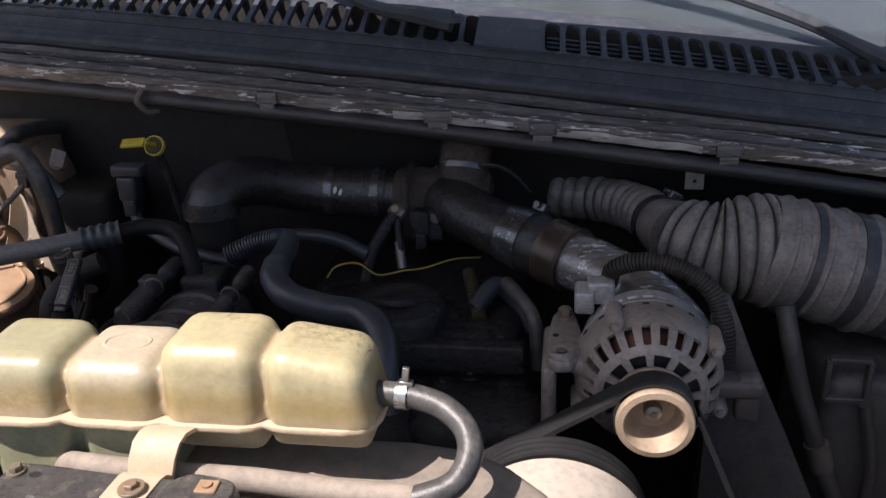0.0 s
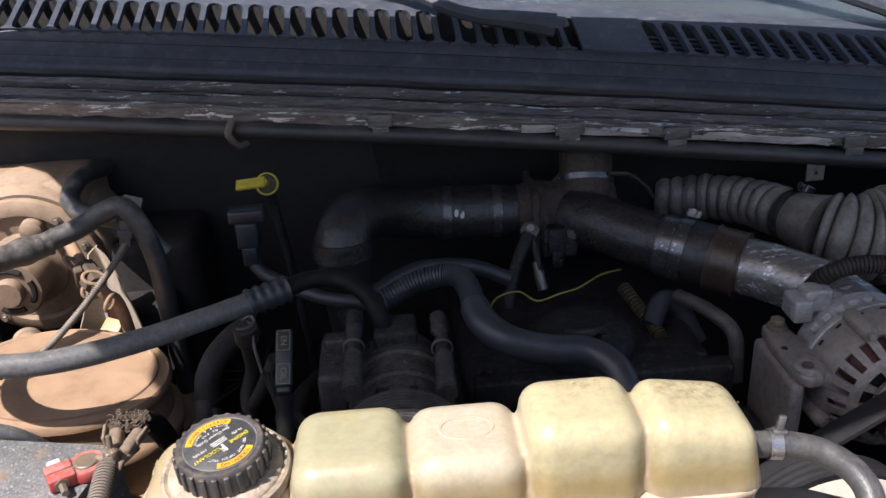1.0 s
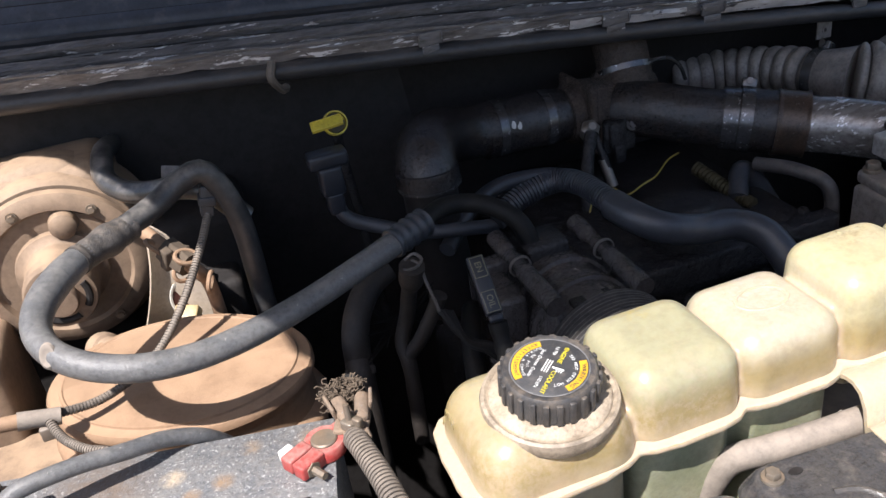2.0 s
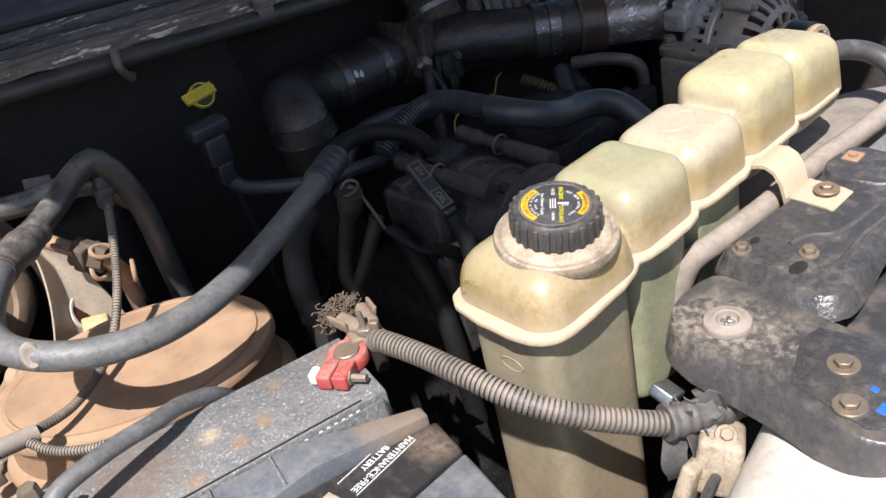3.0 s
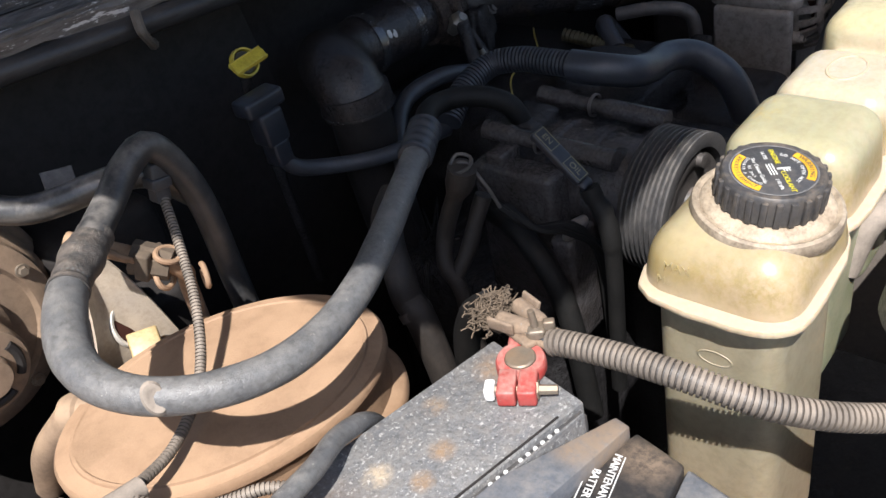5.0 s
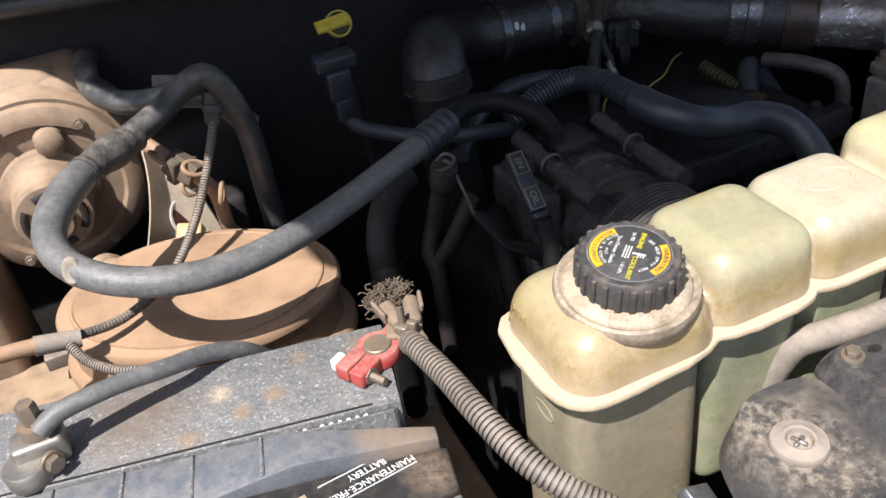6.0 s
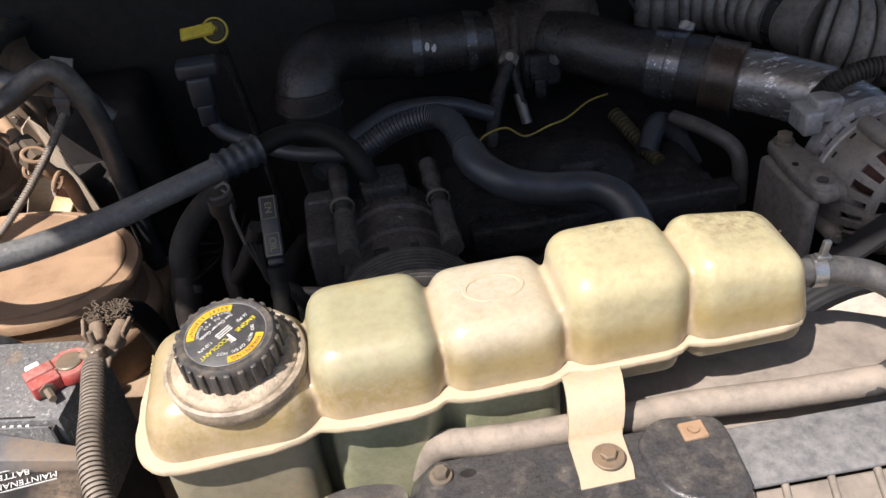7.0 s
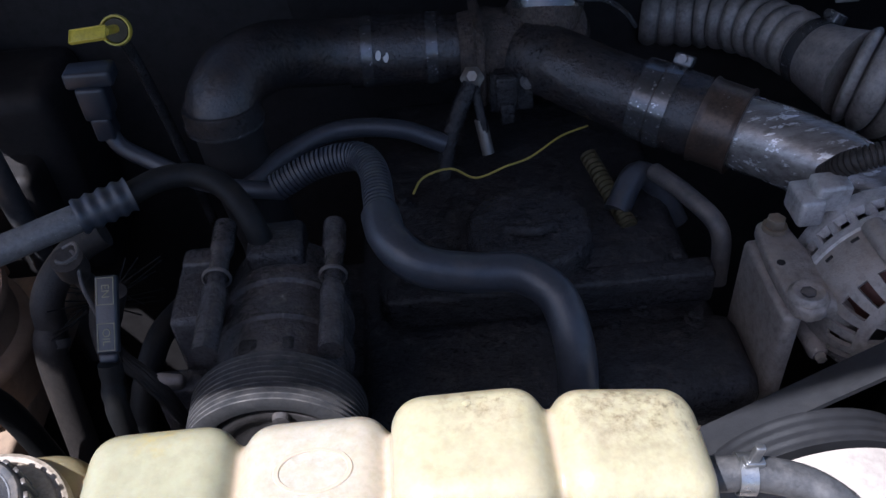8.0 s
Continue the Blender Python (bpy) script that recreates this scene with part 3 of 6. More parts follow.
part("seam_line", bead(0.0950, 0.0620, -0.95, 1.2, 0.0020, 0.0), M["firewall"], cowl, "dark seam line")
part("seal_strip", bead(0.060, 0.026, -0.95, 1.2, 0.006, 0.002), M["rail_black"], cowl, "black rubber seal")


def slat_mesh():
    """A bar between two slots whose ends flare into rounded corners."""
    side = [(0.0145, 0.0), (0.0140, 0.001), (0.0095, 0.002), (0.0060, 0.0045), (0.0042, 0.009), (0.0038, 0.014), (0.0038, 0.058), (0.0042, 0.063), (0.0060, 0.0675), (0.0095, 0.070), (0.0140, 0.071), (0.0145, 0.072)]
    bm = prism([(x, y * 1.21) for x, y in side] + [(-x, y * 1.21) for x, y in reversed(side)], -0.010, 0.0, 0)
    me = bpy.data.meshes.new("slat")
    bm.to_mesh(me)
    bm.free()
    me.materials.append(M["cowl"])
    return me


SLAT = slat_mesh()
for i in range(-46, 24):
    x = 0.4345 + 0.0302 * i
    if not 0.34 < x < 0.43:
        ob = new("slat", SLAT)
        ob.parent = cowl
        ob.matrix_local = Matrix.Translation(Vector((x, cowl_y(x) + 0.1055, cowl_z(x) + 0.078)) - Vector(cowl.location)) @ pose(0, 0, 0, 20, 5, 3)
for k in range(6):
    part("mesh_bar", strip([(0.122 + 0.009 * k, 0.062 + 0.005 * k), (0.125 + 0.009 * k, 0.064 + 0.005 * k)], 0.44, 0.93, n=16, thick=0.002), M["cowl"], cowl)
part("bare_edge", strip([(-0.001, -0.014), (-0.0045, -0.007), (-0.0040, -0.004)], 0.23, 0.40, n=30, thick=0.0015, rough=0.003), M["bare_edge"], cowl, "strip of flaking pale metal")
part("bare_edge", strip([(-0.001, -0.015), (-0.0045, -0.007), (-0.0040, -0.004)], 0.44, 0.655, n=40, thick=0.0015, rough=0.003), M["bare_edge"], cowl, "strip of flaking pale metal")

# tubular rail under the lip, with clips
rail = thing("cowl_rail", "black painted rail below the cowl lip", "rail", (0.1, 1.19, 1.35), kind="structure")
part("rail_tube", tube([(x, cowl_y(x) + 0.004, cowl_z(x) - 0.028 - 0.012 * max(0, x - 0.2)) for x in [-0.9 + 0.15 * i for i in range(15)]], 0.012, 14, 0.03), M["rail_black"], rail)
for x, w in ((0.0435, 0.016), (0.294, 0.020), (0.440, 0.019), (0.691, 0.018)):
    y, z = cowl_y(x) - 0.006, cowl_z(x) - 0.007
    part("lip_bracket", join(rbox((x - w, y - 0.002, z - 0.008), (x + w, y + 0.002, z + 0.009), 0.0015), rbox((x - w * 0.7, y - 0.001, z - 0.020), (x + w * 0.7, y + 0.003, z - 0.006), 0.0015), rbox((x - w, y - 0.004, z - 0.002), (x - w + 0.003, y, z + 0.008), 0.001), rbox((x + w - 0.003, y - 0.004, z - 0.004), (x + w, y, z + 0.006), 0.001)), M["paint_black"], rail, "folded bracket pinching the lip")
part("hanging_tab", join(rbox((0.638, 1.197, 1.268), (0.664, 1.200, 1.302), 0.001), lathe([(0.0028, 0.0), (0.0052, 0.0002), (0.0050, 0.002), (0.0030, 0.002)], 20, pose(0.651, 1.197, 1.281, 90, 0, 0))), M["alu_dusty"], rail, "small drilled steel tab")
part("tab_hole", lathe([(0, 0.0), (0.0029, 0.0), (0.0029, 0.0006), (0, 0.0006)], 16, pose(0.651, 1.1966, 1.281, 90, 0, 0)), M["firewall"], rail)
part("loom_tie", tube([(-0.150, cowl_y(-0.15) - 0.010, cowl_z(-0.15) - 0.012), (-0.156, cowl_y(-0.15) - 0.020, cowl_z(-0.15) - 0.028), (-0.146, cowl_y(-0.15) - 0.012, cowl_z(-0.15) - 0.046), (-0.138, cowl_y(-0.15) + 0.004, cowl_z(-0.15) - 0.05)], 0.005, 8, 0.003, wobble=0.5), M["conduit"], rail, "twist of dusty tape on the rail")
part("inner_wall", strip([(0.108, -0.25), (0.106, -0.06), (0.072, -0.006)], -0.95, 1.2, n=24, thick=0.004), M["firewall"], rail)

# windshield and its surround
bm = prism([(-0.9, 0.0), (1.15, 0.0), (1.15, 0.75), (-0.9, 0.75)], 0, 0.006, 0)
moved(bm, pose(0, 1.395, 1.500, 33, 0, 0))
for v in bm.verts:
    v.co.z -= 0.07 * (v.co.x - 0.1) ** 2
shield = single("windshield", bm, M["glass"], "dusty windshield glass with streaks behind the cowl", "windshield", kind="structure")
single("dashboard", rbox((-0.9, 1.50, 1.30), (1.15, 2.3, 1.43), 0.02), M["radtank"], "grey dashboard top seen through the windshield", "dashboard", kind="structure")
single("cab_wall", rbox((-0.95, 2.4, 0.4), (1.2, 2.45, 2.0), 0.02), M["plastic"], "dark rear of the cab", "cab wall", kind="structure")
single("cab_roof", rbox((-0.95, 1.98, 1.94), (1.2, 2.45, 1.99), 0.02), M["paint_green"], "pale green painted cab roof", "roof", kind="structure")

# ---------- coolant bottle ----------
bottle = thing("coolant_bottle", "yellowed translucent coolant expansion bottle beside the battery", "coolant bottle", (0.09, 0.62, 1.25))


def blob(bms, name, material, parent, label="", voxel=0.0026, smooth=6):
    ob = part(name, join(*bms), material, parent, label)
    r = ob.modifiers.new("remesh", "REMESH")
    r.mode, r.voxel_size, r.use_smooth_shade = "VOXEL", voxel, True
    s = ob.modifiers.new("smooth", "SMOOTH")
    s.factor, s.iterations = 0.5, smooth
    return ob


CELLS = [  # x0, x1, y0, y1, top
    (-0.034, 0.0555, 0.583, 0.682, 1.323),
    (0.0545, 0.1435, 0.586, 0.682, 1.319),
    (0.1420, 0.2320, 0.588, 0.677, 1.338),
    (0.2310, 0.3270, 0.590, 0.674, 1.336)]
cells = [rbox((a, c, 1.255), (b, d, top), 0.019, 6, (0.965, 0.89)) for a, b, c, d, top in CELLS]
for v in cells[3].verts:      # the last cell slopes down towards its outlet
    up, out = (v.co.z - 1.255) / 0.08, (v.co.x - 0.231) / 0.096
    v.co.z -= 0.001 * up + 0.013 * up * max(0.0, out) ** 1.5
    v.co.x -= 0.010 * up * max(0.0, out) ** 2
neck = rbox((-0.1515, 0.573, 1.250), (-0.028, 0.686, 1.310), 0.025, 6, (0.86, 0.87))
core = rbox((-0.10, 0.605, 1.262), (0.29, 0.660, 1.302), 0.01)
upper = blob([neck, core] + cells, "upper_shell", M["tank"], bottle)
flange_plan = [(-0.165, 0.640), (-0.1650, 0.610), (-0.1640, 0.600), (-0.1615, 0.590), (-0.1575, 0.582), (-0.1515, 0.5755), (-0.144, 0.572), (-0.134, 0.5705), (-0.110, 0.570), (-0.065, 0.572), (-0.045, 0.577), (-0.034, 0.582), (-0.022, 0.579), (-0.005, 0.577), (0.030, 0.577), (0.046, 0.581), (0.054, 0.586), (0.063, 0.583), (0.078, 0.581), (0.120, 0.581), (0.134, 0.585), (0.142, 0.590),
               (0.152, 0.587), (0.165, 0.585), (0.212, 0.585), (0.224, 0.589), (0.231, 0.594), (0.240, 0.591), (0.252, 0.588), (0.305, 0.589), (0.322, 0.593), (0.331, 0.602), (0.335, 0.615), (0.335, 0.650), (0.330, 0.668), (0.315, 0.679), (0.29, 0.682), (-0.135, 0.686), (-0.153, 0.680), (-0.162, 0.668)]
flange_plan = [(x + 0.0065 if x < -0.13 else x + 0.004 if x < -0.1 else x - 0.007 if x > 0.30 else x, y) for x, y in flange_plan]
flange = prism(flange_plan, 1.2635, 1.2695, 0.002)
bmesh.ops.subdivide_edges(flange, edges=[e for e in flange.edges if e.calc_length() > 0.012], cuts=2)
for v in flange.verts:
    wave = noise.noise(v.co * 60) * 0.0007
    v.co += Vector((wave, noise.noise(v.co * 75 + Vector((9, 0, 0))) * 0.0007, noise.noise(v.co * 40 + Vector((0, 5, 0))) * 0.0008))
part("seam_flange", flange, M["tank_dusty"], bottle, "dusty moulded seam flange")
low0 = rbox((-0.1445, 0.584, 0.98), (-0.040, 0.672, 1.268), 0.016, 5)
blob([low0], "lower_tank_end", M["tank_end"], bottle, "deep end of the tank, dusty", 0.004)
lows = [rbox((-0.031, 0.594, 1.10), (0.052, 0.672, 1.268), 0.014, 5), rbox((0.058, 0.595, 1.14), (0.140, 0.672, 1.268), 0.014, 5)]
blob(lows + [rbox((-0.06, 0.62, 1.15), (0.13, 0.655, 1.26), 0.01)], "lower_tank", M["tank_low"], bottle, "green coolant showing through the tank wall", 0.003)
blob([rbox((0.233, 0.595, 1.244), (0.321, 0.668, 1.270), 0.011, 5), rbox((0.146, 0.596, 1.236), (0.229, 0.668, 1.270), 0.012, 5)], "lower_tank_tip", M["tank"], bottle, "", 0.003)

CAP = Vector((-0.081, 0.620, 0))
CAP_T = Matrix.Translation(CAP + Vector((0, 0, 1.312))) @ pose(0, 0, 0, 7, 0, 0) @ Matrix.Translation((0, 0, -1.312))      # leans to the front
CAP_M = CAP_T @ Matrix.Diagonal((0.92, 0.92, 1, 1))
part("neck_collar", lathe([(0.02, 1.300), (0.0445, 1.3035), (0.0448, 1.3105), (0.0430, 1.3128), (0.0400, 1.3140), (0.037, 1.3155), (0.02, 1.3155)], 64, CAP_T @ Matrix.Diagonal((0.955, 0.955, 1, 1))), M["collar"], bottle, "chalky filler collar")
part("collar_gasket", lathe([(0.0435, 1.2990), (0.0485, 1.2995), (0.0503, 1.3020), (0.0506, 1.3080), (0.0495, 1.3112), (0.0472, 1.3122), (0.0445, 1.3108)], 64, CAP_T @ Matrix.Diagonal((0.955, 0.955, 1, 1))), M["gasket"], bottle, "worn dark grey rim round the collar")
cap = lathe([(0.0, 1.336), (0.0290, 1.336), (0.0300, 1.3366), (0.0335, 1.3366), (0.0352, 1.335), (0.0358, 1.331), (0.0360, 1.317), (0.0345, 1.3155), (0.02, 1.3155)], 72, CAP_M)
capob = part("filler_cap", cap, M["cap"], bottle, "black screw cap with a warning label")
for i in range(24):
    part("grip_tooth", moved(rbox((0.0345, -0.0024, 1.3165), (0.0380, 0.0024, 1.3345), 0.0012, 2), CAP_M @ pose(0, 0, 0, 0, 0, 15 * i)), M["cap"], capob)

# ---------- battery ----------
bat = thing("car_battery", "dusty grey maintenance-free car battery with a red terminal", "battery", (-0.37, 0.66, 1.05))
BT = pose(-0.2165, 0.757, 1.238, 0, 0, -12)     # rear corner of the lid
part("case", moved(rbox((-0.30, -0.172, -0.21), (0, 0, -0.09), 0.006), BT), M["battery_dark"], bat)
part("lid", moved(rbox((-0.302, -0.0862, -0.12), (0.002, 0.002, 0.0), 0.0015, 2), BT), M["battery"], bat, "speckled dusty lid")
# ---------- canister ----------
can = thing("vacuum_canister", "dusty brown oval steel canister under the hose", "canister", (-0.36, 0.91, 1.10))
oval = Matrix.Translation((-0.335, 0.939, 0)) @ pose(0, 0, 0, 0, 0, -24.7) @ Matrix.Diagonal((1.03, 0.755, 1, 1))
part("lid", lathe([(0, 1.2165), (0.05, 1.216), (0.1115, 1.2117), (0.1130, 1.2128), (0.1155, 1.2126), (0.1165, 1.2106), (0.123, 1.2085), (0.1275, 1.2085), (0.1300, 1.205), (0.1300, 1.200), (0.126, 1.197), (0.1245, 1.190), (0.12, 1.18), (0, 1.18)], 72, oval), M["drum"], can, "dust-covered lid with a rolled rim")
part("body", lathe([(0.1, 1.185), (0.1235, 1.188), (0.1260, 1.165), (0.134, 1.160), (0.137, 1.155), (0.137, 1.150), (0.130, 1.146), (0.128, 1.10), (0, 1.10)], 72, oval), M["drum"], can)

# ---------- hoses ----------
ac = thing("air_conditioning_hose", "thick grey rubber hose looping over the canister", "hose", (-0.25, 0.9, 1.25))
HOSE_LINE = [(-0.347, 1.014, 1.335), (-0.370, 0.995, 1.335), (-0.394, 0.967, 1.336), (-0.413, 0.938, 1.333), (-0.425, 0.909, 1.328), (-0.4255, 0.878, 1.323), (-0.412, 0.847, 1.318), (-0.385, 0.824, 1.311), (-0.347, 0.813, 1.303), (-0.303, 0.819, 1.295), (-0.254, 0.836, 1.291), (-0.198, 0.865, 1.289), (-0.150, 0.890, 1.291), (-0.097, 0.917, 1.294)]
part("tube", tube(HOSE_LINE, lambda s, w: 0.0119 + 0.0026 * math.exp(-((s - 0.10) / 0.055) ** 2), 22, 0.005, wobble=0.02), M["rubber"], ac)
part("upper_limb", tube([(-0.232, 1.055, 0.98), (-0.235, 1.052, 1.20), (-0.238, 1.050, 1.30), (-0.258, 1.050, 1.358), (-0.284, 1.048, 1.357), (-0.315, 1.036, 1.343), (-0.360, 1.004, 1.335)], 0.0122, 20, 0.006), M["limb"], ac, "upper limb of the hose, darkened for the hood's shade")
part("crimp", tube([(-0.108, 0.912, 1.2935), (-0.068, 0.934, 1.296)], waved(0.0145, 0.0012, 0.011), 20, 0.0016), M["rubber_dark"], ac, "ribbed crimp sleeve")
part("pipe", tube([(-0.070, 0.933, 1.296), (-0.045, 0.950, 1.297), (-0.017, 0.954, 1.294), (0.009, 0.938, 1.289), (0.028, 0.914, 1.274), (0.038, 0.902, 1.235)], 0.0102, 16), M["cable_black"], ac)
part("collar", tube([(-0.341, 1.019, 1.3355), (-0.362, 1.002, 1.335), (-0.382, 0.982, 1.3355), (-0.392, 0.970, 1.336)], lambda s, w: 0.0144 + 0.0003 * math.sin(s * 430 + 3 * math.sin(s * 90)) + 0.0009 * (s > w - 0.005), 24, 0.0016, wobble=0.16), M["collar_rubber"], ac, "wrinkled tape sleeve")
part("chalk_ring", lathe([(0, 0.0002), (0.0045, 0.0003), (0.0056, 0.0009), (0.0080, 0.0008), (0.0096, -0.0012)], 24, axis((-0.4150, 0.8370, 1.3245), (-0.4345, 0.755, 1.3780)) @ Matrix.Diagonal((0.75, 1.15, 1, 1))), M["run"], ac, "pale patch of chalky dirt")

heater = thing("heater_hose", "dark rubber coolant hose over the engine", "hose", (0.2, 0.9, 1.2))
part("convoluted_sleeve", tube([(0.035, 1.005, 1.235), (0.075, 1.012, 1.252), (0.115, 1.005, 1.262), (0.130, 0.975, 1.266), (0.134, 0.935, 1.266), (0.136, 0.910, 1.265)], ribbed(0.0125, 0.0012, 0.0045), 16, 0.0011), M["rubber_dark"], heater, "ribbed sleeve")
part("tube", tube([(0.135, 0.915, 1.265), (0.142, 0.885, 1.262), (0.165, 0.862, 1.252), (0.205, 0.862, 1.238), (0.245, 0.862, 1.232), (0.272, 0.842, 1.222), (0.282, 0.810, 1.195), (0.284, 0.79, 1.15)], 0.0165, 18), M["rubber_dark"], heater)

# ---------- intake pipes and turbo ----------
inter = thing("intake_pipe", "oily black intake pipe with clamped couplings", "pipe", (0.1, 1.15, 1.2))
part("pipe", tube([(-0.0150, 1.082, 1.268), (-0.0135, 1.090, 1.284), (0.000, 1.122, 1.2935), (0.030, 1.168, 1.284), (0.070, 1.201, 1.264), (0.12, 1.212, 1.256), (0.24, 1.21, 1.25)], 0.036, 32, 0.006), M["pipe_black"], inter)
part("lower_joint", tube([(-0.0150, 1.084, 1.284), (-0.0150, 1.082, 1.262)], 0.0385, 28, 0.01), M["pipe_black"], inter)
part("joint_band", lathe([(0.0385, -0.0016), (0.0396, -0.0016), (0.0396, 0.0016), (0.0385, 0.0016)], 40, axis((-0.0150, 1.082, 1.2655), (-0.0150, 1.0825, 1.28))), M["clamp_dark"], inter, "thin steel band")
part("drop_pipe", tube([(-0.015, 1.082, 1.270), (-0.012, 1.085, 1.20), (0.0, 1.09, 1.08)], 0.033, 24, 0.02), M["firewall"], inter, "dark pipe going down")
part("coupling", tube([(0.105, 1.212, 1.255), (0.210, 1.211, 1.252)], 0.0385, 32, 0.01), M["pipe_black"], inter)
part("clamp", ring_clamp((0.125, 1.212, 1.255), (0.2, 1.2115, 1.252), 0.0388, screw=False), M["clamp_dark"], inter, "oily steel clamp")
part("clamp", ring_clamp((0.195, 1.2115, 1.2525), (0.25, 1.211, 1.251), 0.0388, screw=False), M["clamp_dark"], inter)

charge = thing("charge_pipe", "scraped aluminium charge pipe joined to a black elbow", "pipe", (0.45, 1.05, 1.2))
part("elbow", tube([(0.30, 1.185, 1.25), (0.33, 1.15, 1.25), (0.37, 1.115, 1.243), (0.415, 1.085, 1.235)], 0.038, 28, 0.008), M["pipe_black"], charge)
part("coupling", tube([(0.400, 1.097, 1.238), (0.478, 1.040, 1.228)], 0.0415, 28, 0.01), M["pipe_black"], charge)
part("band", tube([(0.455, 1.057, 1.231), (0.486, 1.034, 1.227)], lambda s, w: 0.0425 + (0.0015 if s < 0.004 or s > w - 0.004 else 0.0), 32, 0.002), M["rust"], charge, "rusty band")
part("bare_patch", tube([(0.402, 1.0955, 1.2377), (0.417, 1.0845, 1.2357)], 0.0420, 32, 0.006), M["clamp_dark"], charge, "scraped bare band")
part("thin_wire", lathe([(0.0420, -0.001), (0.0432, 0.0), (0.0420, 0.001)], 40, axis((0.421, 1.0815, 1.2352), (0.46, 1.053, 1.230))), M["clamp"], charge, "thin bright wire")
part("clamp", ring_clamp((0.425, 1.079, 1.235), (0.47, 1.046, 1.229), 0.0425, 0.016), M["clamp_dark"], charge)
part("pipe", tube([(0.470, 1.046, 1.229), (0.52, 1.005, 1.225), (0.565, 0.965, 1.215), (0.61, 0.93, 1.18), (0.63, 0.92, 1.12)], 0.037, 28, 0.008), M["pipe_silver"], charge, "scraped bare aluminium")

turbo = thing("turbocharger", "oily cast turbocharger housing behind the pipes", "turbocharger", (0.30, 1.20, 1.15))
part("housing", join(tube([(0.225, 1.205, 1.250), (0.262, 1.204, 1.250), (0.300, 1.198, 1.252), (0.332, 1.182, 1.252)], lambda s, w: 0.0400 + 0.004 * math.sin(s * 55), 28, 0.004, wobble=0.10), lathe([(0, -0.022), (0.030, -0.022), (0.046, -0.012), (0.052, 0.004), (0.046, 0.020), (0.030, 0.026), (0, 0.026)], 36, axis((0.318, 1.205, 1.262), (0.318, 1.18, 1.30)))), M["turbo"], turbo)
part("square_flange", join(rbox((0.240, 1.150, 1.205), (0.251, 1.250, 1.298), 0.006, 3), rbox((0.251, 1.150, 1.210), (0.262, 1.170, 1.245), 0.004)), M["turbo"], turbo, "thick square flange")
part("bracket_plate", rbox((0.252, 1.142, 1.205), (0.300, 1.150, 1.250), 0.003), M["engine"], turbo, "dark bracket plate")
part("flange_bolt", bolt_head((0.2924, 1.1405, 1.2415), 0.0055, 0.006, 1.5, (0, -0.9, 0.4)), M["cast"], turbo)
part("rib", tube([(0.290, 1.168, 1.275), (0.312, 1.160, 1.270), (0.338, 1.162, 1.258)], 0.007, 10, wobble=0.2), M["turbo"], turbo, "cast rib")

# ---------- air duct ----------
duct = thing("air_intake_duct", "grey ribbed rubber air intake duct", "duct", (0.7, 1.15, 1.15))
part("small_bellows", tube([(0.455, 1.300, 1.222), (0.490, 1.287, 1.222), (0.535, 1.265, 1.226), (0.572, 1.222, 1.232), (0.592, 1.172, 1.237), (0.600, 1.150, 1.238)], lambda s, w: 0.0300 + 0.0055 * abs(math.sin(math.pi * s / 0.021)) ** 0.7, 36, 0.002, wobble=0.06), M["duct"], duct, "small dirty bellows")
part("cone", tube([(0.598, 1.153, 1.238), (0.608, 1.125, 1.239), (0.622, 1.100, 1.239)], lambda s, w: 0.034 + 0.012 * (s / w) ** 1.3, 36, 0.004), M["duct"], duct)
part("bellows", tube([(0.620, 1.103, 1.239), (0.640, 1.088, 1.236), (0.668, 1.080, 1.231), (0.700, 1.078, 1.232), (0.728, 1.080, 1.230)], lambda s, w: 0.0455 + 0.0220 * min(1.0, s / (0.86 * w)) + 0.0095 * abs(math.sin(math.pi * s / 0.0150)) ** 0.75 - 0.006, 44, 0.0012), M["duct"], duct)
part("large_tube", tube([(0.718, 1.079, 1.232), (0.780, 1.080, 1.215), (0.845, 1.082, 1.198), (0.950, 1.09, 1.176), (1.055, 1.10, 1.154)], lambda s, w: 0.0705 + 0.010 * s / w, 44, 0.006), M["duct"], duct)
for x, y, z, r in ((0.738, 1.0795, 1.2185, 0.0718), (0.757, 1.0798, 1.2133, 0.0722), (0.779, 1.0800, 1.2073, 0.0728), (0.806, 1.0808, 1.200, 0.0736), (0.846, 1.0820, 1.1898, 0.0748), (0.905, 1.086, 1.1775, 0.0763)):
    part("ridge", lathe([(r - 0.004, -0.0055), (r + 0.0022, -0.0022), (r + 0.0032, 0.0), (r + 0.0022, 0.0022), (r - 0.004, 0.0055)], 56, axis((x, y, z + 0.008), (x + 0.1, y + 0.003, z - 0.019))), M["duct"], duct, "dusty raised ridge")
for x, y, z, r, w in ((0.768, 1.0799, 1.2103, 0.0722, 0.006), (0.826, 1.0814, 1.1949, 0.0738, 0.010), (0.875, 1.084, 1.1838, 0.0753, 0.012)):
    part("strap", lathe([(r - 0.002, -w), (r + 0.0010, -w * 0.85), (r + 0.0010, w * 0.85), (r - 0.002, w)], 56, axis((x, y, z + 0.008), (x + 0.1, y + 0.004, z - 0.019))), M["plastic"], duct, "black clamping strap")
part("clamp", ring_clamp((0.600, 1.147, 1.238), (0.608, 1.125, 1.239), 0.0365, 0.014), M["clamp_dark"], duct)

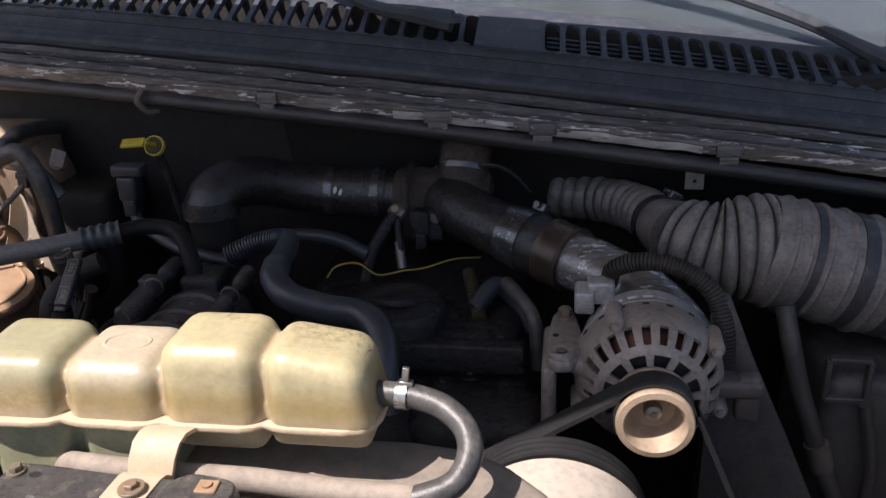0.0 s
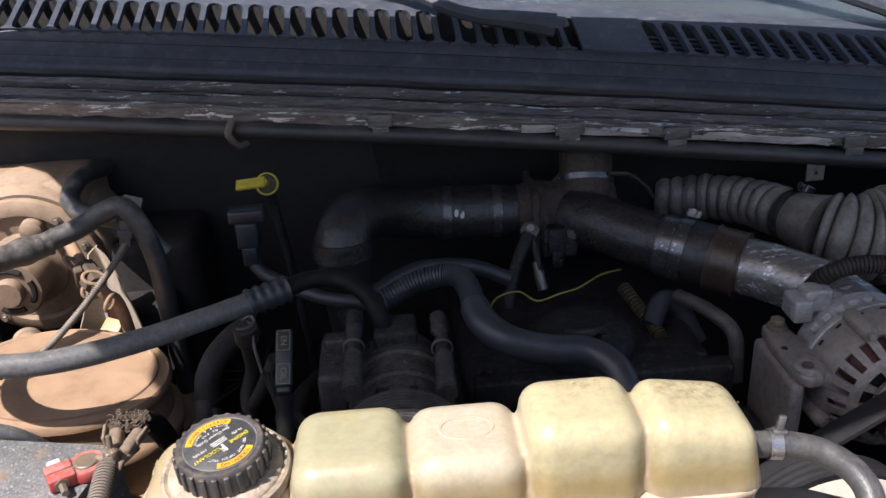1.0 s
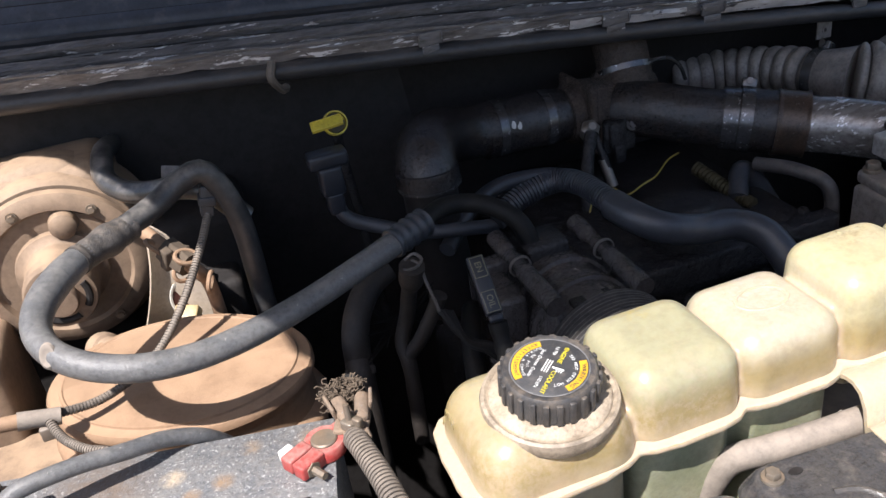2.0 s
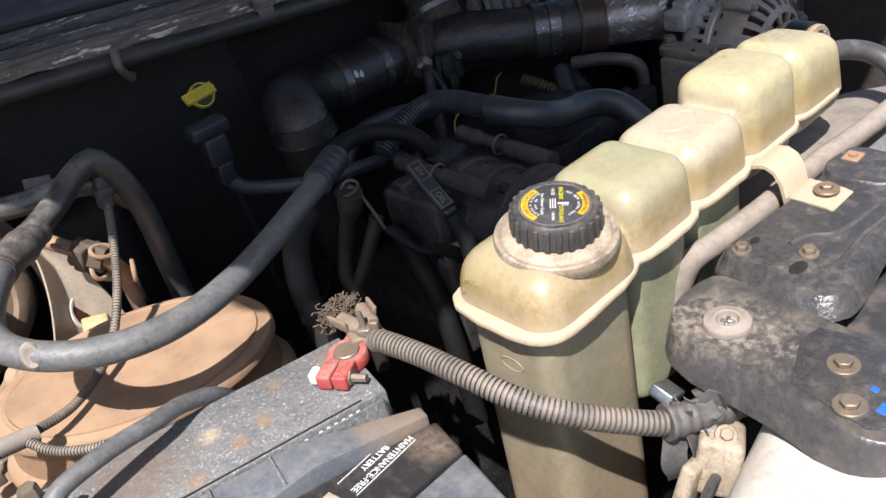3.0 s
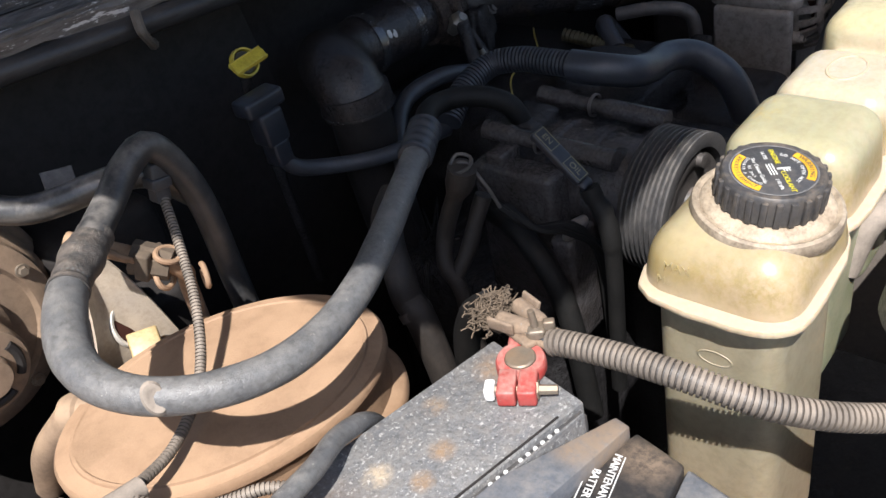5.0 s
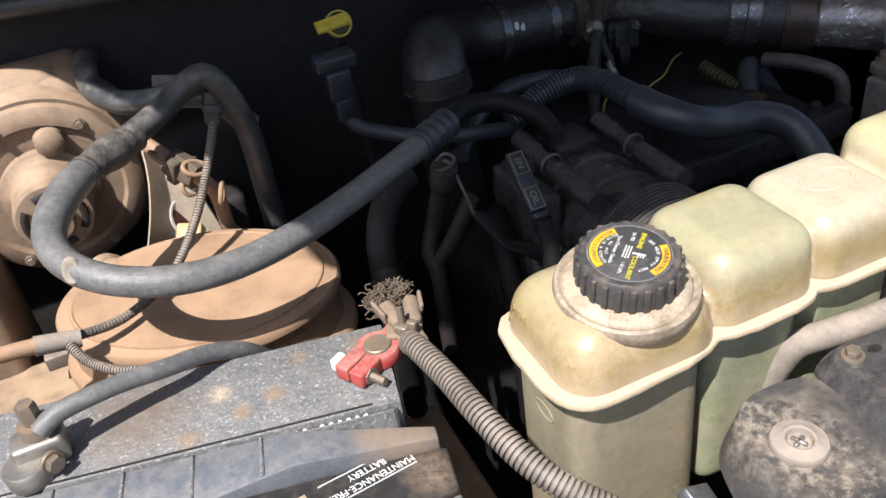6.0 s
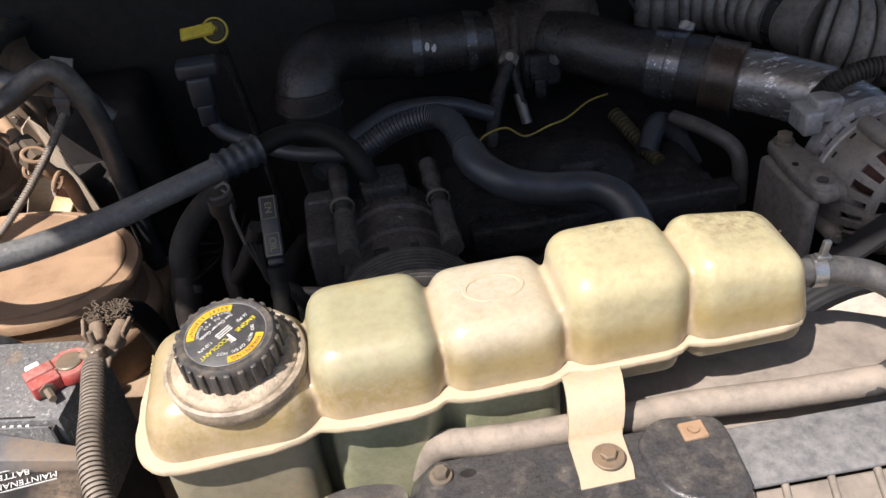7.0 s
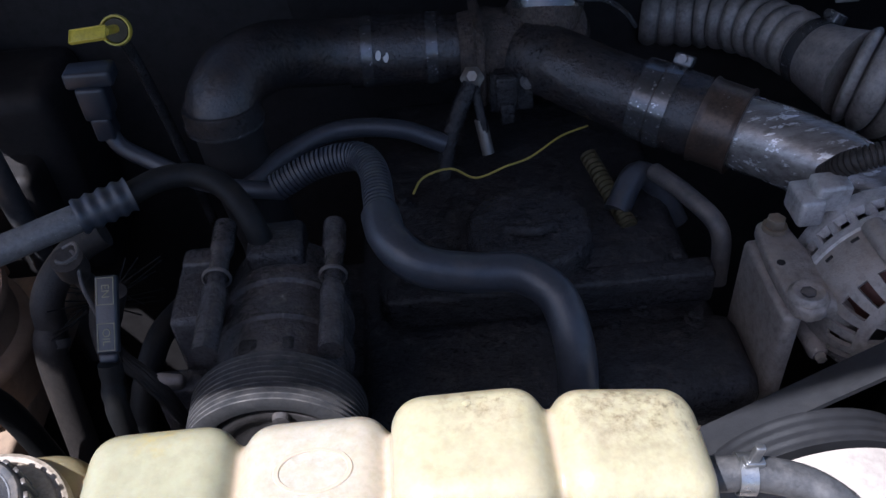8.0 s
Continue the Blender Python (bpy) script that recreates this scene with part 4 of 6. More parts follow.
# ---------- compressor ----------
comp = thing("air_conditioning_compressor", "black oily air conditioning compressor with grooved pulley", "compressor", (0.05, 0.86, 1.0))
CMP = pose(0.048, 0.778, 1.194, 90, 0, 0)
part("body", lathe([(0.0, 0.0), (0.048, 0.0), (0.053, -0.006), (0.053, -0.045), (0.0565, -0.047), (0.0565, -0.056), (0.053, -0.058), (0.053, -0.085), (0.0565, -0.087), (0.0565, -0.094), (0.053, -0.096), (0.052, -0.13), (0.046, -0.145), (0.0, -0.15)], 48, CMP), M["compressor"], comp)
part("manifold", rbox((0.022, 0.885, 1.225), (0.070, 0.93, 1.258), 0.006), M["engine"], comp)
part("front_tab", rbox((0.024, 0.792, 1.236), (0.066, 0.806, 1.246), 0.003), M["engine"], comp)
PUL = [(0.0672 - (0.0034 if i % 4 > 1 else 0.0), 0.0440 - 0.0012 * i) for i in range(37)]
part("pulley", lathe([(0.050, 0.022), (0.054, 0.0435), (0.061, 0.0450)] + PUL + [(0.055, 0.0), (0.0, 0.0)], 72, CMP), M["groove"], comp, "grooved pulley")
part("clutch_plate", lathe([(0.0, 0.044), (0.015, 0.044), (0.017, 0.038), (0.036, 0.038), (0.040, 0.041), (0.048, 0.041), (0.049, 0.036), (0, 0.034)], 48, CMP), M["cast"], comp, "dusty clutch plate")
for a in (75, 195, 315):
    part("rivet", lathe([(0, 0.047), (0.006, 0.046), (0.007, 0.038), (0, 0.038)], 14, CMP @ Matrix.Translation((0.043 * math.cos(radians(a)), 0.043 * math.sin(radians(a)), 0))), M["cast"], comp)
for x, z in ((0.0030, 1.259), (0.0945, 1.250)):
    part("long_bolt", tube([(x, 0.925, z), (x, 0.785, z - 0.004)], lambda s, w: 0.0078 if 0.035 < s < 0.075 else 0.0100, 14, 0.005), M["compressor"], comp)
    part("bolt_collar", lathe([(0.0105, 0), (0.0118, 0.001), (0.0118, 0.003), (0.0105, 0.004)], 16, axis((x, 0.865, z - 0.001), (x, 0.8, z - 0.003))), M["cast"], comp, "bright worn collar")

# ---------- engine ----------
engine = thing("engine_block", "black oily engine block and valve cover", "engine", (0.2, 1.0, 0.6))
part("block", rbox((0.10, 0.80, 0.5), (0.44, 1.28, 1.12), 0.02), M["engine"], engine)
part("valve_cover", rbox((0.12, 0.92, 1.10), (0.42, 1.25, 1.165), 0.02), M["engine"], engine)
part("oil_cap", lathe([(0, 1.196), (0.03, 1.198), (0.055, 1.196), (0.060, 1.19), (0.060, 1.165), (0, 1.165)], 40, Matrix.Translation((0.268, 0.965, 0))), M["engine"], engine, "round black oil filler cover")
part("front_cover", rbox((-0.05, 0.84, 0.5), (0.20, 1.05, 1.10), 0.02), M["engine"], engine)

single("battery_tray", rbox((-0.62, 0.50, 0.98), (-0.15, 0.86, 1.03), 0.006), M["booster"], "dusty steel battery tray", "tray", kind="structure")
single("canister_shelf", rbox((-0.76, 0.80, 1.06), (-0.215, 1.07, 1.10), 0.006), M["booster"], "dusty steel shelf below the canister", "shelf", kind="structure")

# ---------- battery top ----------
def slab(xs, back, front, top, deep, bevel=0.0015):
    """A long block over the battery: its edges and its height follow functions of x."""
    bm = bmesh.new()
    up = [(bm.verts.new((x, back(x), top(x))), bm.verts.new((x, front(x), top(x)))) for x in xs]
    lo = [(bm.verts.new((x, back(x), -deep)), bm.verts.new((x, front(x), -deep))) for x in xs]
    for (a0, a1), (b0, b1), (c0, c1), (d0, d1) in zip(up, up[1:], lo, lo[1:]):
        for f in ((a0, a1, b1, b0), (c0, d0, d1, c1), (a0, b0, d0, c0), (a1, c1, d1, b1)):
            bm.faces.new(f)
    bm.faces.new((up[0][0], lo[0][0], lo[0][1], up[0][1]))
    bm.faces.new((up[-1][0], up[-1][1], lo[-1][1], lo[-1][0]))
    bmesh.ops.recalc_face_normals(bm, faces=bm.faces)
    bmesh.ops.bevel(bm, geom=[e for e in bm.edges if e.calc_face_angle(0) > 0.5], offset=bevel, segments=2, affect="EDGES", profile=0.5)
    return moved(bm, BT)


def block_top(x):
    return 0.003 - 0.30 * max(0.0, x + 0.075)


def block_front(x):
    return -0.1050 - 0.20 * max(0.0, 0.022 - x) if x > -0.13 else -0.1354


XS = [-0.300, -0.20, -0.13, -0.10, -0.075, -0.04, -0.01, 0.012, 0.022]
part("groove", moved(rbox((-0.296, -0.0842, -0.004), (-0.018, -0.0826, 0.0006), 0), BT), M["firewall"], bat, "thin dark groove")
part("slot_floor", moved(rbox((-0.300, -0.0920, -0.10), (-0.002, -0.0860, -0.0050), 0), BT), M["label_black"], bat, "floor of a narrow slot with a row of dots")
part("slot_wall", moved(rbox((-0.300, -0.0925, -0.10), (-0.004, -0.0906, -0.0016), 0.0004, 1), BT), M["battery"], bat)
for i in range(9):
    part("dot", lathe([(0, 0.0006), (0.0015, 0.0005), (0.0016, 0.0), (0, -0.0004)], 12, BT @ Matrix.Translation((-0.024 - 0.0062 * i - 0.006 * (i > 5), -0.0877, -0.0049))), M["label_white"], bat)
part("raised_bar", slab(XS, lambda x: -0.0926, lambda x: block_front(x), block_top, 0.06), M["cover_blue"], bat, "blue-grey raised bar across the lid")
for x in (-0.098, -0.144, -0.190, -0.236, -0.282):
    part("rib", moved(rbox((x, block_front(x) + 0.002, -0.004), (x + 0.003, -0.0925, 0.0045), 0.001, 1), BT), M["battery"], bat)


def cover_top(x):
    return -0.0290 - 0.22 * max(x, -0.13)


part("cover", slab(XS[:-1] + [0.018, 0.027], lambda x: block_front(x) - 0.0005, lambda x: -0.1450 - 0.42 * (0.027 - x) if x > -0.13 else -0.2109, cover_top, 0.10, 0.003), M["label_worn"], bat, "dark recessed cover with a printed label")
part("front_cover", slab(XS[:-1] + [0.018, 0.028], lambda x: -0.1462 - 0.42 * (0.027 - x) if x > -0.13 else -0.2121, lambda x: -0.285, lambda x: cover_top(x) - 0.0015, 0.12, 0.004), M["cover_blue"], bat, "blue-grey front cover")
CV = BT @ pose(0, 0, -0.0290, 0, 12.4, 0)
LBL = CV @ pose(-0.0295, -0.1293, 0.0004, 0, 0, 206.7)
lettering("label_text", "MAINTENANCE-FREE", 0.0074, M["label_white"], bat, LBL @ pose(0, 0, 0.0003))
lettering("label_text", "BATTERY", 0.0074, M["label_white"], bat, LBL @ pose(-0.0012, -0.0086, 0.0003))
part("label_line", moved(rbox((-0.034, 0.0042, -0.0006), (0.036, 0.0049, 0.0005), 0), LBL), M["label_white"], bat)
part("label_line", moved(rbox((-0.030, -0.0142, -0.0006), (0.034, -0.0135, 0.0005), 0), LBL), M["label_white"], bat)
part("label_patch", moved(rbox((0.044, -0.014, -0.003), (0.070, 0.006, 0.0006), 0.0004, 1), LBL), M["collar"], bat, "worn yellowed end of the label")

# positive terminal with its cable
term = thing("positive_terminal_clamp", "red battery clamp with brass lugs and frayed cable", "terminal clamp", (-0.225, 0.725, 1.238))
TM = pose(-0.229, 0.7225, 1.2385, 0, 0, -60)
part("post", lathe([(0, 0.0135), (0.0095, 0.0135), (0.0105, 0.0125), (0.011, 0.0), (0, 0)], 28, TM), M["zinc"], term, "dull lead post")
part("ring", join(lathe([(0.0108, 0.001), (0.0165, 0.001), (0.0172, 0.003), (0.0170, 0.010), (0.0160, 0.0115), (0.0108, 0.0115)], 28, TM), moved(rbox((-0.0130, -0.034, 0.001), (-0.0006, -0.011, 0.0135), 0.0018), TM), moved(rbox((0.0006, -0.034, 0.001), (0.0130, -0.011, 0.0135), 0.0018), TM), moved(rbox((-0.011, 0.010, 0.001), (0.011, 0.026, 0.010), 0.003), TM)), M["red"], term, "red painted clamp, chipped")
part("bolt", lathe([(0, -0.026), (0.0032, -0.026), (0.0034, -0.014), (0.0065, -0.014), (0.0065, -0.0085), (0.003, -0.0085), (0.003, 0.0195), (0, 0.0195)], 6, TM @ pose(0, -0.024, 0.0065, 0, -90, 0)), M["zinc"], term)
part("bolt_end", moved(rbox((-0.022, -0.030, 0.001), (-0.0148, -0.018, 0.0115), 0.002), TM), M["white"], term, "white plastic bolt end")
LUG_A, LUG_B = pose(-0.208, 0.742, 1.254, 6, -8, 8), pose(-0.193, 0.741, 1.253, 4, 14, -14)
for name, bm, label in (
        ("lug_plate", moved(rbox((-0.014, -0.008, -0.002), (0.014, 0.020, 0.003), 0.002), pose(-0.206, 0.725, 1.250, -6, 4, -20)), "dusty brass lug plate"),
        ("lug", moved(rbox((-0.0075, -0.016, -0.004), (0.0075, 0.014, 0.007), 0.004, 3, (0.75, 1.0)), LUG_A), "dusty crimped cable lug"),
        ("lug", moved(rbox((-0.0065, -0.016, -0.004), (0.0070, 0.014, 0.007), 0.004, 3, (0.75, 1.0)), LUG_B), "dusty crimped cable lug"),
        ("crimp_wing", moved(rbox((-0.009, -0.004, 0.000), (-0.006, 0.016, 0.011), 0.0012), LUG_A), ""),
        ("crimp_wing", moved(rbox((0.005, -0.004, 0.000), (0.008, 0.014, 0.010), 0.0012), LUG_B), ""),
        ("lug_tongue", rbox((-0.214, 0.705, 1.248), (-0.194, 0.730, 1.253), 0.002), "")):
    part(name, bm, M["mud"], term, label)
part("stud", lathe([(0, 0.020), (0.0025, 0.019), (0.0028, 0.004), (0.0075, 0.004), (0.0078, 0.0), (0, 0)], 16, pose(-0.2065, 0.724, 1.2535, -8, 0, 0)), M["zinc"], term)
part("wing_nut", join(moved(rbox((-0.003, -0.013, 0), (0.003, -0.005, 0.010), 0.0015), pose(-0.2065, 0.724, 1.2545, 0, 0, 35)), moved(rbox((-0.006, -0.006, 0), (0.006, 0.006, 0.005), 0.002), pose(-0.2065, 0.724, 1.2545, 0, 0, 35))), M["zinc"], term, "plated wing nut")
random.seed(4)
strands = []
for i in range(330):
    c = Vector((-0.200 + random.uniform(-0.016, 0.012), 0.763 + random.uniform(-0.006, 0.010), 1.251 + random.uniform(-0.004, 0.008)))
    w = [c]
    for k in range(4):
        w.append(w[-1] + Vector((random.uniform(-1, 1), random.uniform(-0.8, 1), random.uniform(-0.8, 0.9))) * 0.0042)
    strands.append(tube(w, 0.0006, 4, 0.002))
tagged(part("frayed_braid", join(*strands), M["fiber"], term, "tangle of frayed cable strands"), kind="stuff")
single("starter_cable", tube([(-0.195, 0.775, 1.250), (-0.190, 0.80, 1.225), (-0.185, 0.82, 1.17), (-0.18, 0.83, 1.06)], 0.011, 14), M["cable_black"], "dark cable falling from the battery clamp", "cable")
charge_line = thing("charging_cable_conduit", "grey ribbed conduit from battery to front panel", "conduit", (-0.15, 0.6, 1.2))
part("sleeve", tube([(-0.207, 0.712, 1.250), (-0.2055, 0.70, 1.253), (-0.200, 0.66, 1.254), (-0.196, 0.621, 1.2525), (-0.186, 0.58, 1.243), (-0.168, 0.550, 1.231), (-0.142, 0.525, 1.217), (-0.115, 0.503, 1.206), (-0.085, 0.492, 1.200)], ribbed(0.0077, 0.0016, 0.0039), 18, 0.0007), M["conduit"], charge_line, "pale dusty ribs")
part("core", tube([(-0.207, 0.711, 1.250), (-0.2055, 0.70, 1.253), (-0.200, 0.66, 1.254), (-0.196, 0.621, 1.2525), (-0.186, 0.58, 1.243), (-0.168, 0.550, 1.231), (-0.142, 0.525, 1.217), (-0.115, 0.503, 1.206), (-0.086, 0.492, 1.200)], 0.0076, 16), M["cast"], charge_line, "dark plastic between the ribs")
part("cable", tube([(-0.207, 0.730, 1.249), (-0.2065, 0.712, 1.250), (-0.2055, 0.70, 1.253), (-0.2045, 0.69, 1.253)], 0.0055, 10), M["rubber_dark"], charge_line, "black cable inside the conduit")
tape = thing("taped_splice", "ragged grey tape round the conduit end", "tape", (-0.09, 0.49, 1.19))
part("wrap", tube([(-0.118, 0.505, 1.207), (-0.100, 0.497, 1.203), (-0.082, 0.490, 1.199), (-0.060, 0.484, 1.195), (-0.045, 0.48, 1.19)], lambda s, w: 0.0122 + 0.0007 * math.sin(s * 700), 18, 0.002, wobble=0.22), M["tape"], tape)
random.seed(11)
for i in range(16):
    c = Vector((-0.104 + 0.0042 * i, 0.503 - 0.0018 * i, 1.208 - 0.001 * i)) + Vector((0, random.uniform(-0.010, 0.012), random.uniform(-0.004, 0.010)))
    bm = rbox((-0.013, -0.0065, -0.0004), (0.013, 0.0065, 0.0004), 0, 1)
    bmesh.ops.subdivide_edges(bm, edges=[e for e in bm.edges if abs(e.verts[0].co.x - e.verts[1].co.x) > 0.01], cuts=5)
    for v in bm.verts:
        v.co.z += 0.004 * math.sin(v.co.x * 210 + i) + 0.002 * math.sin(v.co.y * 300 + 2 * i)
        v.co.y += 0.0025 * math.sin(v.co.x * 420 + 3 * i)
    part("rag", moved(bm, Matrix.Translation(c) @ pose(0, 0, 0, random.uniform(-75, 75), random.uniform(-50, 50), random.uniform(0, 180))), M["tape"], tape, "torn tape flap")
for k, (x, y, turn, long) in enumerate(((-0.104, 0.494, 20, 0.062), (-0.116, 0.500, -30, 0.046), (-0.092, 0.486, 50, 0.040))):
    bm = rbox((-0.010, -0.0005, -long), (0.010, 0.0005, 0.0), 0, 1)
    bmesh.ops.subdivide_edges(bm, edges=[e for e in bm.edges if abs(e.verts[0].co.z - e.verts[1].co.z) > 0.01], cuts=6)
    for v in bm.verts:
        v.co.y += 0.005 * math.sin(v.co.z * 90 + k)
        v.co.x += 0.003 * math.sin(v.co.z * 150 + 2 * k)
    part("tail", moved(bm, pose(x, y, 1.198, 0, 0, turn)), M["tape"], tape, "hanging torn tape end")
part("foil", moved(rbox((-0.012, -0.008, -0.004), (0.012, 0.010, 0.006), 0.002), pose(-0.100, 0.515, 1.215, 20, 30, 10)), M["clamp"], tape, "torn shiny foil")

# negative terminal with its cable
neg = thing("negative_terminal_clamp", "grey battery clamp with bolt and black cable", "terminal clamp", (-0.47, 0.7450, 1.238))
part("ring", join(lathe([(0.009, 0), (0.016, 0), (0.0165, 0.012), (0.015, 0.014), (0.0, 0.014)], 24, Matrix.Translation((-0.478, 0.7380, 1.238))), rbox((-0.485, 0.7380, 1.24), (-0.45, 0.7620, 1.262), 0.004)), M["steel"], neg)
part("bolt", bolt_head((-0.465, 0.7530, 1.262), 0.007, 0.026), M["zinc"], neg)
part("side_bolt", bolt_head((-0.462, 0.7320, 1.25), 0.0065, 0.008, 1.3, (0.5, -0.8, 0.1)), M["zinc"], neg)
part("cable", tube([(-0.462, 0.7450, 1.268), (-0.447, 0.7480, 1.275), (-0.410, 0.7580, 1.272), (-0.375, 0.7670, 1.264), (-0.345, 0.7820, 1.252), (-0.315, 0.792, 1.232), (-0.295, 0.805, 1.19), (-0.29, 0.81, 1.11)], 0.0070, 16), M["rubber"], neg)

# wiring over the canister
loom = thing("wiring_loom", "dusty ribbed wiring loom with a taped joint", "wiring", (-0.36, 0.95, 1.22))
part("connector", join(moved(rbox((-0.007, -0.007, -0.022), (0.007, 0.007, 0.012), 0.002), pose(-0.264, 1.053, 1.333, 0, 12, 0)), moved(rbox((-0.009, -0.009, -0.010), (0.009, 0.009, 0.0), 0.002), pose(-0.264, 1.053, 1.333, 0, 12, 0))), M["plastic"], loom)
part("sleeve", tube([(-0.267, 1.050, 1.315), (-0.285, 1.018, 1.292), (-0.315, 0.970, 1.262), (-0.352, 0.932, 1.236), (-0.400, 0.902, 1.228), (-0.448, 0.884, 1.238)], ribbed(0.0038, 0.0005, 0.0030), 12, 0.0010), M["conduit"], loom)
part("sleeve", tube([(-0.448, 0.884, 1.238), (-0.435, 0.855, 1.232), (-0.415, 0.828, 1.233), (-0.392, 0.808, 1.236), (-0.375, 0.79, 1.23)], ribbed(0.0038, 0.0005, 0.0030), 12, 0.0010), M["conduit"], loom)
part("sleeve", tube([(-0.448, 0.884, 1.238), (-0.480, 0.88, 1.246), (-0.53, 0.88, 1.25), (-0.60, 0.90, 1.24)], 0.0070, 12, wobble=0.1), M["drum"], loom)
part("tape_joint", tube([(-0.436, 0.884, 1.235), (-0.452, 0.883, 1.239), (-0.470, 0.881, 1.244)], 0.0085, 12, wobble=0.2), M["run"], loom, "dusty tape round the joint")

# ---------- heater blower ----------
BL = pose(-0.444, 1.178, 1.236, 90, 0, 0) @ Matrix.Diagonal((0.93, 0.93, 1, 1))       # z runs to the front
blow = thing("heater_blower", "dusty brown heater blower motor on its round flange", "blower motor", (-0.432, 1.2, 1.08))
part("scroll_case", lathe([(0.0, -0.10), (0.122, -0.10), (0.127, -0.08), (0.127, -0.045), (0.122, -0.038), (0.116, -0.034), (0.114, -0.016), (0.108, -0.010), (0.0, -0.008)], 64, BL), M["booster"], blow)
part("mounting_flange", lathe([(0.0, 0.004), (0.080, 0.004), (0.084, 0.010), (0.094, 0.010), (0.104, 0.004), (0.106, -0.004), (0.09, -0.008), (0, -0.008)], 64, BL), M["booster"], blow, "round flange with screws")
for a in (20, 52, 110, 175, 235, 300):
    part("screw", bolt_head(BL @ Vector((0.092 * math.cos(radians(a)), 0.092 * math.sin(radians(a)), 0.010)), 0.0045, 0.006, 1.4, (0, -1, 0)), M["zinc"], blow)
motor = part("motor", lathe([(0.056, 0.0), (0.054, 0.012), (0.046, 0.016), (0.043, 0.022), (0.043, 0.066), (0.040, 0.072), (0.030, 0.074), (0.0, 0.074)], 48, BL), M["booster"], blow)
part("end_boss", lathe([(0.0205, 0.073), (0.0205, 0.084), (0.018, 0.087), (0, 0.088)], 32, BL), M["booster"], motor)
for a in (-35, 55, 145, 235):
    arc = [BL @ Vector((0.031 * math.cos(radians(a + k)), 0.031 * math.sin(radians(a + k)), 0.0735)) for k in range(0, 61, 6)]
    part("slot", tube(arc, 0.0042, 8, 0.004), M["firewall"], motor, "dark cooling slot")
part("boss", lathe([(0.018, 0.0), (0.016, 0.016), (0.010, 0.020), (0, 0.021)], 24, BL @ Matrix.Translation((0.020, 0.062, 0.002))), M["booster"], blow)
single("evaporator_case", join(rbox((-0.34, 1.17, 1.00), (-0.22, 1.30, 1.26), 0.02), rbox((-0.33, 1.12, 1.10), (-0.25, 1.2, 1.19), 0.012)), M["firewall"], "dark plastic evaporator case on the firewall", "case", kind="structure")
single("upper_case", rbox((-0.76, 1.20, 1.26), (-0.36, 1.32, 1.345), 0.025, 4), M["booster"], "dusty brown upper heater case", "case", kind="structure")
single("left_corner_panel", rbox((-0.76, 1.06, 1.00), (-0.52, 1.20, 1.20), 0.015), M["booster"], "dusty steel corner panel", "panel", kind="structure")

single("heater_pipe_hose", tube([(-0.36, 1.30, 1.33), (-0.366, 1.22, 1.345), (-0.366, 1.165, 1.337), (-0.347, 1.132, 1.329), (-0.320, 1.105, 1.331), (-0.295, 1.085, 1.336), (-0.262, 1.07, 1.33), (-0.23, 1.07, 1.29)], 0.0125, 16), M["hose_dusty"], "dusty rubber heater hose bent over the blower", "hose")
valve = thing("heater_valve", "dusty heater control valve on a pipe", "valve", (-0.305, 1.02, 1.25))
part("pipe", tube([(-0.345, 1.075, 1.315), (-0.325, 1.045, 1.300), (-0.304, 1.018, 1.283), (-0.292, 1.015, 1.266), (-0.286, 1.035, 1.235), (-0.284, 1.052, 1.12)], 0.0075, 14), M["drum"], valve, "dusty tan pipe")
part("collar", tube([(-0.318, 1.036, 1.293), (-0.300, 1.014, 1.279)], 0.0135, 8, 0.004, wobble=0.2), M["fiber"], valve)
part("clip", join(moved(rbox((-0.016, -0.004, -0.012), (-0.006, 0.008, 0.014), 0.002), pose(-0.309, 1.024, 1.288, 20, 0, 30)), moved(rbox((0.002, -0.006, -0.014), (0.013, 0.004, 0.010), 0.002), pose(-0.309, 1.024, 1.288, -10, 20, 30))), M["fiber"], valve)
bm = bmesh.new()
rows = []
for i in range(13):
    f = i / 12
    z = 1.280 - 0.125 * f
    x0 = -0.342 - 0.040 * f ** 1.6
    x1 = -0.328 + 0.042 * f ** 0.6
    rows.append([bm.verts.new((x0 + (x1 - x0) * j / 8, 1.100 + 0.018 * math.sin(math.pi * j / 8) + 0.014 * (1 - f) ** 2, z + 0.010 * (j / 8 - 0.5))) for j in range(9)])
for a, b in zip(rows, rows[1:]):
    for j in range(8):
        bm.faces.new((a[j], b[j], b[j + 1], a[j + 1]))
bmesh.ops.recalc_face_normals(bm, faces=bm.faces)
bmesh.ops.solidify(bm, geom=bm.faces[:], thickness=0.002)
part("bracket", bm, M["tan_metal"], valve, "sandy bent sheet metal bracket", angle=60)
for k, (x, y, z, s) in enumerate(((-0.326, 1.030, 1.300, 0.013), (-0.300, 1.012, 1.290, 0.012), (-0.306, 1.020, 1.272, 0.014), (-0.284, 1.000, 1.262, 0.010))):
    ring = [Vector((x, y, z)) + pose(0, 0, 0, 35 * k, 50 - 30 * k, 20 * k).to_3x3() @ Vector((s * math.cos(a), 0.7 * s * math.sin(a), 0)) for a in [0.55 * j for j in range(11)]]
    part("wire_clip", tube(ring, 0.0024, 8, 0.003), M["drum"], valve, "dusty bent wire clip")
conn = thing("blower_resistor_plug", "tan electrical plug in a red-brown socket", "plug", (-0.316, 1.12, 1.15))
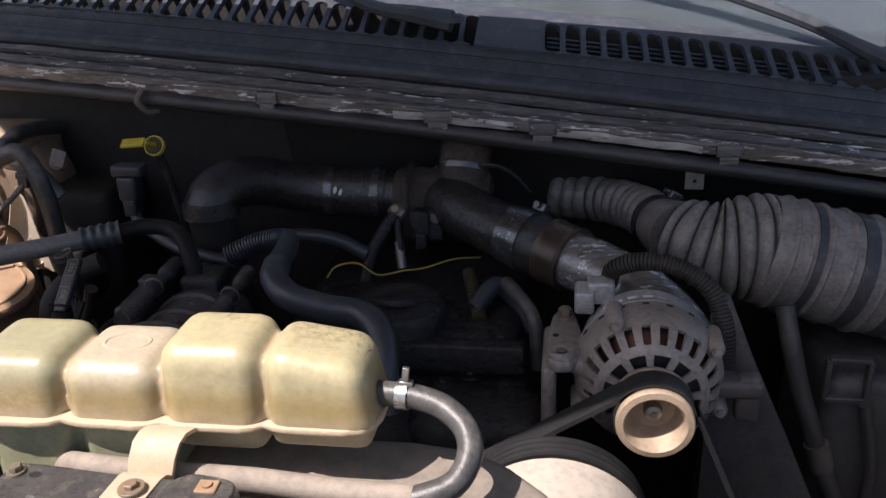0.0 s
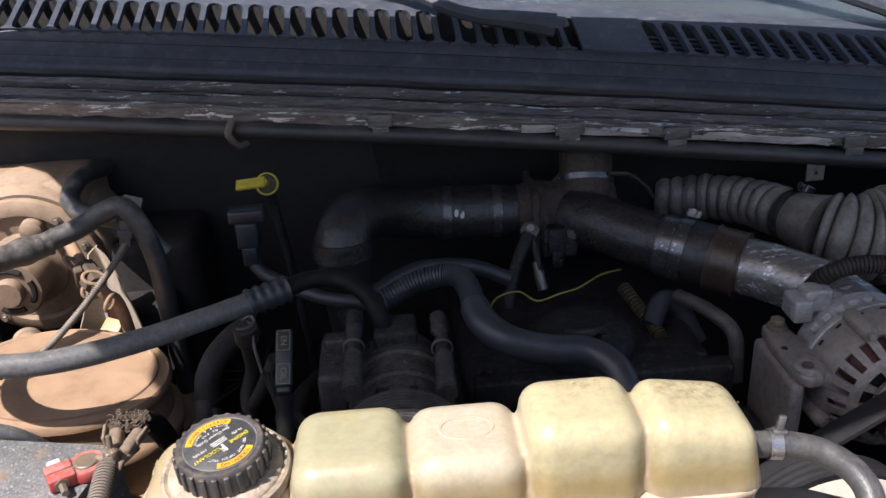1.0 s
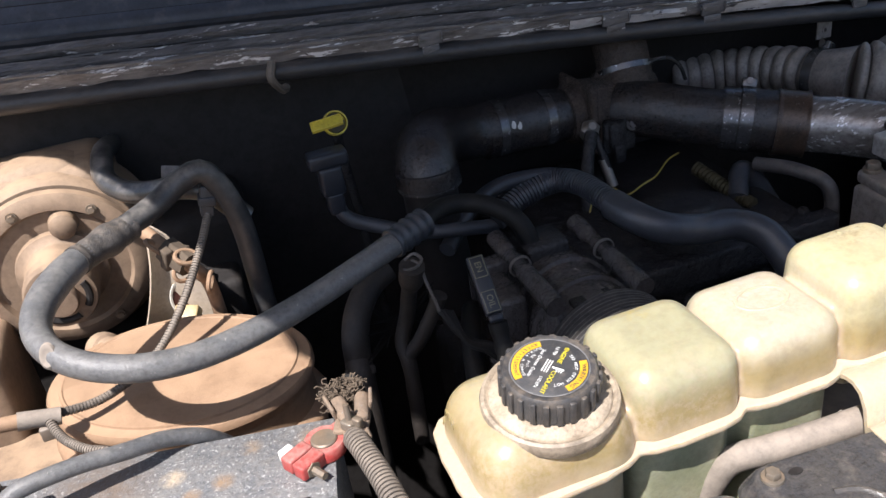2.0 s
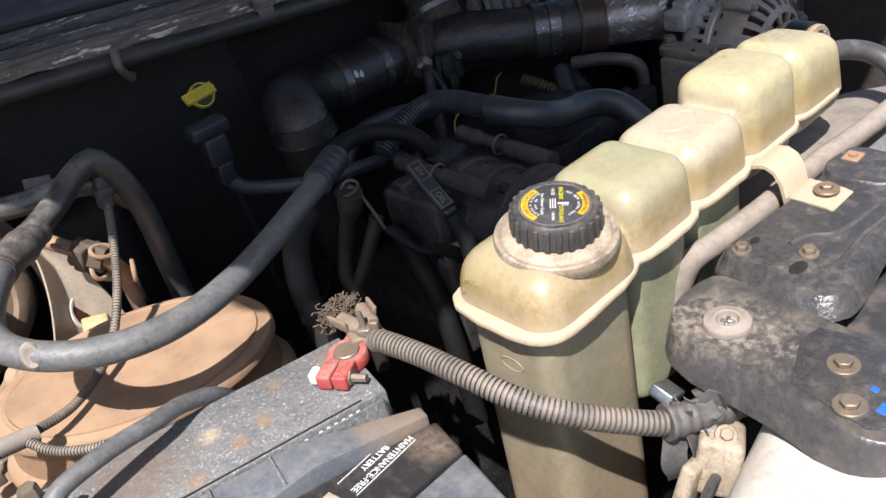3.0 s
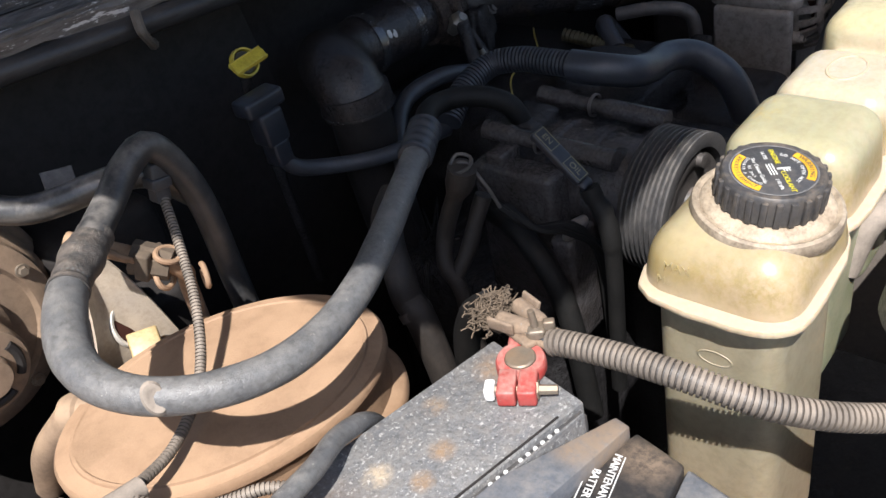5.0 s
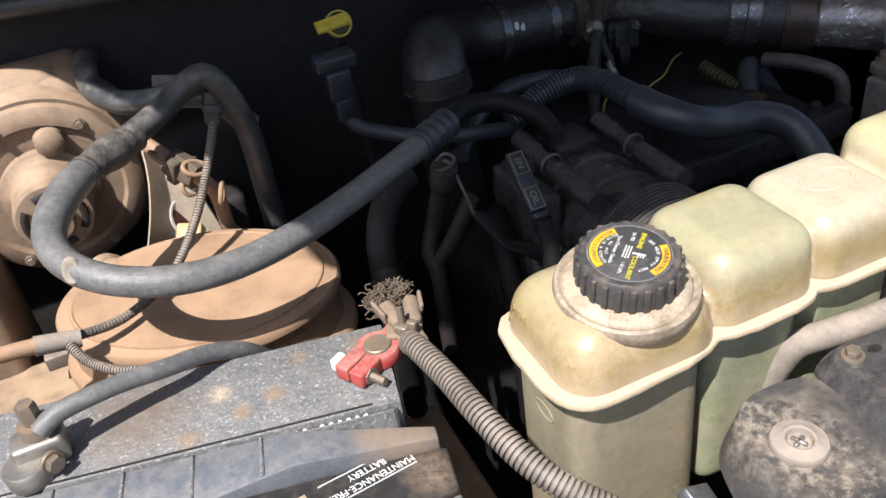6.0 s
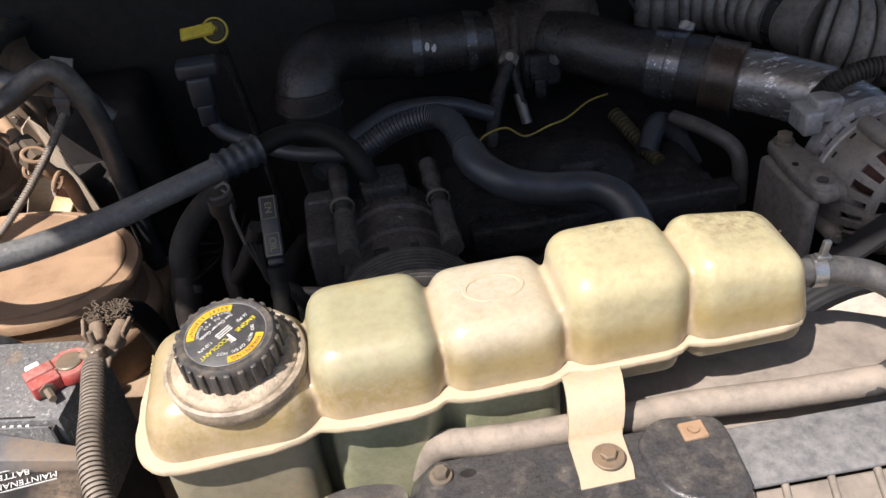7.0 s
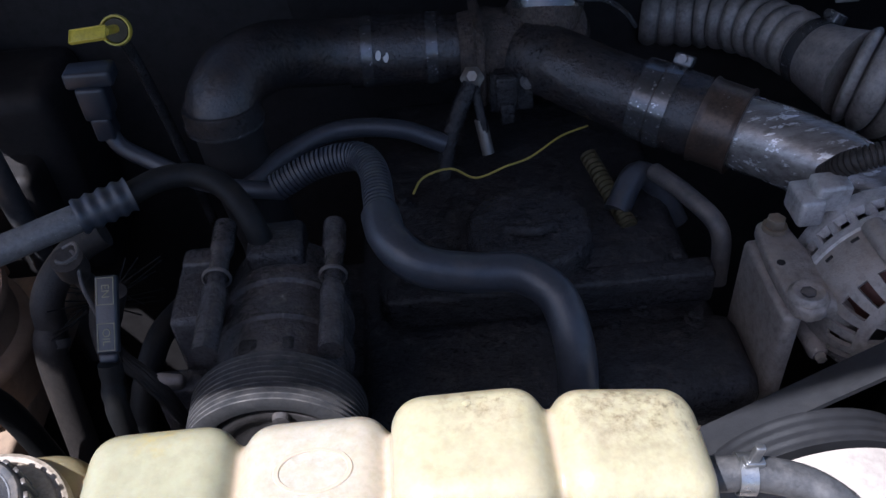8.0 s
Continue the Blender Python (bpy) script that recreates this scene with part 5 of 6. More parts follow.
part("socket", moved(lathe([(0, 0.004), (0.0150, 0.004), (0.0155, 0.0), (0, 0)], 28), pose(-0.322, 1.120, 1.186, 75, 0, 12)), M["copper"], conn, "red-brown socket")
part("gasket", moved(lathe([(0.0150, 0.0), (0.0155, 0.006), (0.0180, 0.007), (0.0190, 0.004), (0.0190, 0.0)], 28), pose(-0.322, 1.120, 1.186, 75, 0, 12) @ Matrix.Diagonal((0.9, 1.25, 1, 1))), M["cream"], conn, "pale gasket round the socket")
PLUG = pose(-0.323, 1.092, 1.176, 35, 5, -25)
part("plug", join(moved(rbox((-0.014, -0.012, -0.008), (0.014, 0.012, 0.008), 0.002), PLUG), moved(rbox((-0.010, -0.017, -0.005), (0.000, -0.010, 0.010), 0.0015), PLUG), moved(rbox((0.004, -0.020, -0.004), (0.012, -0.008, 0.006), 0.0015), PLUG)), M["tan_plastic"], conn, "yellowed plug body")
for k in range(3):
    part("plug_wire", tube([PLUG @ Vector((0.010 - 0.008 * k, -0.014, 0.0)), PLUG @ Vector((0.018 - 0.004 * k, -0.030, -0.004)), PLUG @ Vector((0.040, -0.044 - 0.003 * k, -0.012))], 0.0022, 8), M["tan_plastic"], conn)
stub = thing("drain_stub", "dusty round stub pipe beside the canister", "pipe", (-0.44, 1.09, 1.10))
SB = axis((-0.416, 1.053, 1.190), (-0.390, 1.012, 1.200))
part("pipe", tube([(-0.416, 1.053, 1.190), (-0.44, 1.085, 1.15), (-0.45, 1.11, 1.10)], 0.014, 14), M["booster"], stub)
part("collar", lathe([(0.010, 0.034), (0.012, 0.035), (0.014, 0.031), (0.0155, 0.018), (0.0185, 0.016), (0.0190, 0.004), (0.018, 0), (0, 0)], 28, SB), M["booster"], stub)
part("plug", lathe([(0, 0.0335), (0.0095, 0.0335), (0.0105, 0.031)], 24, SB), M["radtank"], stub, "dark grey plug in the end")
single("connector_cluster", join(*[moved(rbox((-0.012, -0.008, -0.008), (0.012, 0.008, 0.008), 0.002), pose(-0.485 + 0.018 * i, 1.02 + 0.008 * (i % 2), 1.13 + 0.006 * (i % 3), 20 * i, 15 * i, 40 * i)) for i in range(4)]), M["conduit"], "dusty small connectors beside the canister", "connector", kind="stuff")

# ---------- filler cap label and bottle marks ----------
LB = CAP_T @ Matrix.Translation((0, 0, 1.3362)) @ Matrix.Diagonal((0.98, 0.98, 1, 1)) @ pose(0, 0, 0, 0, 0, 221)
part("cap_label", lathe([(0, 0.0003), (0.0268, 0.0003), (0.0272, 0.0), (0, 0)], 56, LB), M["label_black"], capob, "black warning label")
part("cap_ring", lathe([(0.0266, 0.0004), (0.0272, 0.0006), (0.0276, 0.0004), (0.0274, 0.0)], 56, LB), M["radtank"], capob)


def band(a0, a1, r0, r1):
    bm = bmesh.new()
    n = 20
    inner = [bm.verts.new((r0 * math.cos(radians(a0 + (a1 - a0) * i / n)), r0 * math.sin(radians(a0 + (a1 - a0) * i / n)), 0)) for i in range(n + 1)]
    outer = [bm.verts.new((r1 * math.cos(radians(a0 + (a1 - a0) * i / n)), r1 * math.sin(radians(a0 + (a1 - a0) * i / n)), 0)) for i in range(n + 1)]
    for i in range(n):
        bm.faces.new((inner[i], outer[i], outer[i + 1], inner[i + 1]))
    bmesh.ops.recalc_face_normals(bm, faces=bm.faces)
    bmesh.ops.solidify(bm, geom=bm.faces[:], thickness=0.0002)
    return moved(bm, LB @ Matrix.Translation((0, 0, 0.0006)))


part("warning_band", band(52, 128, 0.0205, 0.0258), M["label_orange"], capob, "orange warning band")
part("warning_band", band(218, 322, 0.0205, 0.0258), M["label_orange"], capob)


def arc_text(text, r, mid, step, size, material, inward=False):
    for i, ch in enumerate(text):
        if ch == " ":
            continue
        k = i - (len(text) - 1) / 2
        a = mid + k * step if inward else mid - k * step
        turn = a + 90 if inward else a - 90
        lettering("letter", ch, size, material, capob, LB @ Matrix.Translation((r * math.cos(radians(a)), r * math.sin(radians(a)), 0.0008)) @ pose(0, 0, 0, 0, 0, turn), 0.0001)


arc_text("WARNING", 0.0232, 88, 8.6, 0.0044, M["label_black"])
arc_text("DO NOT OPEN HOT", 0.0178, 90, 8.0, 0.0032, M["label_white"])
arc_text("AVERTISSEMENT", 0.0232, 270, 7.2, 0.0038, M["label_black"], True)
arc_text("OUVRIR A CHAUD", 0.0186, 270, 7.4, 0.0028, M["label_white"], True)
arc_text("NE PAS", 0.0150, 270, 9.0, 0.0028, M["label_white"], True)
for word, x, y, size, mat in (("ENGINE", -0.0135, 0.0045, 0.0046, "label_yellow"), ("COOLANT", 0.0140, 0.0045, 0.0046, "label_yellow"), ("16 PSI", -0.0160, -0.0015, 0.0036, "label_white"),
                              ("110 kPa", 0.0160, -0.0015, 0.0036, "label_white"), ("See Owner Guide", 0.0, -0.0095, 0.0038, "label_white")):
    lettering("label_word", word, size, M[mat], capob, LB @ Matrix.Translation((x, y, 0.0008)), 0.0001)
icon = [rbox((-0.0008, 0.001, 0), (0.0008, 0.0095, 0.0002), 0)] + [rbox((0.0006, 0.0045 + 0.0017 * i, 0), (0.0032, 0.0053 + 0.0017 * i, 0.0002), 0) for i in range(3)] + \
       [rbox((-0.006, -0.0012 - 0.0018 * i, 0), (0.006, -0.0004 - 0.0018 * i, 0.0002), 0) for i in range(3)]
part("thermometer_sign", moved(join(*icon), LB @ Matrix.Translation((0, 0.001, 0.0008))), M["label_white"], capob, "white thermometer sign", smooth=False)

lettering("raised_letters", "MIN", 0.0085, M["tank"], bottle, pose(-0.1466, 0.658, 1.279, 80, 0, -90), 0.0006)
lettering("raised_letters", "MAX", 0.0085, M["tank"], bottle, pose(-0.1450, 0.652, 1.2900, 78, 0, -90), 0.0006)
lettering("raised_letters", "COLD FILL", 0.0060, M["tank"], bottle, pose(-0.1458, 0.614, 1.283, 80, 0, -90), 0.0005)
lettering("raised_letters", "RANGE", 0.0060, M["tank"], bottle, pose(-0.1468, 0.620, 1.2765, 80, 0, -90), 0.0005)
part("mould_mark", lathe([(0.0085, 0.0), (0.0090, 0.0005), (0.0098, 0.0005), (0.0103, 0.0)], 32, pose(-0.1447, 0.626, 1.222, 0, -90, 0) @ Matrix.Diagonal((0.62, 1.25, 1, 1))), M["tank_end"], bottle, "oval mould mark")
part("raised_ring", lathe([(0.0150, 0.0), (0.0160, 0.0018), (0.0180, 0.0018), (0.0192, 0.0)], 40, Matrix.Translation((0.100, 0.634, 1.3180)) @ Matrix.Diagonal((1.2, 0.8, 1, 1))), M["tank_dusty"], bottle)
random.seed(21)
for k in range(6):
    x, y = 0.285 + 0.034 * random.random(), 0.605 + 0.055 * random.random()
    part("grime_fleck", moved(rbox((-0.0007 - 0.0005 * k, -0.0006, -0.0004), (0.0012, 0.0006 + 0.0001 * k, 0.0004), 0.0003, 1), pose(x, y, 1.3300 - 0.012 * ((x - 0.231) / 0.096) ** 1.5 - 0.9 * max(0.0, x - 0.300) ** 1.35, random.uniform(-8, 8), 12, random.uniform(0, 180))), M["stain"], bottle, "dark grime fleck")
part("nub", lathe([(0.0028, 0), (0.0024, 0.0012), (0, 0.0016)], 14, Matrix.Translation((0.187, 0.655, 1.337))), M["tank"], bottle)

# strap, overflow hose and its clip
part("outlet", lathe([(0.009, 0), (0.009, 0.02), (0.0105, 0.022), (0.0105, 0.026), (0, 0.027)], 20, axis((0.320, 0.630, 1.281), (0.36, 0.627, 1.281))), M["tank"], bottle)
over = thing("overflow_hose", "dusty grey rubber overflow hose with a spring clip", "hose", (0.3, 0.6, 1.22))
part("tube", tube([(0.321, 0.631, 1.281), (0.335, 0.630, 1.281), (0.352, 0.628, 1.281), (0.378, 0.620, 1.277), (0.398, 0.604, 1.268), (0.403, 0.585, 1.256), (0.392, 0.566, 1.242), (0.362, 0.557, 1.233), (0.345, 0.5580, 1.231)], 0.0106, 18, 0.006), M["overflow"], over)
part("lower_run", tube([(0.362, 0.557, 1.233), (0.30, 0.563, 1.230), (0.23, 0.570, 1.230), (0.166, 0.570, 1.231), (0.10, 0.574, 1.230), (0.068, 0.580, 1.227), (0.045, 0.592, 1.215), (0.03, 0.60, 1.18)], 0.0108, 18, 0.005, wobble=0.04), M["run"], over, "dust-caked lower run of the hose")
part("spring_clip", join(ring_clamp((0.343, 0.629, 1.281), (0.36, 0.627, 1.281), 0.0112, 0.010, 0.0012, False), moved(rbox((-0.003, -0.003, 0.009), (0.003, 0.001, 0.028), 0.001), pose(0.343, 0.629, 1.281, 0, 8, 0)), moved(rbox((-0.005, -0.004, 0.010), (0.007, 0.003, 0.015), 0.001), pose(0.343, 0.629, 1.281, 0, 8, 0))), M["clamp"], over, "bright spring clip")
bm = bmesh.new()
prof = [(0.594, 1.2640), (0.582, 1.2700), (0.572, 1.2722), (0.562, 1.2690), (0.554, 1.2590), (0.550, 1.2470), (0.547, 1.2500), (0.541, 1.2508), (0.515, 1.2512), (0.506, 1.2505)]
rows = []
for i in range(7):
    f = i / 6
    rows.append([bm.verts.new((0.1355 - 0.0120 * (k / 9) + (0.042 - 0.007 * (k / 9)) * f, y, z)) for k, (y, z) in enumerate(prof)])
for a, b in zip(rows, rows[1:]):
    for k in range(len(prof) - 1):
        bm.faces.new((a[k], b[k], b[k + 1], a[k + 1]))
bmesh.ops.recalc_face_normals(bm, faces=bm.faces)
bmesh.ops.solidify(bm, geom=bm.faces[:], thickness=0.0035)
part("mounting_strap", bm, M["tank_dusty"], bottle, "chalky plastic strap bolted to the support", angle=60)
part("strap_bolt", join(bolt_head((0.1470, 0.5235, 1.2535), 0.0056, 0.006, 1.9)), M["zinc"], bottle)

# ---------- radiator support ----------
support = thing("radiator_support", "dusty black steel radiator support with bolts", "radiator support", (0.1, 0.5, 1.2), kind="structure")
def pressed(top, z, skirt, drop, name, material, label=""):
    """A pressed steel panel: a flat top that rolls over into a sloping skirt. skirt gives how far each corner flares out."""
    n = len(top)
    fine = []
    for i in range(n):
        a, b, c, d = (Vector(top[(i + k) % n]) for k in (-1, 0, 1, 2))
        for k in range(4):
            t = k / 4
            p = 0.5 * ((2 * b) + (c - a) * t + (2 * a - 5 * b + 4 * c - d) * t * t + (3 * b - a - 3 * c + d) * t ** 3)
            fine.append((p, skirt[i] * (1 - t) + skirt[(i + 1) % n] * t))
    m = len(fine)
    outs = []
    for i in range(m):
        w = fine[(i + 1) % m][0] - fine[i - 1][0]
        outs.append(Vector((w.y, -w.x)).normalized())
    area = sum(fine[i][0].x * fine[(i + 1) % m][0].y - fine[(i + 1) % m][0].x * fine[i][0].y for i in range(m))
    bm = bmesh.new()
    rings = []
    for go, fall in ((-0.10, 0.0), (0.0, 0.0), (0.10, 0.03), (0.22, 0.12), (0.34, 0.28), (0.75, 0.80), (0.85, 1.0)):
        rings.append([bm.verts.new((*(p + o * (1 if area > 0 else -1) * (flare * go if go > 0 else 0.02 * go)), z - drop * fall - 0.0006 * noise.noise((p.x * 60, p.y * 60, fall)))) for (p, flare), o in zip(fine, outs)])
    for a, b in zip(rings, rings[1:]):
        for i in range(m):
            j = (i + 1) % m
            bm.faces.new((a[i], a[j], b[j], b[i]))
    bm.faces.new(rings[0])
    bmesh.ops.recalc_face_normals(bm, faces=bm.faces)
    return part(name, bm, material, support, label, angle=50)


pressed([(-0.045, 0.546), (-0.056, 0.530), (-0.063, 0.506), (-0.067, 0.478), (-0.071, 0.445), (-0.080, 0.405), (-0.084, 0.380), (-0.068, 0.356), (-0.030, 0.350), (-0.004, 0.375), (0.004, 0.420), (0.008, 0.460), (0.014, 0.500), (0.016, 0.540), (0.002, 0.551), (-0.026, 0.553)],
        1.2385, [0.008, 0.016, 0.019, 0.018, 0.018, 0.018, 0.012, 0.006, 0.006, 0.01, 0.012, 0.004, 0.002, 0.004, 0.006, 0.006], 0.026, "side_arm", M["panel_dusty"], "dusty black bracket arm with a rolled edge")
part("arm_pad", prism([(-0.066, 0.440), (-0.024, 0.456), (-0.004, 0.452), (0.000, 0.425), (-0.012, 0.372), (-0.034, 0.358), (-0.064, 0.362), (-0.078, 0.384)], 1.2340, 1.2395, 0.0008), M["panel"], support)
part("paint_mark", rbox((-0.062, 0.381, 1.2392), (-0.052, 0.387, 1.2400), 0.0002, 1), M["blue_paint"], support, "bright blue paint dab")
part("paint_mark", rbox((-0.046, 0.393, 1.2392), (-0.041, 0.398, 1.2400), 0.0002, 1), M["blue_paint"], support)
pressed([(0.034, 0.545), (0.044, 0.550), (0.080, 0.548), (0.114, 0.545), (0.150, 0.542), (0.186, 0.541), (0.196, 0.530), (0.196, 0.490), (0.185, 0.466), (0.130, 0.462), (0.090, 0.460), (0.050, 0.455), (0.022, 0.458), (0.022, 0.490), (0.028, 0.520)],
        1.2495, [0.016, 0.006, 0.004, 0.004, 0.004, 0.004, 0.004, 0.004, 0.010, 0.012, 0.012, 0.014, 0.016, 0.018, 0.018], 0.016, "top_plate", M["panel"])
pressed([(0.186, 0.543), (0.204, 0.543), (0.221, 0.539), (0.227, 0.530), (0.226, 0.510), (0.221, 0.480), (0.200, 0.476), (0.178, 0.488), (0.172, 0.508), (0.172, 0.530)], 1.2545, [0.006, 0.004, 0.005, 0.006, 0.006, 0.008, 0.008, 0.010, 0.010, 0.008], 0.018, "raised_box", M["panel"])
part("nut_seat", join(rbox((0.198, 0.522, 1.2535), (0.215, 0.537, 1.2565), 0.001, 1), lathe([(0.0, 0.0), (0.0042, 0.0), (0.0040, 0.0022), (0.0, 0.0022)], 14, Matrix.Translation((0.2065, 0.5295, 1.256)))), M["drum"], support, "square dusty nut seat")
for at in ((0.0395, 0.5385, 1.2495), (0.0600, 0.4935, 1.2495)):
    part("bolt", bolt_head(at, 0.0054, 0.007, 1.45), M["zinc"], support)
for at in ((-0.033, 0.4210, 1.2395), (-0.066, 0.4010, 1.2395)):
    part("washer_bolt", bolt_head(at, 0.0062, 0.006, 1.75), M["zinc"], support)
for x, y, r in ((0.0570, 0.5370, 0.0040), (0.0400, 0.4915, 0.0072)):
    part("hole", lathe([(0, 0.0004), (r, 0.0004), (r + 0.0002, 0), (0, 0)], 20, Matrix.Translation((x, y, 1.2497)) @ Matrix.Diagonal((1.3, 0.8, 1, 1))), M["firewall"], support, "dark round hole")
for line in ([(0.066, 0.512), (0.082, 0.507), (0.094, 0.492), (0.112, 0.486), (0.150, 0.482)], [(0.046, 0.478), (0.060, 0.470), (0.100, 0.472), (0.150, 0.468)]):
    part("pressed_bead", tube([(x, y, 1.2480) for x, y in line], 0.0032, 8), M["panel_dusty"], support, "raised pressing with dust along it")
grom = thing("rubber_mount", "grey rubber radiator mount with a dished centre", "rubber mount", (-0.0345, 0.5060, 1.2385))
part("ring", lathe([(0, 0.003), (0.007, 0.003), (0.0085, 0.0062), (0.0100, 0.0068), (0.0115, 0.0058), (0.0170, 0.0046), (0.0180, 0.003), (0.0180, 0), (0, 0)], 40, Matrix.Translation((-0.0345, 0.5060, 1.2385))), M["run"], grom)
part("core", join(*[moved(rbox((-0.0055, -0.0016, 0.002), (0.0055, 0.0016, 0.0050), 0.001, 1), pose(-0.0345, 0.5060, 1.2385, 0, 0, a)) for a in (20, 110)]), M["steel"], grom)
single("front_crossmember", rbox((0.03, 0.31, 1.02), (0.60, 0.46, 1.215), 0.01), M["plastic"], "black front crossmember under the plate", "crossmember", kind="structure")
single("air_baffle", moved(rbox((0, -0.018, -0.004), (0.40, 0.028, 0.0), 0.003), pose(0.228, 0.508, 1.240, 6, 0, -2)), M["radtank"], "grey dusty plastic air baffle", "baffle", kind="structure")
ribs = thing("ribbed_cover", "dusty brown ribbed radiator cover", "cover", (0.4, 0.42, 1.2), kind="structure")
part("sheet", moved(rbox((-0.06, -0.10, -0.006), (0.40, 0.0, 0.0), 0.003), pose(0.232, 0.492, 1.232, 4, 0, -2)), M["shroud"], ribs)
for i in range(9):
    part("rib", moved(rbox((0, -0.10, 0), (0.005, 0.0, 0.005), 0.002), pose(0.22 + 0.031 * i, 0.493, 1.231, 4, 0, -16)), M["shroud"], ribs)
header = thing("white_header_panel", "sunlit white painted front header panel", "header panel", (-0.12, 0.38, 1.1))
part("panel", moved(rbox((-0.22, -0.16, -0.16), (0.11, 0.0, 0.0), 0.035, 6), pose(-0.095, 0.462, 1.203, -8, 0, 12)), M["cream"], header)
part("edge_line", tube([(-0.10, 0.475, 1.16), (-0.13, 0.462, 1.18), (-0.17, 0.45, 1.185)], 0.004, 8), M["plastic"], header)
part("latch_body", moved(rbox((-0.020, -0.016, -0.030), (0.020, 0.016, 0.016), 0.006, 3), pose(-0.092, 0.478, 1.176, 8, 14, 30)), M["collar"], header, "dusty pale latch bracket")
part("latch_ear", moved(rbox((-0.014, -0.006, -0.034), (0.014, 0.006, 0.010), 0.004, 3), pose(-0.118, 0.484, 1.170, 10, 20, 10)), M["collar"], header)
part("latch_leg", moved(rbox((-0.006, -0.006, -0.07), (0.006, 0.006, 0.0), 0.003, 2), pose(-0.110, 0.492, 1.150, 8, -10, 20)), M["tank_dusty"], header)
part("latch_bolt", bolt_head((-0.094, 0.472, 1.194), 0.005, 0.005, 1.6, (-0.3, -0.4, 0.85)), M["zinc"], header)

# ---------- fan shroud side ----------
single("fan_shroud", prism([(0.12, 0.545), (0.43, 0.552), (0.475, 0.585), (0.47, 0.61), (0.43, 0.648), (0.395, 0.668), (0.34, 0.676), (0.12, 0.672)], 1.00, 1.205, 0.014, 4), M["shroud"], "brown dusty fan shroud beside the bottle", "fan shroud", kind="structure")
FAN = pose(0.470, 0.655, 1.064, 90, 0, 0)
fan = thing("fan_pulley", "pale dusty fan hub with a black ring for its shaded back", "pulley", (0.470, 0.68, 0.97))
part("hub_cover", lathe([(0.0, 0.05), (0.070, 0.05), (0.086, 0.044), (0.094, 0.030), (0.096, 0.0), (0.096, -0.060), (0, -0.066)], 72, FAN), M["shroud_pale"], fan, "pale dusty hub cover")
# black ring added in place of the shade on the hub's back
part("shade_ring", lathe([(0.080, -0.067)] + [(0.0945 - (0.0006 if i % 4 > 1 else 0.0), -0.068 - 0.0022 * i) for i in range(15)] + [(0.080, -0.10), (0.0, -0.10)], 72, FAN), M["belt"], fan, "black ring for the hub's shaded back")

# ---------- alternator ----------
alt = thing("alternator", "grey cast alternator with slotted housing and belt pulley", "alternator", (0.563, 0.85, 1.10))
ALT = pose(0.565, 0.795, 1.183, 90, 0, 0)          # z runs to the front
def slotted(profile, seg, m, cut, thick=0.004):
    """A turned shell with openings: cut(row, turn 0..1) says which faces are left out."""
    bm = bmesh.new()
    rings = [[bm.verts.new((r * math.cos(2 * math.pi * i / seg), r * math.sin(2 * math.pi * i / seg), z)) for i in range(seg)] for r, z in profile]
    for k, (a, b) in enumerate(zip(rings, rings[1:])):
        for i in range(seg):
            if not cut(k, i):
                bm.faces.new((a[i], a[(i + 1) % seg], b[(i + 1) % seg], b[i]))
    bmesh.ops.delete(bm, geom=[v for v in bm.verts if not v.link_faces], context="VERTS")
    bmesh.ops.recalc_face_normals(bm, faces=bm.faces)
    bmesh.ops.solidify(bm, geom=bm.faces[:], thickness=thick)
    bmesh.ops.recalc_face_normals(bm, faces=bm.faces)
    return moved(bm, m)


SHELL = [(0.020, 0.010), (0.031, 0.009), (0.034, 0.004), (0.037, 0.003), (0.044, 0.002), (0.050, 0.001), (0.055, -0.001), (0.0575, -0.003), (0.0590, -0.0045), (0.064, -0.009), (0.069, -0.016), (0.0720, -0.022), (0.0735, -0.0255), (0.0765, -0.034), (0.0785, -0.042), (0.0790, -0.050), (0.0790, -0.062)]
part("front_shell", slotted(SHELL, 144, ALT, lambda k, i: (k in (8, 9, 10) and i % 6 in (1, 2, 3)) or (k in (3, 4) and i % 12 > 3)), M["alu_dusty"], alt, "domed cast shell with cooling slots")
part("stator_core", lathe([(0.02, -0.012), (0.046, -0.013), (0.056, -0.024), (0.066, -0.034), (0.068, -0.06)], 40, ALT), M["copper"], alt, "copper windings behind the slots")
# flat black disc stands for the shade inside the hub openings
part("fan_shadow", lathe([(0.02, -0.006), (0.052, -0.007), (0.052, -0.009), (0.02, -0.009)], 40, ALT), M["belt"], alt, "dark disc for the shade behind the hub")
for i in range(20):
    part("seam_notch", moved(rbox((0.0782, -0.0035, -0.0575), (0.0800, 0.0035, -0.0545), 0.0004, 1), ALT @ pose(0, 0, 0, 0, 0, 18 * i + 4)), M["firewall"], alt, "dark notch at the housing seam")
for a, r in ((118, 0.080), (35, 0.079), (-20, 0.078), (205, 0.080)):
    part("through_bolt_lug", join(lathe([(0, 0.012), (0.006, 0.012), (0.0085, 0.008), (0.009, -0.03), (0, -0.03)], 14, ALT @ Matrix.Translation((r * math.cos(radians(a)), r * math.sin(radians(a)), -0.030))), lathe([(0, 0.018), (0.0045, 0.017), (0.005, 0.010), (0, 0.010)], 6, ALT @ Matrix.Translation((r * math.cos(radians(a)), r * math.sin(radians(a)), -0.030)))), M["alu_dusty"], alt, "cast lug with a through bolt")
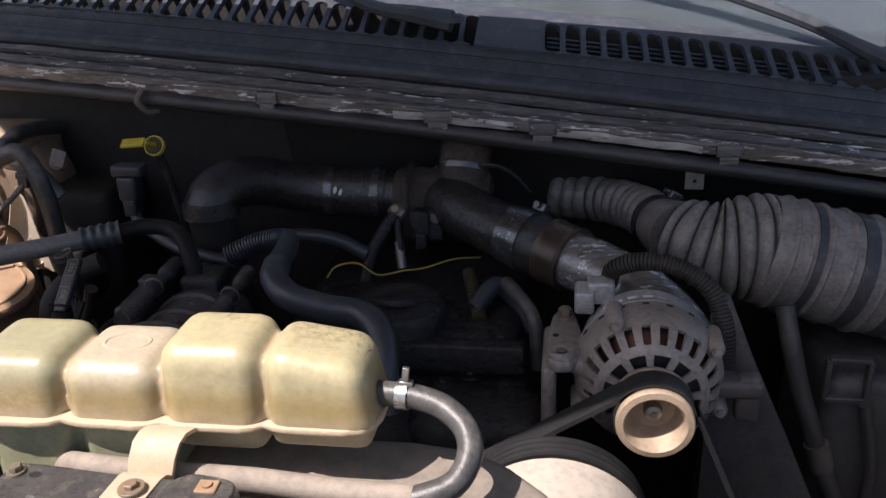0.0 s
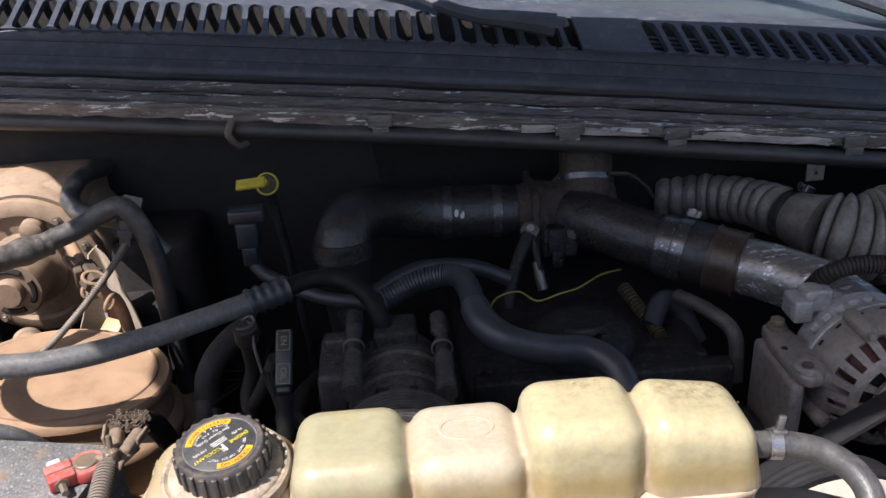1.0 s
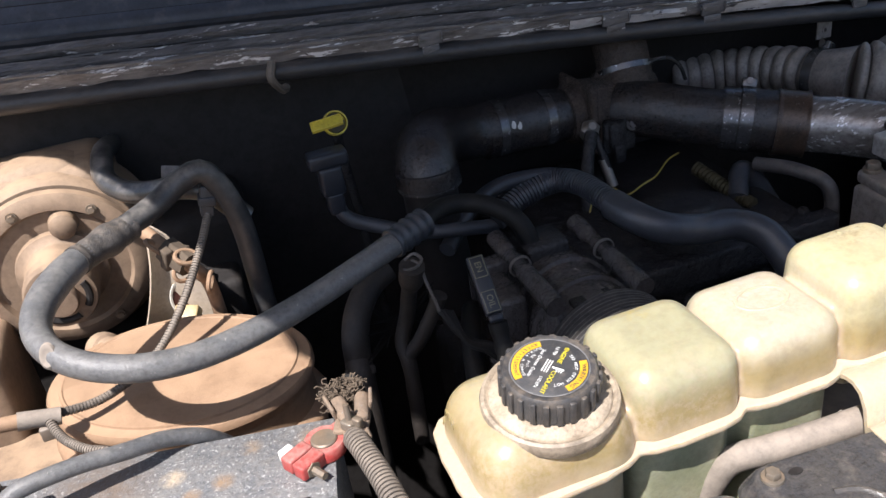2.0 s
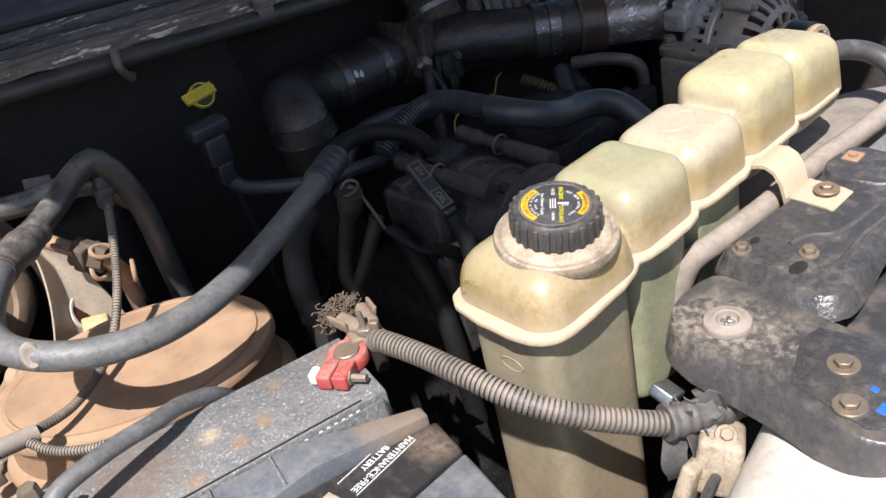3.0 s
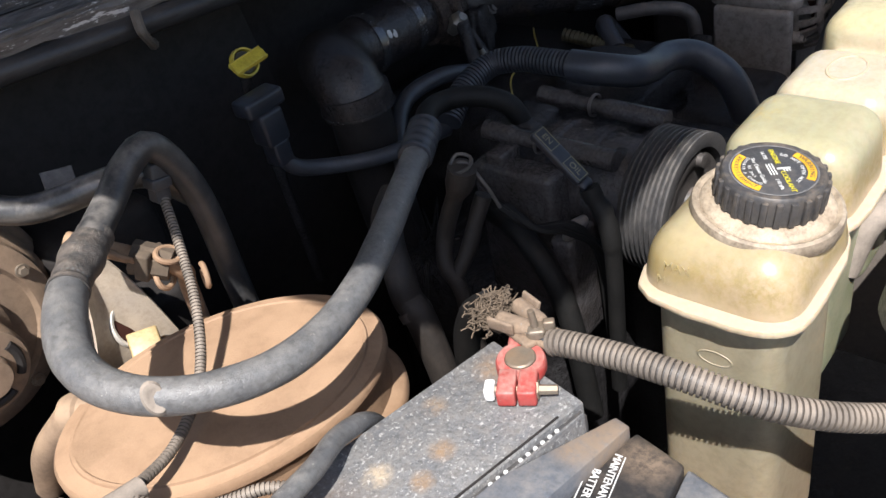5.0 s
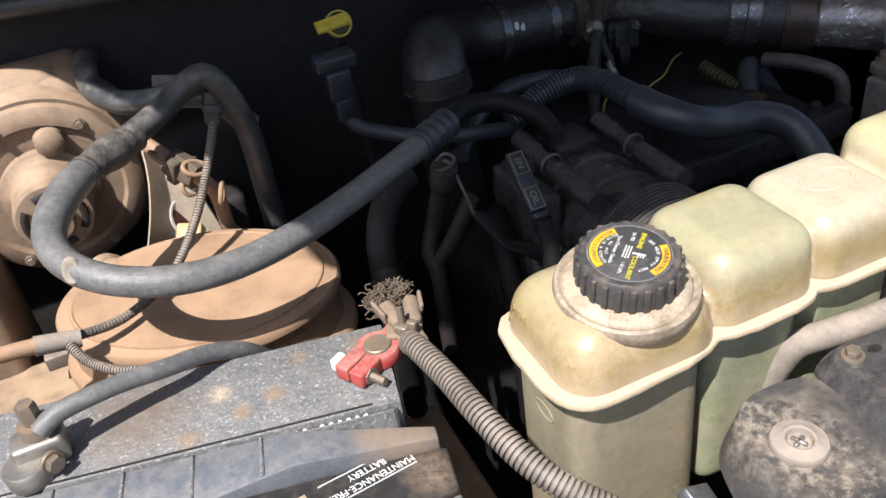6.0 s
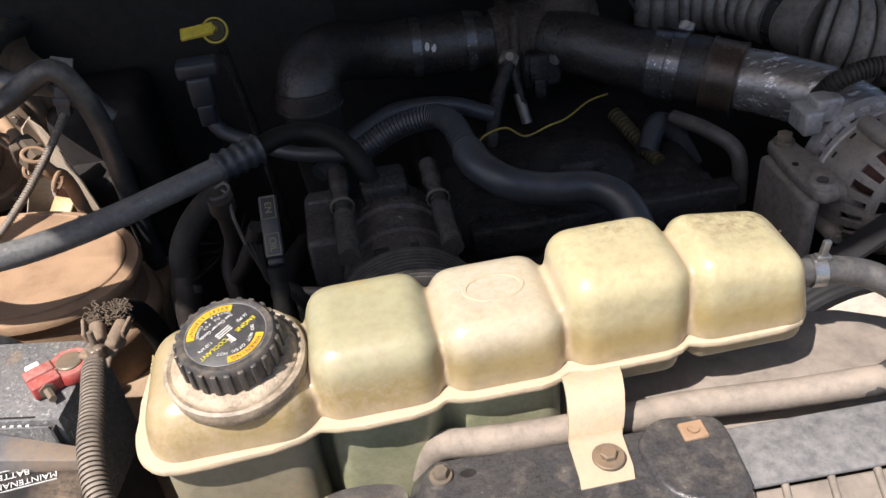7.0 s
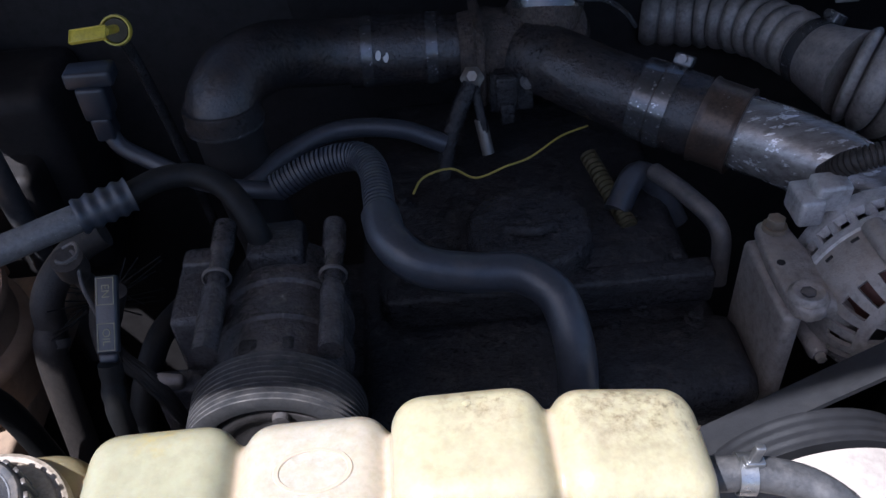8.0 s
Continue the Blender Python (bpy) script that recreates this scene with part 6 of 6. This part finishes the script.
part("rear_shell", lathe([(0.060, -0.060), (0.076, -0.062), (0.0785, -0.066), (0.077, -0.074), (0.060, -0.078)], 48, ALT), M["alu"], alt)
part("rear_cover", lathe([(0.064, -0.090), (0.070, -0.094), (0.070, -0.108), (0.060, -0.118), (0, -0.120)], 48, ALT), M["alu"], alt)
part("rotor", lathe([(0.058, -0.07), (0.058, -0.092)], 36, ALT), M["engine"], alt)
for i in range(26):
    a = 360 * i / 26
    part("rear_fin", moved(rbox((0.058, -0.0035, -0.096), (0.070, 0.0035, -0.070), 0.0015, 1), ALT @ pose(0, 0, 0, 0, 0, a)), M["alu"], alt)
part("shaft", lathe([(0, 0.035), (0.0035, 0.035), (0.0035, 0.0), (0.012, 0.0), (0.012, -0.01), (0, -0.01)], 20, ALT), M["steel"], alt)
pul = part("pulley", lathe([(0.006, 0.020), (0.014, 0.018), (0.022, 0.020), (0.0245, 0.026), (0.0290, 0.050), (0.0310, 0.052), (0.0370, 0.051), (0.0383, 0.049), (0.0383, 0.044), (0.036, 0.040), (0.036, 0.016), (0.040, 0.012), (0.040, 0.008), (0.010, 0.006)], 56, ALT), M["pulley_dust"], alt, "dusty dished belt pulley")
part("nut", lathe([(0.0, 0.032), (0.004, 0.032), (0.005, 0.031), (0.0080, 0.030), (0.0092, 0.027), (0.0092, 0.020), (0.008, 0.018)], 24, ALT), M["steel"], pul)
arm_plan = [(0.462, 0.916), (0.468, 0.921), (0.482, 0.920), (0.489, 0.914), (0.494, 0.880), (0.497, 0.845), (0.492, 0.822), (0.482, 0.808), (0.468, 0.806), (0.459, 0.815), (0.457, 0.840), (0.457, 0.872)]
part("bracket", prism(arm_plan, 1.198, 1.212, 0.004, 3), M["alu_dusty"], alt, "dusty cast bracket arm")
part("bracket_wall", rbox((0.452, 0.812, 1.00), (0.468, 0.912, 1.20), 0.006), M["alu_dusty"], alt)
part("bracket_web", tube([(0.480, 0.83, 1.203), (0.505, 0.825, 1.19), (0.53, 0.82, 1.15)], 0.012, 10), M["alu_dusty"], alt)
part("boss_ring", lathe([(0.006, 0.003), (0.009, 0.0055), (0.0125, 0.0055), (0.0150, 0.003), (0.0155, 0.0), (0.006, 0.0)], 28, Matrix.Translation((0.473, 0.8255, 1.212))), M["alu_dusty"], alt, "round bolt boss")
part("bolt", bolt_head((0.476, 0.908, 1.212), 0.0085, 0.012, 1.3), M["zinc"], alt)
part("bolt", bolt_head((0.473, 0.8255, 1.212), 0.0062, 0.005, 1.2), M["cast"], alt)
part("rivet_hole", lathe([(0, 0.0005), (0.0035, 0.0004), (0.0036, 0), (0, 0)], 14, Matrix.Translation((0.466, 0.865, 1.2122))), M["firewall"], alt)
part("ear", join(rbox((0.630, 0.815, 1.170), (0.682, 0.845, 1.190), 0.006), rbox((0.655, 0.818, 1.14), (0.680, 0.84, 1.195), 0.006)), M["cast"], alt, "mounting ear")
part("lug_block", join(rbox((0.486, 0.890, 1.225), (0.508, 0.925, 1.252), 0.004), rbox((0.500, 0.895, 1.235), (0.53, 0.92, 1.262), 0.004)), M["alu"], alt)
stay = thing("alternator_support", "dusty tapered alternator support casting", "bracket", (0.68, 0.88, 0.8))
part("plate", moved(prism([(0.634, 0.80), (0.634, 1.262), (0.652, 1.255), (0.684, 1.178), (0.732, 1.075), (0.80, 0.92), (0.82, 0.80)], -0.03, 0.0, 0.005), pose(0, 0.868, 0, 90, 0, 0)), M["cast"], stay, "tapered web")
part("foot", rbox((0.63, 0.86, 0.43), (0.80, 0.93, 0.82), 0.01), M["cast"], stay)
hang = thing("hanging_drain_hose", "dusty grey hose hanging beside the air duct", "hose", (0.79, 1.0, 0.9))
part("tube", tube([(0.745, 1.02, 1.18), (0.755, 1.0, 1.13), (0.772, 0.995, 1.07), (0.790, 0.99, 1.02), (0.806, 0.985, 0.97), (0.828, 0.98, 0.91), (0.835, 0.98, 0.80)], 0.012, 12), M["cast"], hang)
part("joint", tube([(0.797, 0.988, 1.0), (0.808, 0.985, 0.965)], 0.016, 12), M["conduit"], hang, "dusty joint sleeve")
boxy = thing("air_filter_housing", "dark grey air filter housing below the duct", "filter housing", (0.90, 0.98, 0.7))
part("body", rbox((0.80, 1.0, 0.60), (1.04, 1.20, 1.09), 0.02), M["cast"], boxy)
for lo, hi in (((0.800, 0.992, 1.115), (0.850, 1.004, 1.122)), ((0.797, 0.992, 1.065), (0.804, 1.004, 1.118)), ((0.846, 0.992, 1.04), (0.853, 1.004, 1.118)), ((0.800, 0.992, 1.058), (0.850, 1.004, 1.066))):
    part("frame_rib", rbox(lo, hi, 0.002), M["cast"], boxy)
part("strap", tube([(0.848, 0.99, 1.06), (0.862, 0.985, 1.0), (0.868, 0.985, 0.95), (0.862, 0.985, 0.85)], 0.008, 10), M["cast"], boxy, "pale strap")
single("alternator_cable", tube([(0.525, 0.935, 1.245), (0.530, 0.915, 1.272), (0.560, 0.905, 1.286), (0.600, 0.895, 1.283), (0.632, 0.880, 1.262), (0.645, 0.865, 1.225), (0.648, 0.86, 1.185)], ribbed(0.0098, 0.0008, 0.004), 14, 0.0013), M["brown_rubber"], "black ribbed cable over the alternator", "cable")
belt_pts = [(0.5445, 0.767, 1.2165), (0.530, 0.767, 1.2070), (0.480, 0.767, 1.1740), (0.410, 0.766, 1.1275), (0.330, 0.765, 1.075), (0.25, 0.764, 1.022)]
bm = bmesh.new()
rows = []
for p in spline(belt_pts, 0.02):
    rows.append([bm.verts.new(Vector(p) + Vector((0, dy, dz))) for dy, dz in ((-0.014, 0), (0.014, 0), (0.014, -0.006), (-0.014, -0.006))])
for a, b in zip(rows, rows[1:]):
    for k in range(4):
        bm.faces.new((a[k], a[(k + 1) % 4], b[(k + 1) % 4], b[k]))
bmesh.ops.recalc_face_normals(bm, faces=bm.faces)
belt = thing("drive_belt", "black ribbed rubber drive belt on the alternator pulley", "belt", (0.45, 0.765, 1.05))
part("upper_run", bm, M["belt"], belt)
part("wrap", lathe([(0.0375, 0.014), (0.0405, 0.014), (0.0405, 0.042), (0.0375, 0.042)], 48, ALT), M["belt"], belt)
bm = bmesh.new()
rows = []
for p in [(0.602, 0.767, 1.19), (0.62, 0.767, 1.15), (0.65, 0.767, 1.08), (0.68, 0.767, 1.0)]:
    rows.append([bm.verts.new(Vector(p) + Vector((dx, dy, 0))) for dx, dy in ((0, -0.014), (0, 0.014), (0.006, 0.014), (0.006, -0.014))])
for a, b in zip(rows, rows[1:]):
    for k in range(4):
        bm.faces.new((a[k], a[(k + 1) % 4], b[(k + 1) % 4], b[k]))
bmesh.ops.recalc_face_normals(bm, faces=bm.faces)
part("lower_run", bm, M["belt"], belt)

# ---------- small things round the engine ----------
dip = thing("transmission_dipstick", "yellow pull tag and round cap of a dipstick", "dipstick", (-0.10, 1.11, 1.33))
DA = axis((-0.104, 1.125, 1.349), (-0.102, 1.09, 1.366))
part("disc", lathe([(0, 0.004), (0.011, 0.004), (0.0118, 0.002), (0, 0)], 32, DA), M["loom_dirty"], dip, "dark cap centre")
part("rim", lathe([(0.0115, 0.0), (0.0125, 0.006), (0.0142, 0.006), (0.0148, 0.0)], 32, DA), M["yellow"], dip)
TG = axis((-0.1365, 1.0940, 1.3610), (-0.1000, 1.0900, 1.3652))
TG = TG @ pose(0, 0, 0, 0, 0, 35)
LONG = 0.036
part("tag", moved(rbox((-0.0066, -0.0014, 0.0), (0.0066, 0.0014, LONG), 0.0012), TG), M["yellow"], dip, "flat yellow plastic pull tag")
part("tag_rim", moved(join(rbox((-0.0068, -0.0024, 0.0), (-0.0054, 0.0024, LONG), 0.0006, 1), rbox((0.0054, -0.0024, 0.0), (0.0068, 0.0024, LONG), 0.0006, 1), rbox((-0.0068, -0.0024, 0.0), (0.0068, 0.0024, 0.0014), 0.0006, 1)), TG), M["yellow"], dip)
part("stem", tube([(-0.104, 1.126, 1.347), (-0.100, 1.140, 1.30), (-0.09, 1.15, 1.20), (-0.08, 1.16, 1.05)], 0.006, 10), M["engine"], dip)
part("neck", tube([(-0.104, 1.124, 1.351), (-0.1035, 1.108, 1.358), (-0.1030, 1.092, 1.3645)], 0.0042, 10), M["yellow"], dip, "short yellow neck")
plug = thing("sensor_plug", "dark blue-black sensor plug with its cable", "plug", (-0.128, 1.08, 1.28))
part("shell", join(rbox((-0.150, 1.072, 1.318), (-0.105, 1.098, 1.335), 0.004), rbox((-0.142, 1.068, 1.285), (-0.115, 1.094, 1.32), 0.004), rbox((-0.138, 1.068, 1.262), (-0.119, 1.09, 1.288), 0.003)), M["blue"], plug)
part("cable", tube([(-0.128, 1.078, 1.27), (-0.118, 1.072, 1.252), (-0.085, 1.058, 1.238), (-0.045, 1.035, 1.230), (-0.005, 1.02, 1.228), (0.04, 1.015, 1.222)], 0.0085, 12), M["rubber_dark"], plug)
oil = thing("oil_dipstick", "black oil dipstick handle with pale lettering", "dipstick", (-0.058, 0.80, 1.25))
OT = axis((-0.0585, 0.780, 1.276), (-0.0575, 0.822, 1.313))
part("handle", moved(join(rbox((-0.0078, -0.0035, -0.003), (0.0078, 0.0035, 0.0525), 0.002), rbox((-0.0068, -0.003, -0.010), (0.0068, 0.003, -0.002), 0.003)), OT), M["blue"], oil)
part("stem", tube([(-0.0585, 0.773, 1.269), (-0.06, 0.755, 1.22), (-0.06, 0.76, 1.05)], lambda s, w: 0.0085 if (s * 60) % 1 < 0.7 and s < 0.06 else 0.0075, 12, 0.005), M["cable_black"], oil)
UPN = (OT.to_3x3() @ Vector((0, 1, 0)))
sgn = 1 if UPN.z > 0 else -1
for word, at in (("EN", 0.0410), ("OIL", 0.0085)):
    face = OT @ Matrix.Translation((0, 0.0037 * sgn, at)) @ pose(0, 0, 0, -90 * sgn, 0, 0) @ pose(0, 0, 0, 0, 0, 90)
    lettering("word", word, 0.0080, M["ink"], oil, face, 0.0002)
    part("frame_line", moved(join(rbox((-0.0095, -0.0062, 0), (0.0095, -0.0056, 0.0003), 0), rbox((-0.0095, 0.0056, 0), (0.0095, 0.0062, 0.0003), 0), rbox((-0.0098, -0.0062, 0), (-0.0092, 0.0062, 0.0003), 0), rbox((0.0092, -0.0062, 0), (0.0098, 0.0062, 0.0003), 0)), face), M["ink"], oil, smooth=False)
loop = thing("spring_band_loop", "bent wire loop on a rubber pipe end", "wire loop", (-0.104, 0.865, 1.25))
part("wire", tube([(-0.108, 0.872, 1.296), (-0.098, 0.872, 1.300), (-0.094, 0.862, 1.298), (-0.102, 0.856, 1.295), (-0.112, 0.862, 1.292), (-0.110, 0.874, 1.290), (-0.098, 0.866, 1.294), (-0.095, 0.850, 1.275), (-0.090, 0.842, 1.250)], 0.0016, 6, 0.003), M["cast"], loop)
part("pipe_end", tube([(-0.104, 0.863, 1.293), (-0.105, 0.868, 1.278), (-0.107, 0.878, 1.258), (-0.110, 0.893, 1.222), (-0.120, 0.892, 1.193), (-0.119, 0.880, 1.166), (-0.122, 0.87, 1.08)], lambda s, w: 0.0125 - 0.0045 * min(1, max(0, s - 0.018) / 0.015), 14, 0.004, wobble=0.10), M["brown_rubber"], loop)
part("branch", tube([(-0.120, 0.885, 1.178), (-0.104, 0.878, 1.200), (-0.088, 0.872, 1.232), (-0.080, 0.868, 1.25)], 0.0075, 12, wobble=0.1), M["brown_rubber"], loop, "side branch of the pipe")
bent = thing("lower_coolant_hose", "dark bent rubber hose below the dipstick", "hose", (-0.14, 0.85, 1.0))
part("tube", tube([(-0.110, 0.948, 1.248), (-0.132, 0.940, 1.240), (-0.152, 0.922, 1.226), (-0.163, 0.906, 1.208), (-0.166, 0.900, 1.185), (-0.169, 0.884, 1.163), (-0.172, 0.86, 1.05)], 0.0140, 16), M["brown_rubber"], bent)
part("clamp", ring_clamp((-0.1675, 0.892, 1.174), (-0.169, 0.884, 1.163), 0.0143, 0.008, screw=False), M["cast"], bent, "dark hose clamp")
tab = thing("firewall_tab", "pale bent sheet tab on the dark case", "tab", (-0.295, 1.19, 1.30))
part("plate", moved(rbox((-0.014, -0.001, -0.012), (0.014, 0.001, 0.014), 0.0008, 1), pose(-0.295, 1.178, 1.312, -25, 10, -15)), M["radtank"], tab)
part("foot", moved(rbox((-0.010, -0.001, -0.016), (0.010, 0.012, -0.012), 0.0008, 1), pose(-0.295, 1.178, 1.312, -25, 10, -15)), M["cast"], tab)
single("crossing_hose", tube([(-0.04, 0.90, 1.20), (-0.06, 0.85, 1.20), (-0.075, 0.80, 1.15), (-0.08, 0.78, 1.02)], 0.011, 12), M["cable_black"], "dusty dark pipe beside the compressor", "pipe")
hold = thing("compressor_bracket", "dark cast compressor bracket", "bracket", (-0.02, 0.87, 1.08))
part("plate", rbox((-0.035, 0.83, 1.08), (-0.005, 0.92, 1.245), 0.006), M["compressor"], hold)
part("front_rib", rbox((-0.055, 0.80, 1.08), (-0.012, 0.825, 1.20), 0.006), M["compressor"], hold)
part("top_lug", rbox((-0.03, 0.885, 1.240), (0.0, 0.905, 1.255), 0.003), M["compressor"], hold)
part("pale_tab", moved(rbox((-0.012, -0.006, -0.012), (0.012, 0.004, 0.012), 0.005, 3), pose(-0.039, 0.806, 1.206, 25, 15, 0)), M["alu_dusty"], hold, "pale scraped tab")
single("wire_bundle", join(*[tube([(-0.09 + 0.004 * i, 0.845, 1.25 - 0.002 * i), (-0.075, 0.825 - 0.003 * i, 1.225), (-0.045 - 0.004 * i, 0.80, 1.215), (-0.03, 0.79 - 0.002 * i, 1.17), (-0.03, 0.785, 1.05)], 0.003, 6) for i in range(4)]), M["cable_black"], "loose dark wires beside the dipstick", "wires", kind="stuff")
random.seed(7)
single("frayed_rope", join(*[tube([Vector((-0.115, 0.915, 1.20)) + Vector((random.uniform(-.012, .012), random.uniform(-.01, .01), random.uniform(-.006, .006))), Vector((-0.115, 0.915, 1.20)) + Vector((random.uniform(-.05, .05), random.uniform(-.035, .035), random.uniform(-.02, .03)))], 0.0007, 4, 0.03) for i in range(40)]), M["cable_black"], "tuft of frayed fibres under the hose", "fibres", kind="stuff")

sens = thing("pressure_sensor", "brass-nutted sensor with two leads on the pipe", "sensor", (0.233, 1.15, 1.2))
part("body", lathe([(0, 0.034), (0.006, 0.034), (0.008, 0.030), (0.013, 0.026), (0.013, 0.016), (0.009, 0.014), (0.009, 0)], 6, axis((0.236, 1.165, 1.232), (0.230, 1.10, 1.290))), M["steel"], sens)
part("lead", tube([(0.232, 1.140, 1.245), (0.218, 1.125, 1.225), (0.204, 1.105, 1.200), (0.195, 1.09, 1.16)], 0.009, 12), M["engine"], sens)
part("lead", tube([(0.235, 1.140, 1.242), (0.240, 1.125, 1.215), (0.245, 1.112, 1.178)], 0.0055, 12), M["engine"], sens)
part("sleeve", tube([(0.2395, 1.125, 1.210), (0.2455, 1.110, 1.175)], 0.0068, 12), M["steel"], sens, "printed silver sleeve")
part("connector", join(rbox((0.258, 1.135, 1.215), (0.282, 1.16, 1.25), 0.003), rbox((0.262, 1.13, 1.195), (0.278, 1.15, 1.22), 0.003)), M["engine"], sens)
single("yellow_wire", tube([(0.162, 1.020, 1.200), (0.173, 1.028, 1.213), (0.201, 1.035, 1.2155), (0.226, 1.042, 1.196), (0.258, 1.055, 1.197), (0.285, 1.069, 1.1955), (0.322, 1.10, 1.196), (0.356, 1.126, 1.188)], 0.0011, 8), M["yellow_wire"], "thin yellow wire strung over the engine", "wire")
single("white_fleck_sticker", join(*[lathe([(0, 0.0006), (0.0042, 0.0004), (0.0045, 0), (0, 0)], 12, axis((x, y, z), (x - 0.02, y - 0.08, z + 0.05)) @ Matrix.Diagonal((0.7, 1.25, 1, 1))) for x, y, z in ((0.1375, 1.1755, 1.2685), (0.1455, 1.1750, 1.2660))]), M["white"], "white paint flecks on the black pipe", "paint fleck")
single("black_cable", tube([(-0.02, 1.03, 1.20), (0.03, 1.08, 1.215), (0.085, 1.11, 1.222), (0.15, 1.11, 1.218), (0.20, 1.10, 1.20)], 0.010, 12), M["rubber_dark"], "black cable under the intake pipe", "cable")
part("worm_clamp", ring_clamp((0.325, 1.214, 1.290), (0.327, 1.228, 1.315), 0.0388, 0.008, screw=False), M["clamp_dark"], turbo, "worm-drive clamp")
part("outlet_neck", tube([(0.318, 1.200, 1.255), (0.324, 1.212, 1.288), (0.328, 1.232, 1.320), (0.33, 1.262, 1.350)], 0.0375, 28), M["turbo"], turbo)
part("clamp_tail", tube([(0.350, 1.186, 1.306), (0.380, 1.188, 1.302), (0.405, 1.198, 1.282), (0.422, 1.210, 1.256)], 0.0030, 6), M["clamp_dark"], turbo, "loose clamp band end")
for i, (x, y) in enumerate(((0.15, 0.93), (0.40, 0.93), (0.40, 1.05), (0.15, 1.05), (0.335, 0.885), (0.365, 0.905), (0.41, 0.885))):
    part("cover_bolt", bolt_head((x, y, 1.165 if i < 4 else 1.128), 0.007, 0.010, 1.5), M["engine"], engine)
part("ledge", rbox((0.13, 0.90, 1.135), (0.43, 0.925, 1.172), 0.004), M["engine"], engine)
part("cap_ridge", tube([(0.245, 0.955, 1.199), (0.268, 0.945, 1.203), (0.29, 0.955, 1.199)], 0.006, 10), M["engine"], engine)
part("side_casting", rbox((0.30, 0.80, 0.7), (0.45, 0.90, 1.13), 0.02), M["engine"], engine)
single("corrugated_loom", tube([(0.345, 1.07, 1.19), (0.352, 1.045, 1.183), (0.362, 1.01, 1.172), (0.37, 0.98, 1.165)], ribbed(0.008, 0.001, 0.006), 12, 0.0016), M["loom_dirty"], "dirty yellow corrugated loom piece", "loom")
single("fuel_line", tube([(0.40, 1.02, 1.20), (0.42, 0.97, 1.205), (0.44, 0.935, 1.19), (0.445, 0.93, 1.13)], 0.009, 12), M["cast"], "dark bent fuel line near the alternator", "pipe")
single("rear_hose", tube([(0.36, 1.00, 1.17), (0.385, 1.03, 1.19), (0.41, 1.035, 1.17), (0.43, 1.02, 1.13)], 0.013, 12), M["rubber_dark"], "dark hose below the charge pipe", "hose")

# wipers
def wiper(name, pts, label):
    w = thing(name, label, "wiper", pts[0], group="windshield wipers")
    part("arm", tube(pts, lambda s, k: 0.017 - 0.007 * min(1, s / 0.12), 8, 0.02), M["cowl"], w)
    part("pivot", lathe([(0, 0.012), (0.016, 0.010), (0.020, 0.0), (0, 0)], 20, Matrix.Translation(pts[0])), M["cowl"], w)
    return w


wiper("wiper_arm", [(0.300, 1.315, 1.487), (0.24, 1.325, 1.497), (0.17, 1.345, 1.508), (0.05, 1.41, 1.55), (-0.2, 1.50, 1.60)], "black windshield wiper arm on the cowl")
wiper("wiper_arm", [(0.98, 1.36, 1.39), (0.90, 1.375, 1.43), (0.80, 1.40, 1.475), (0.62, 1.46, 1.53), (0.3, 1.54, 1.60)], "black wiper arm lying across the windshield")
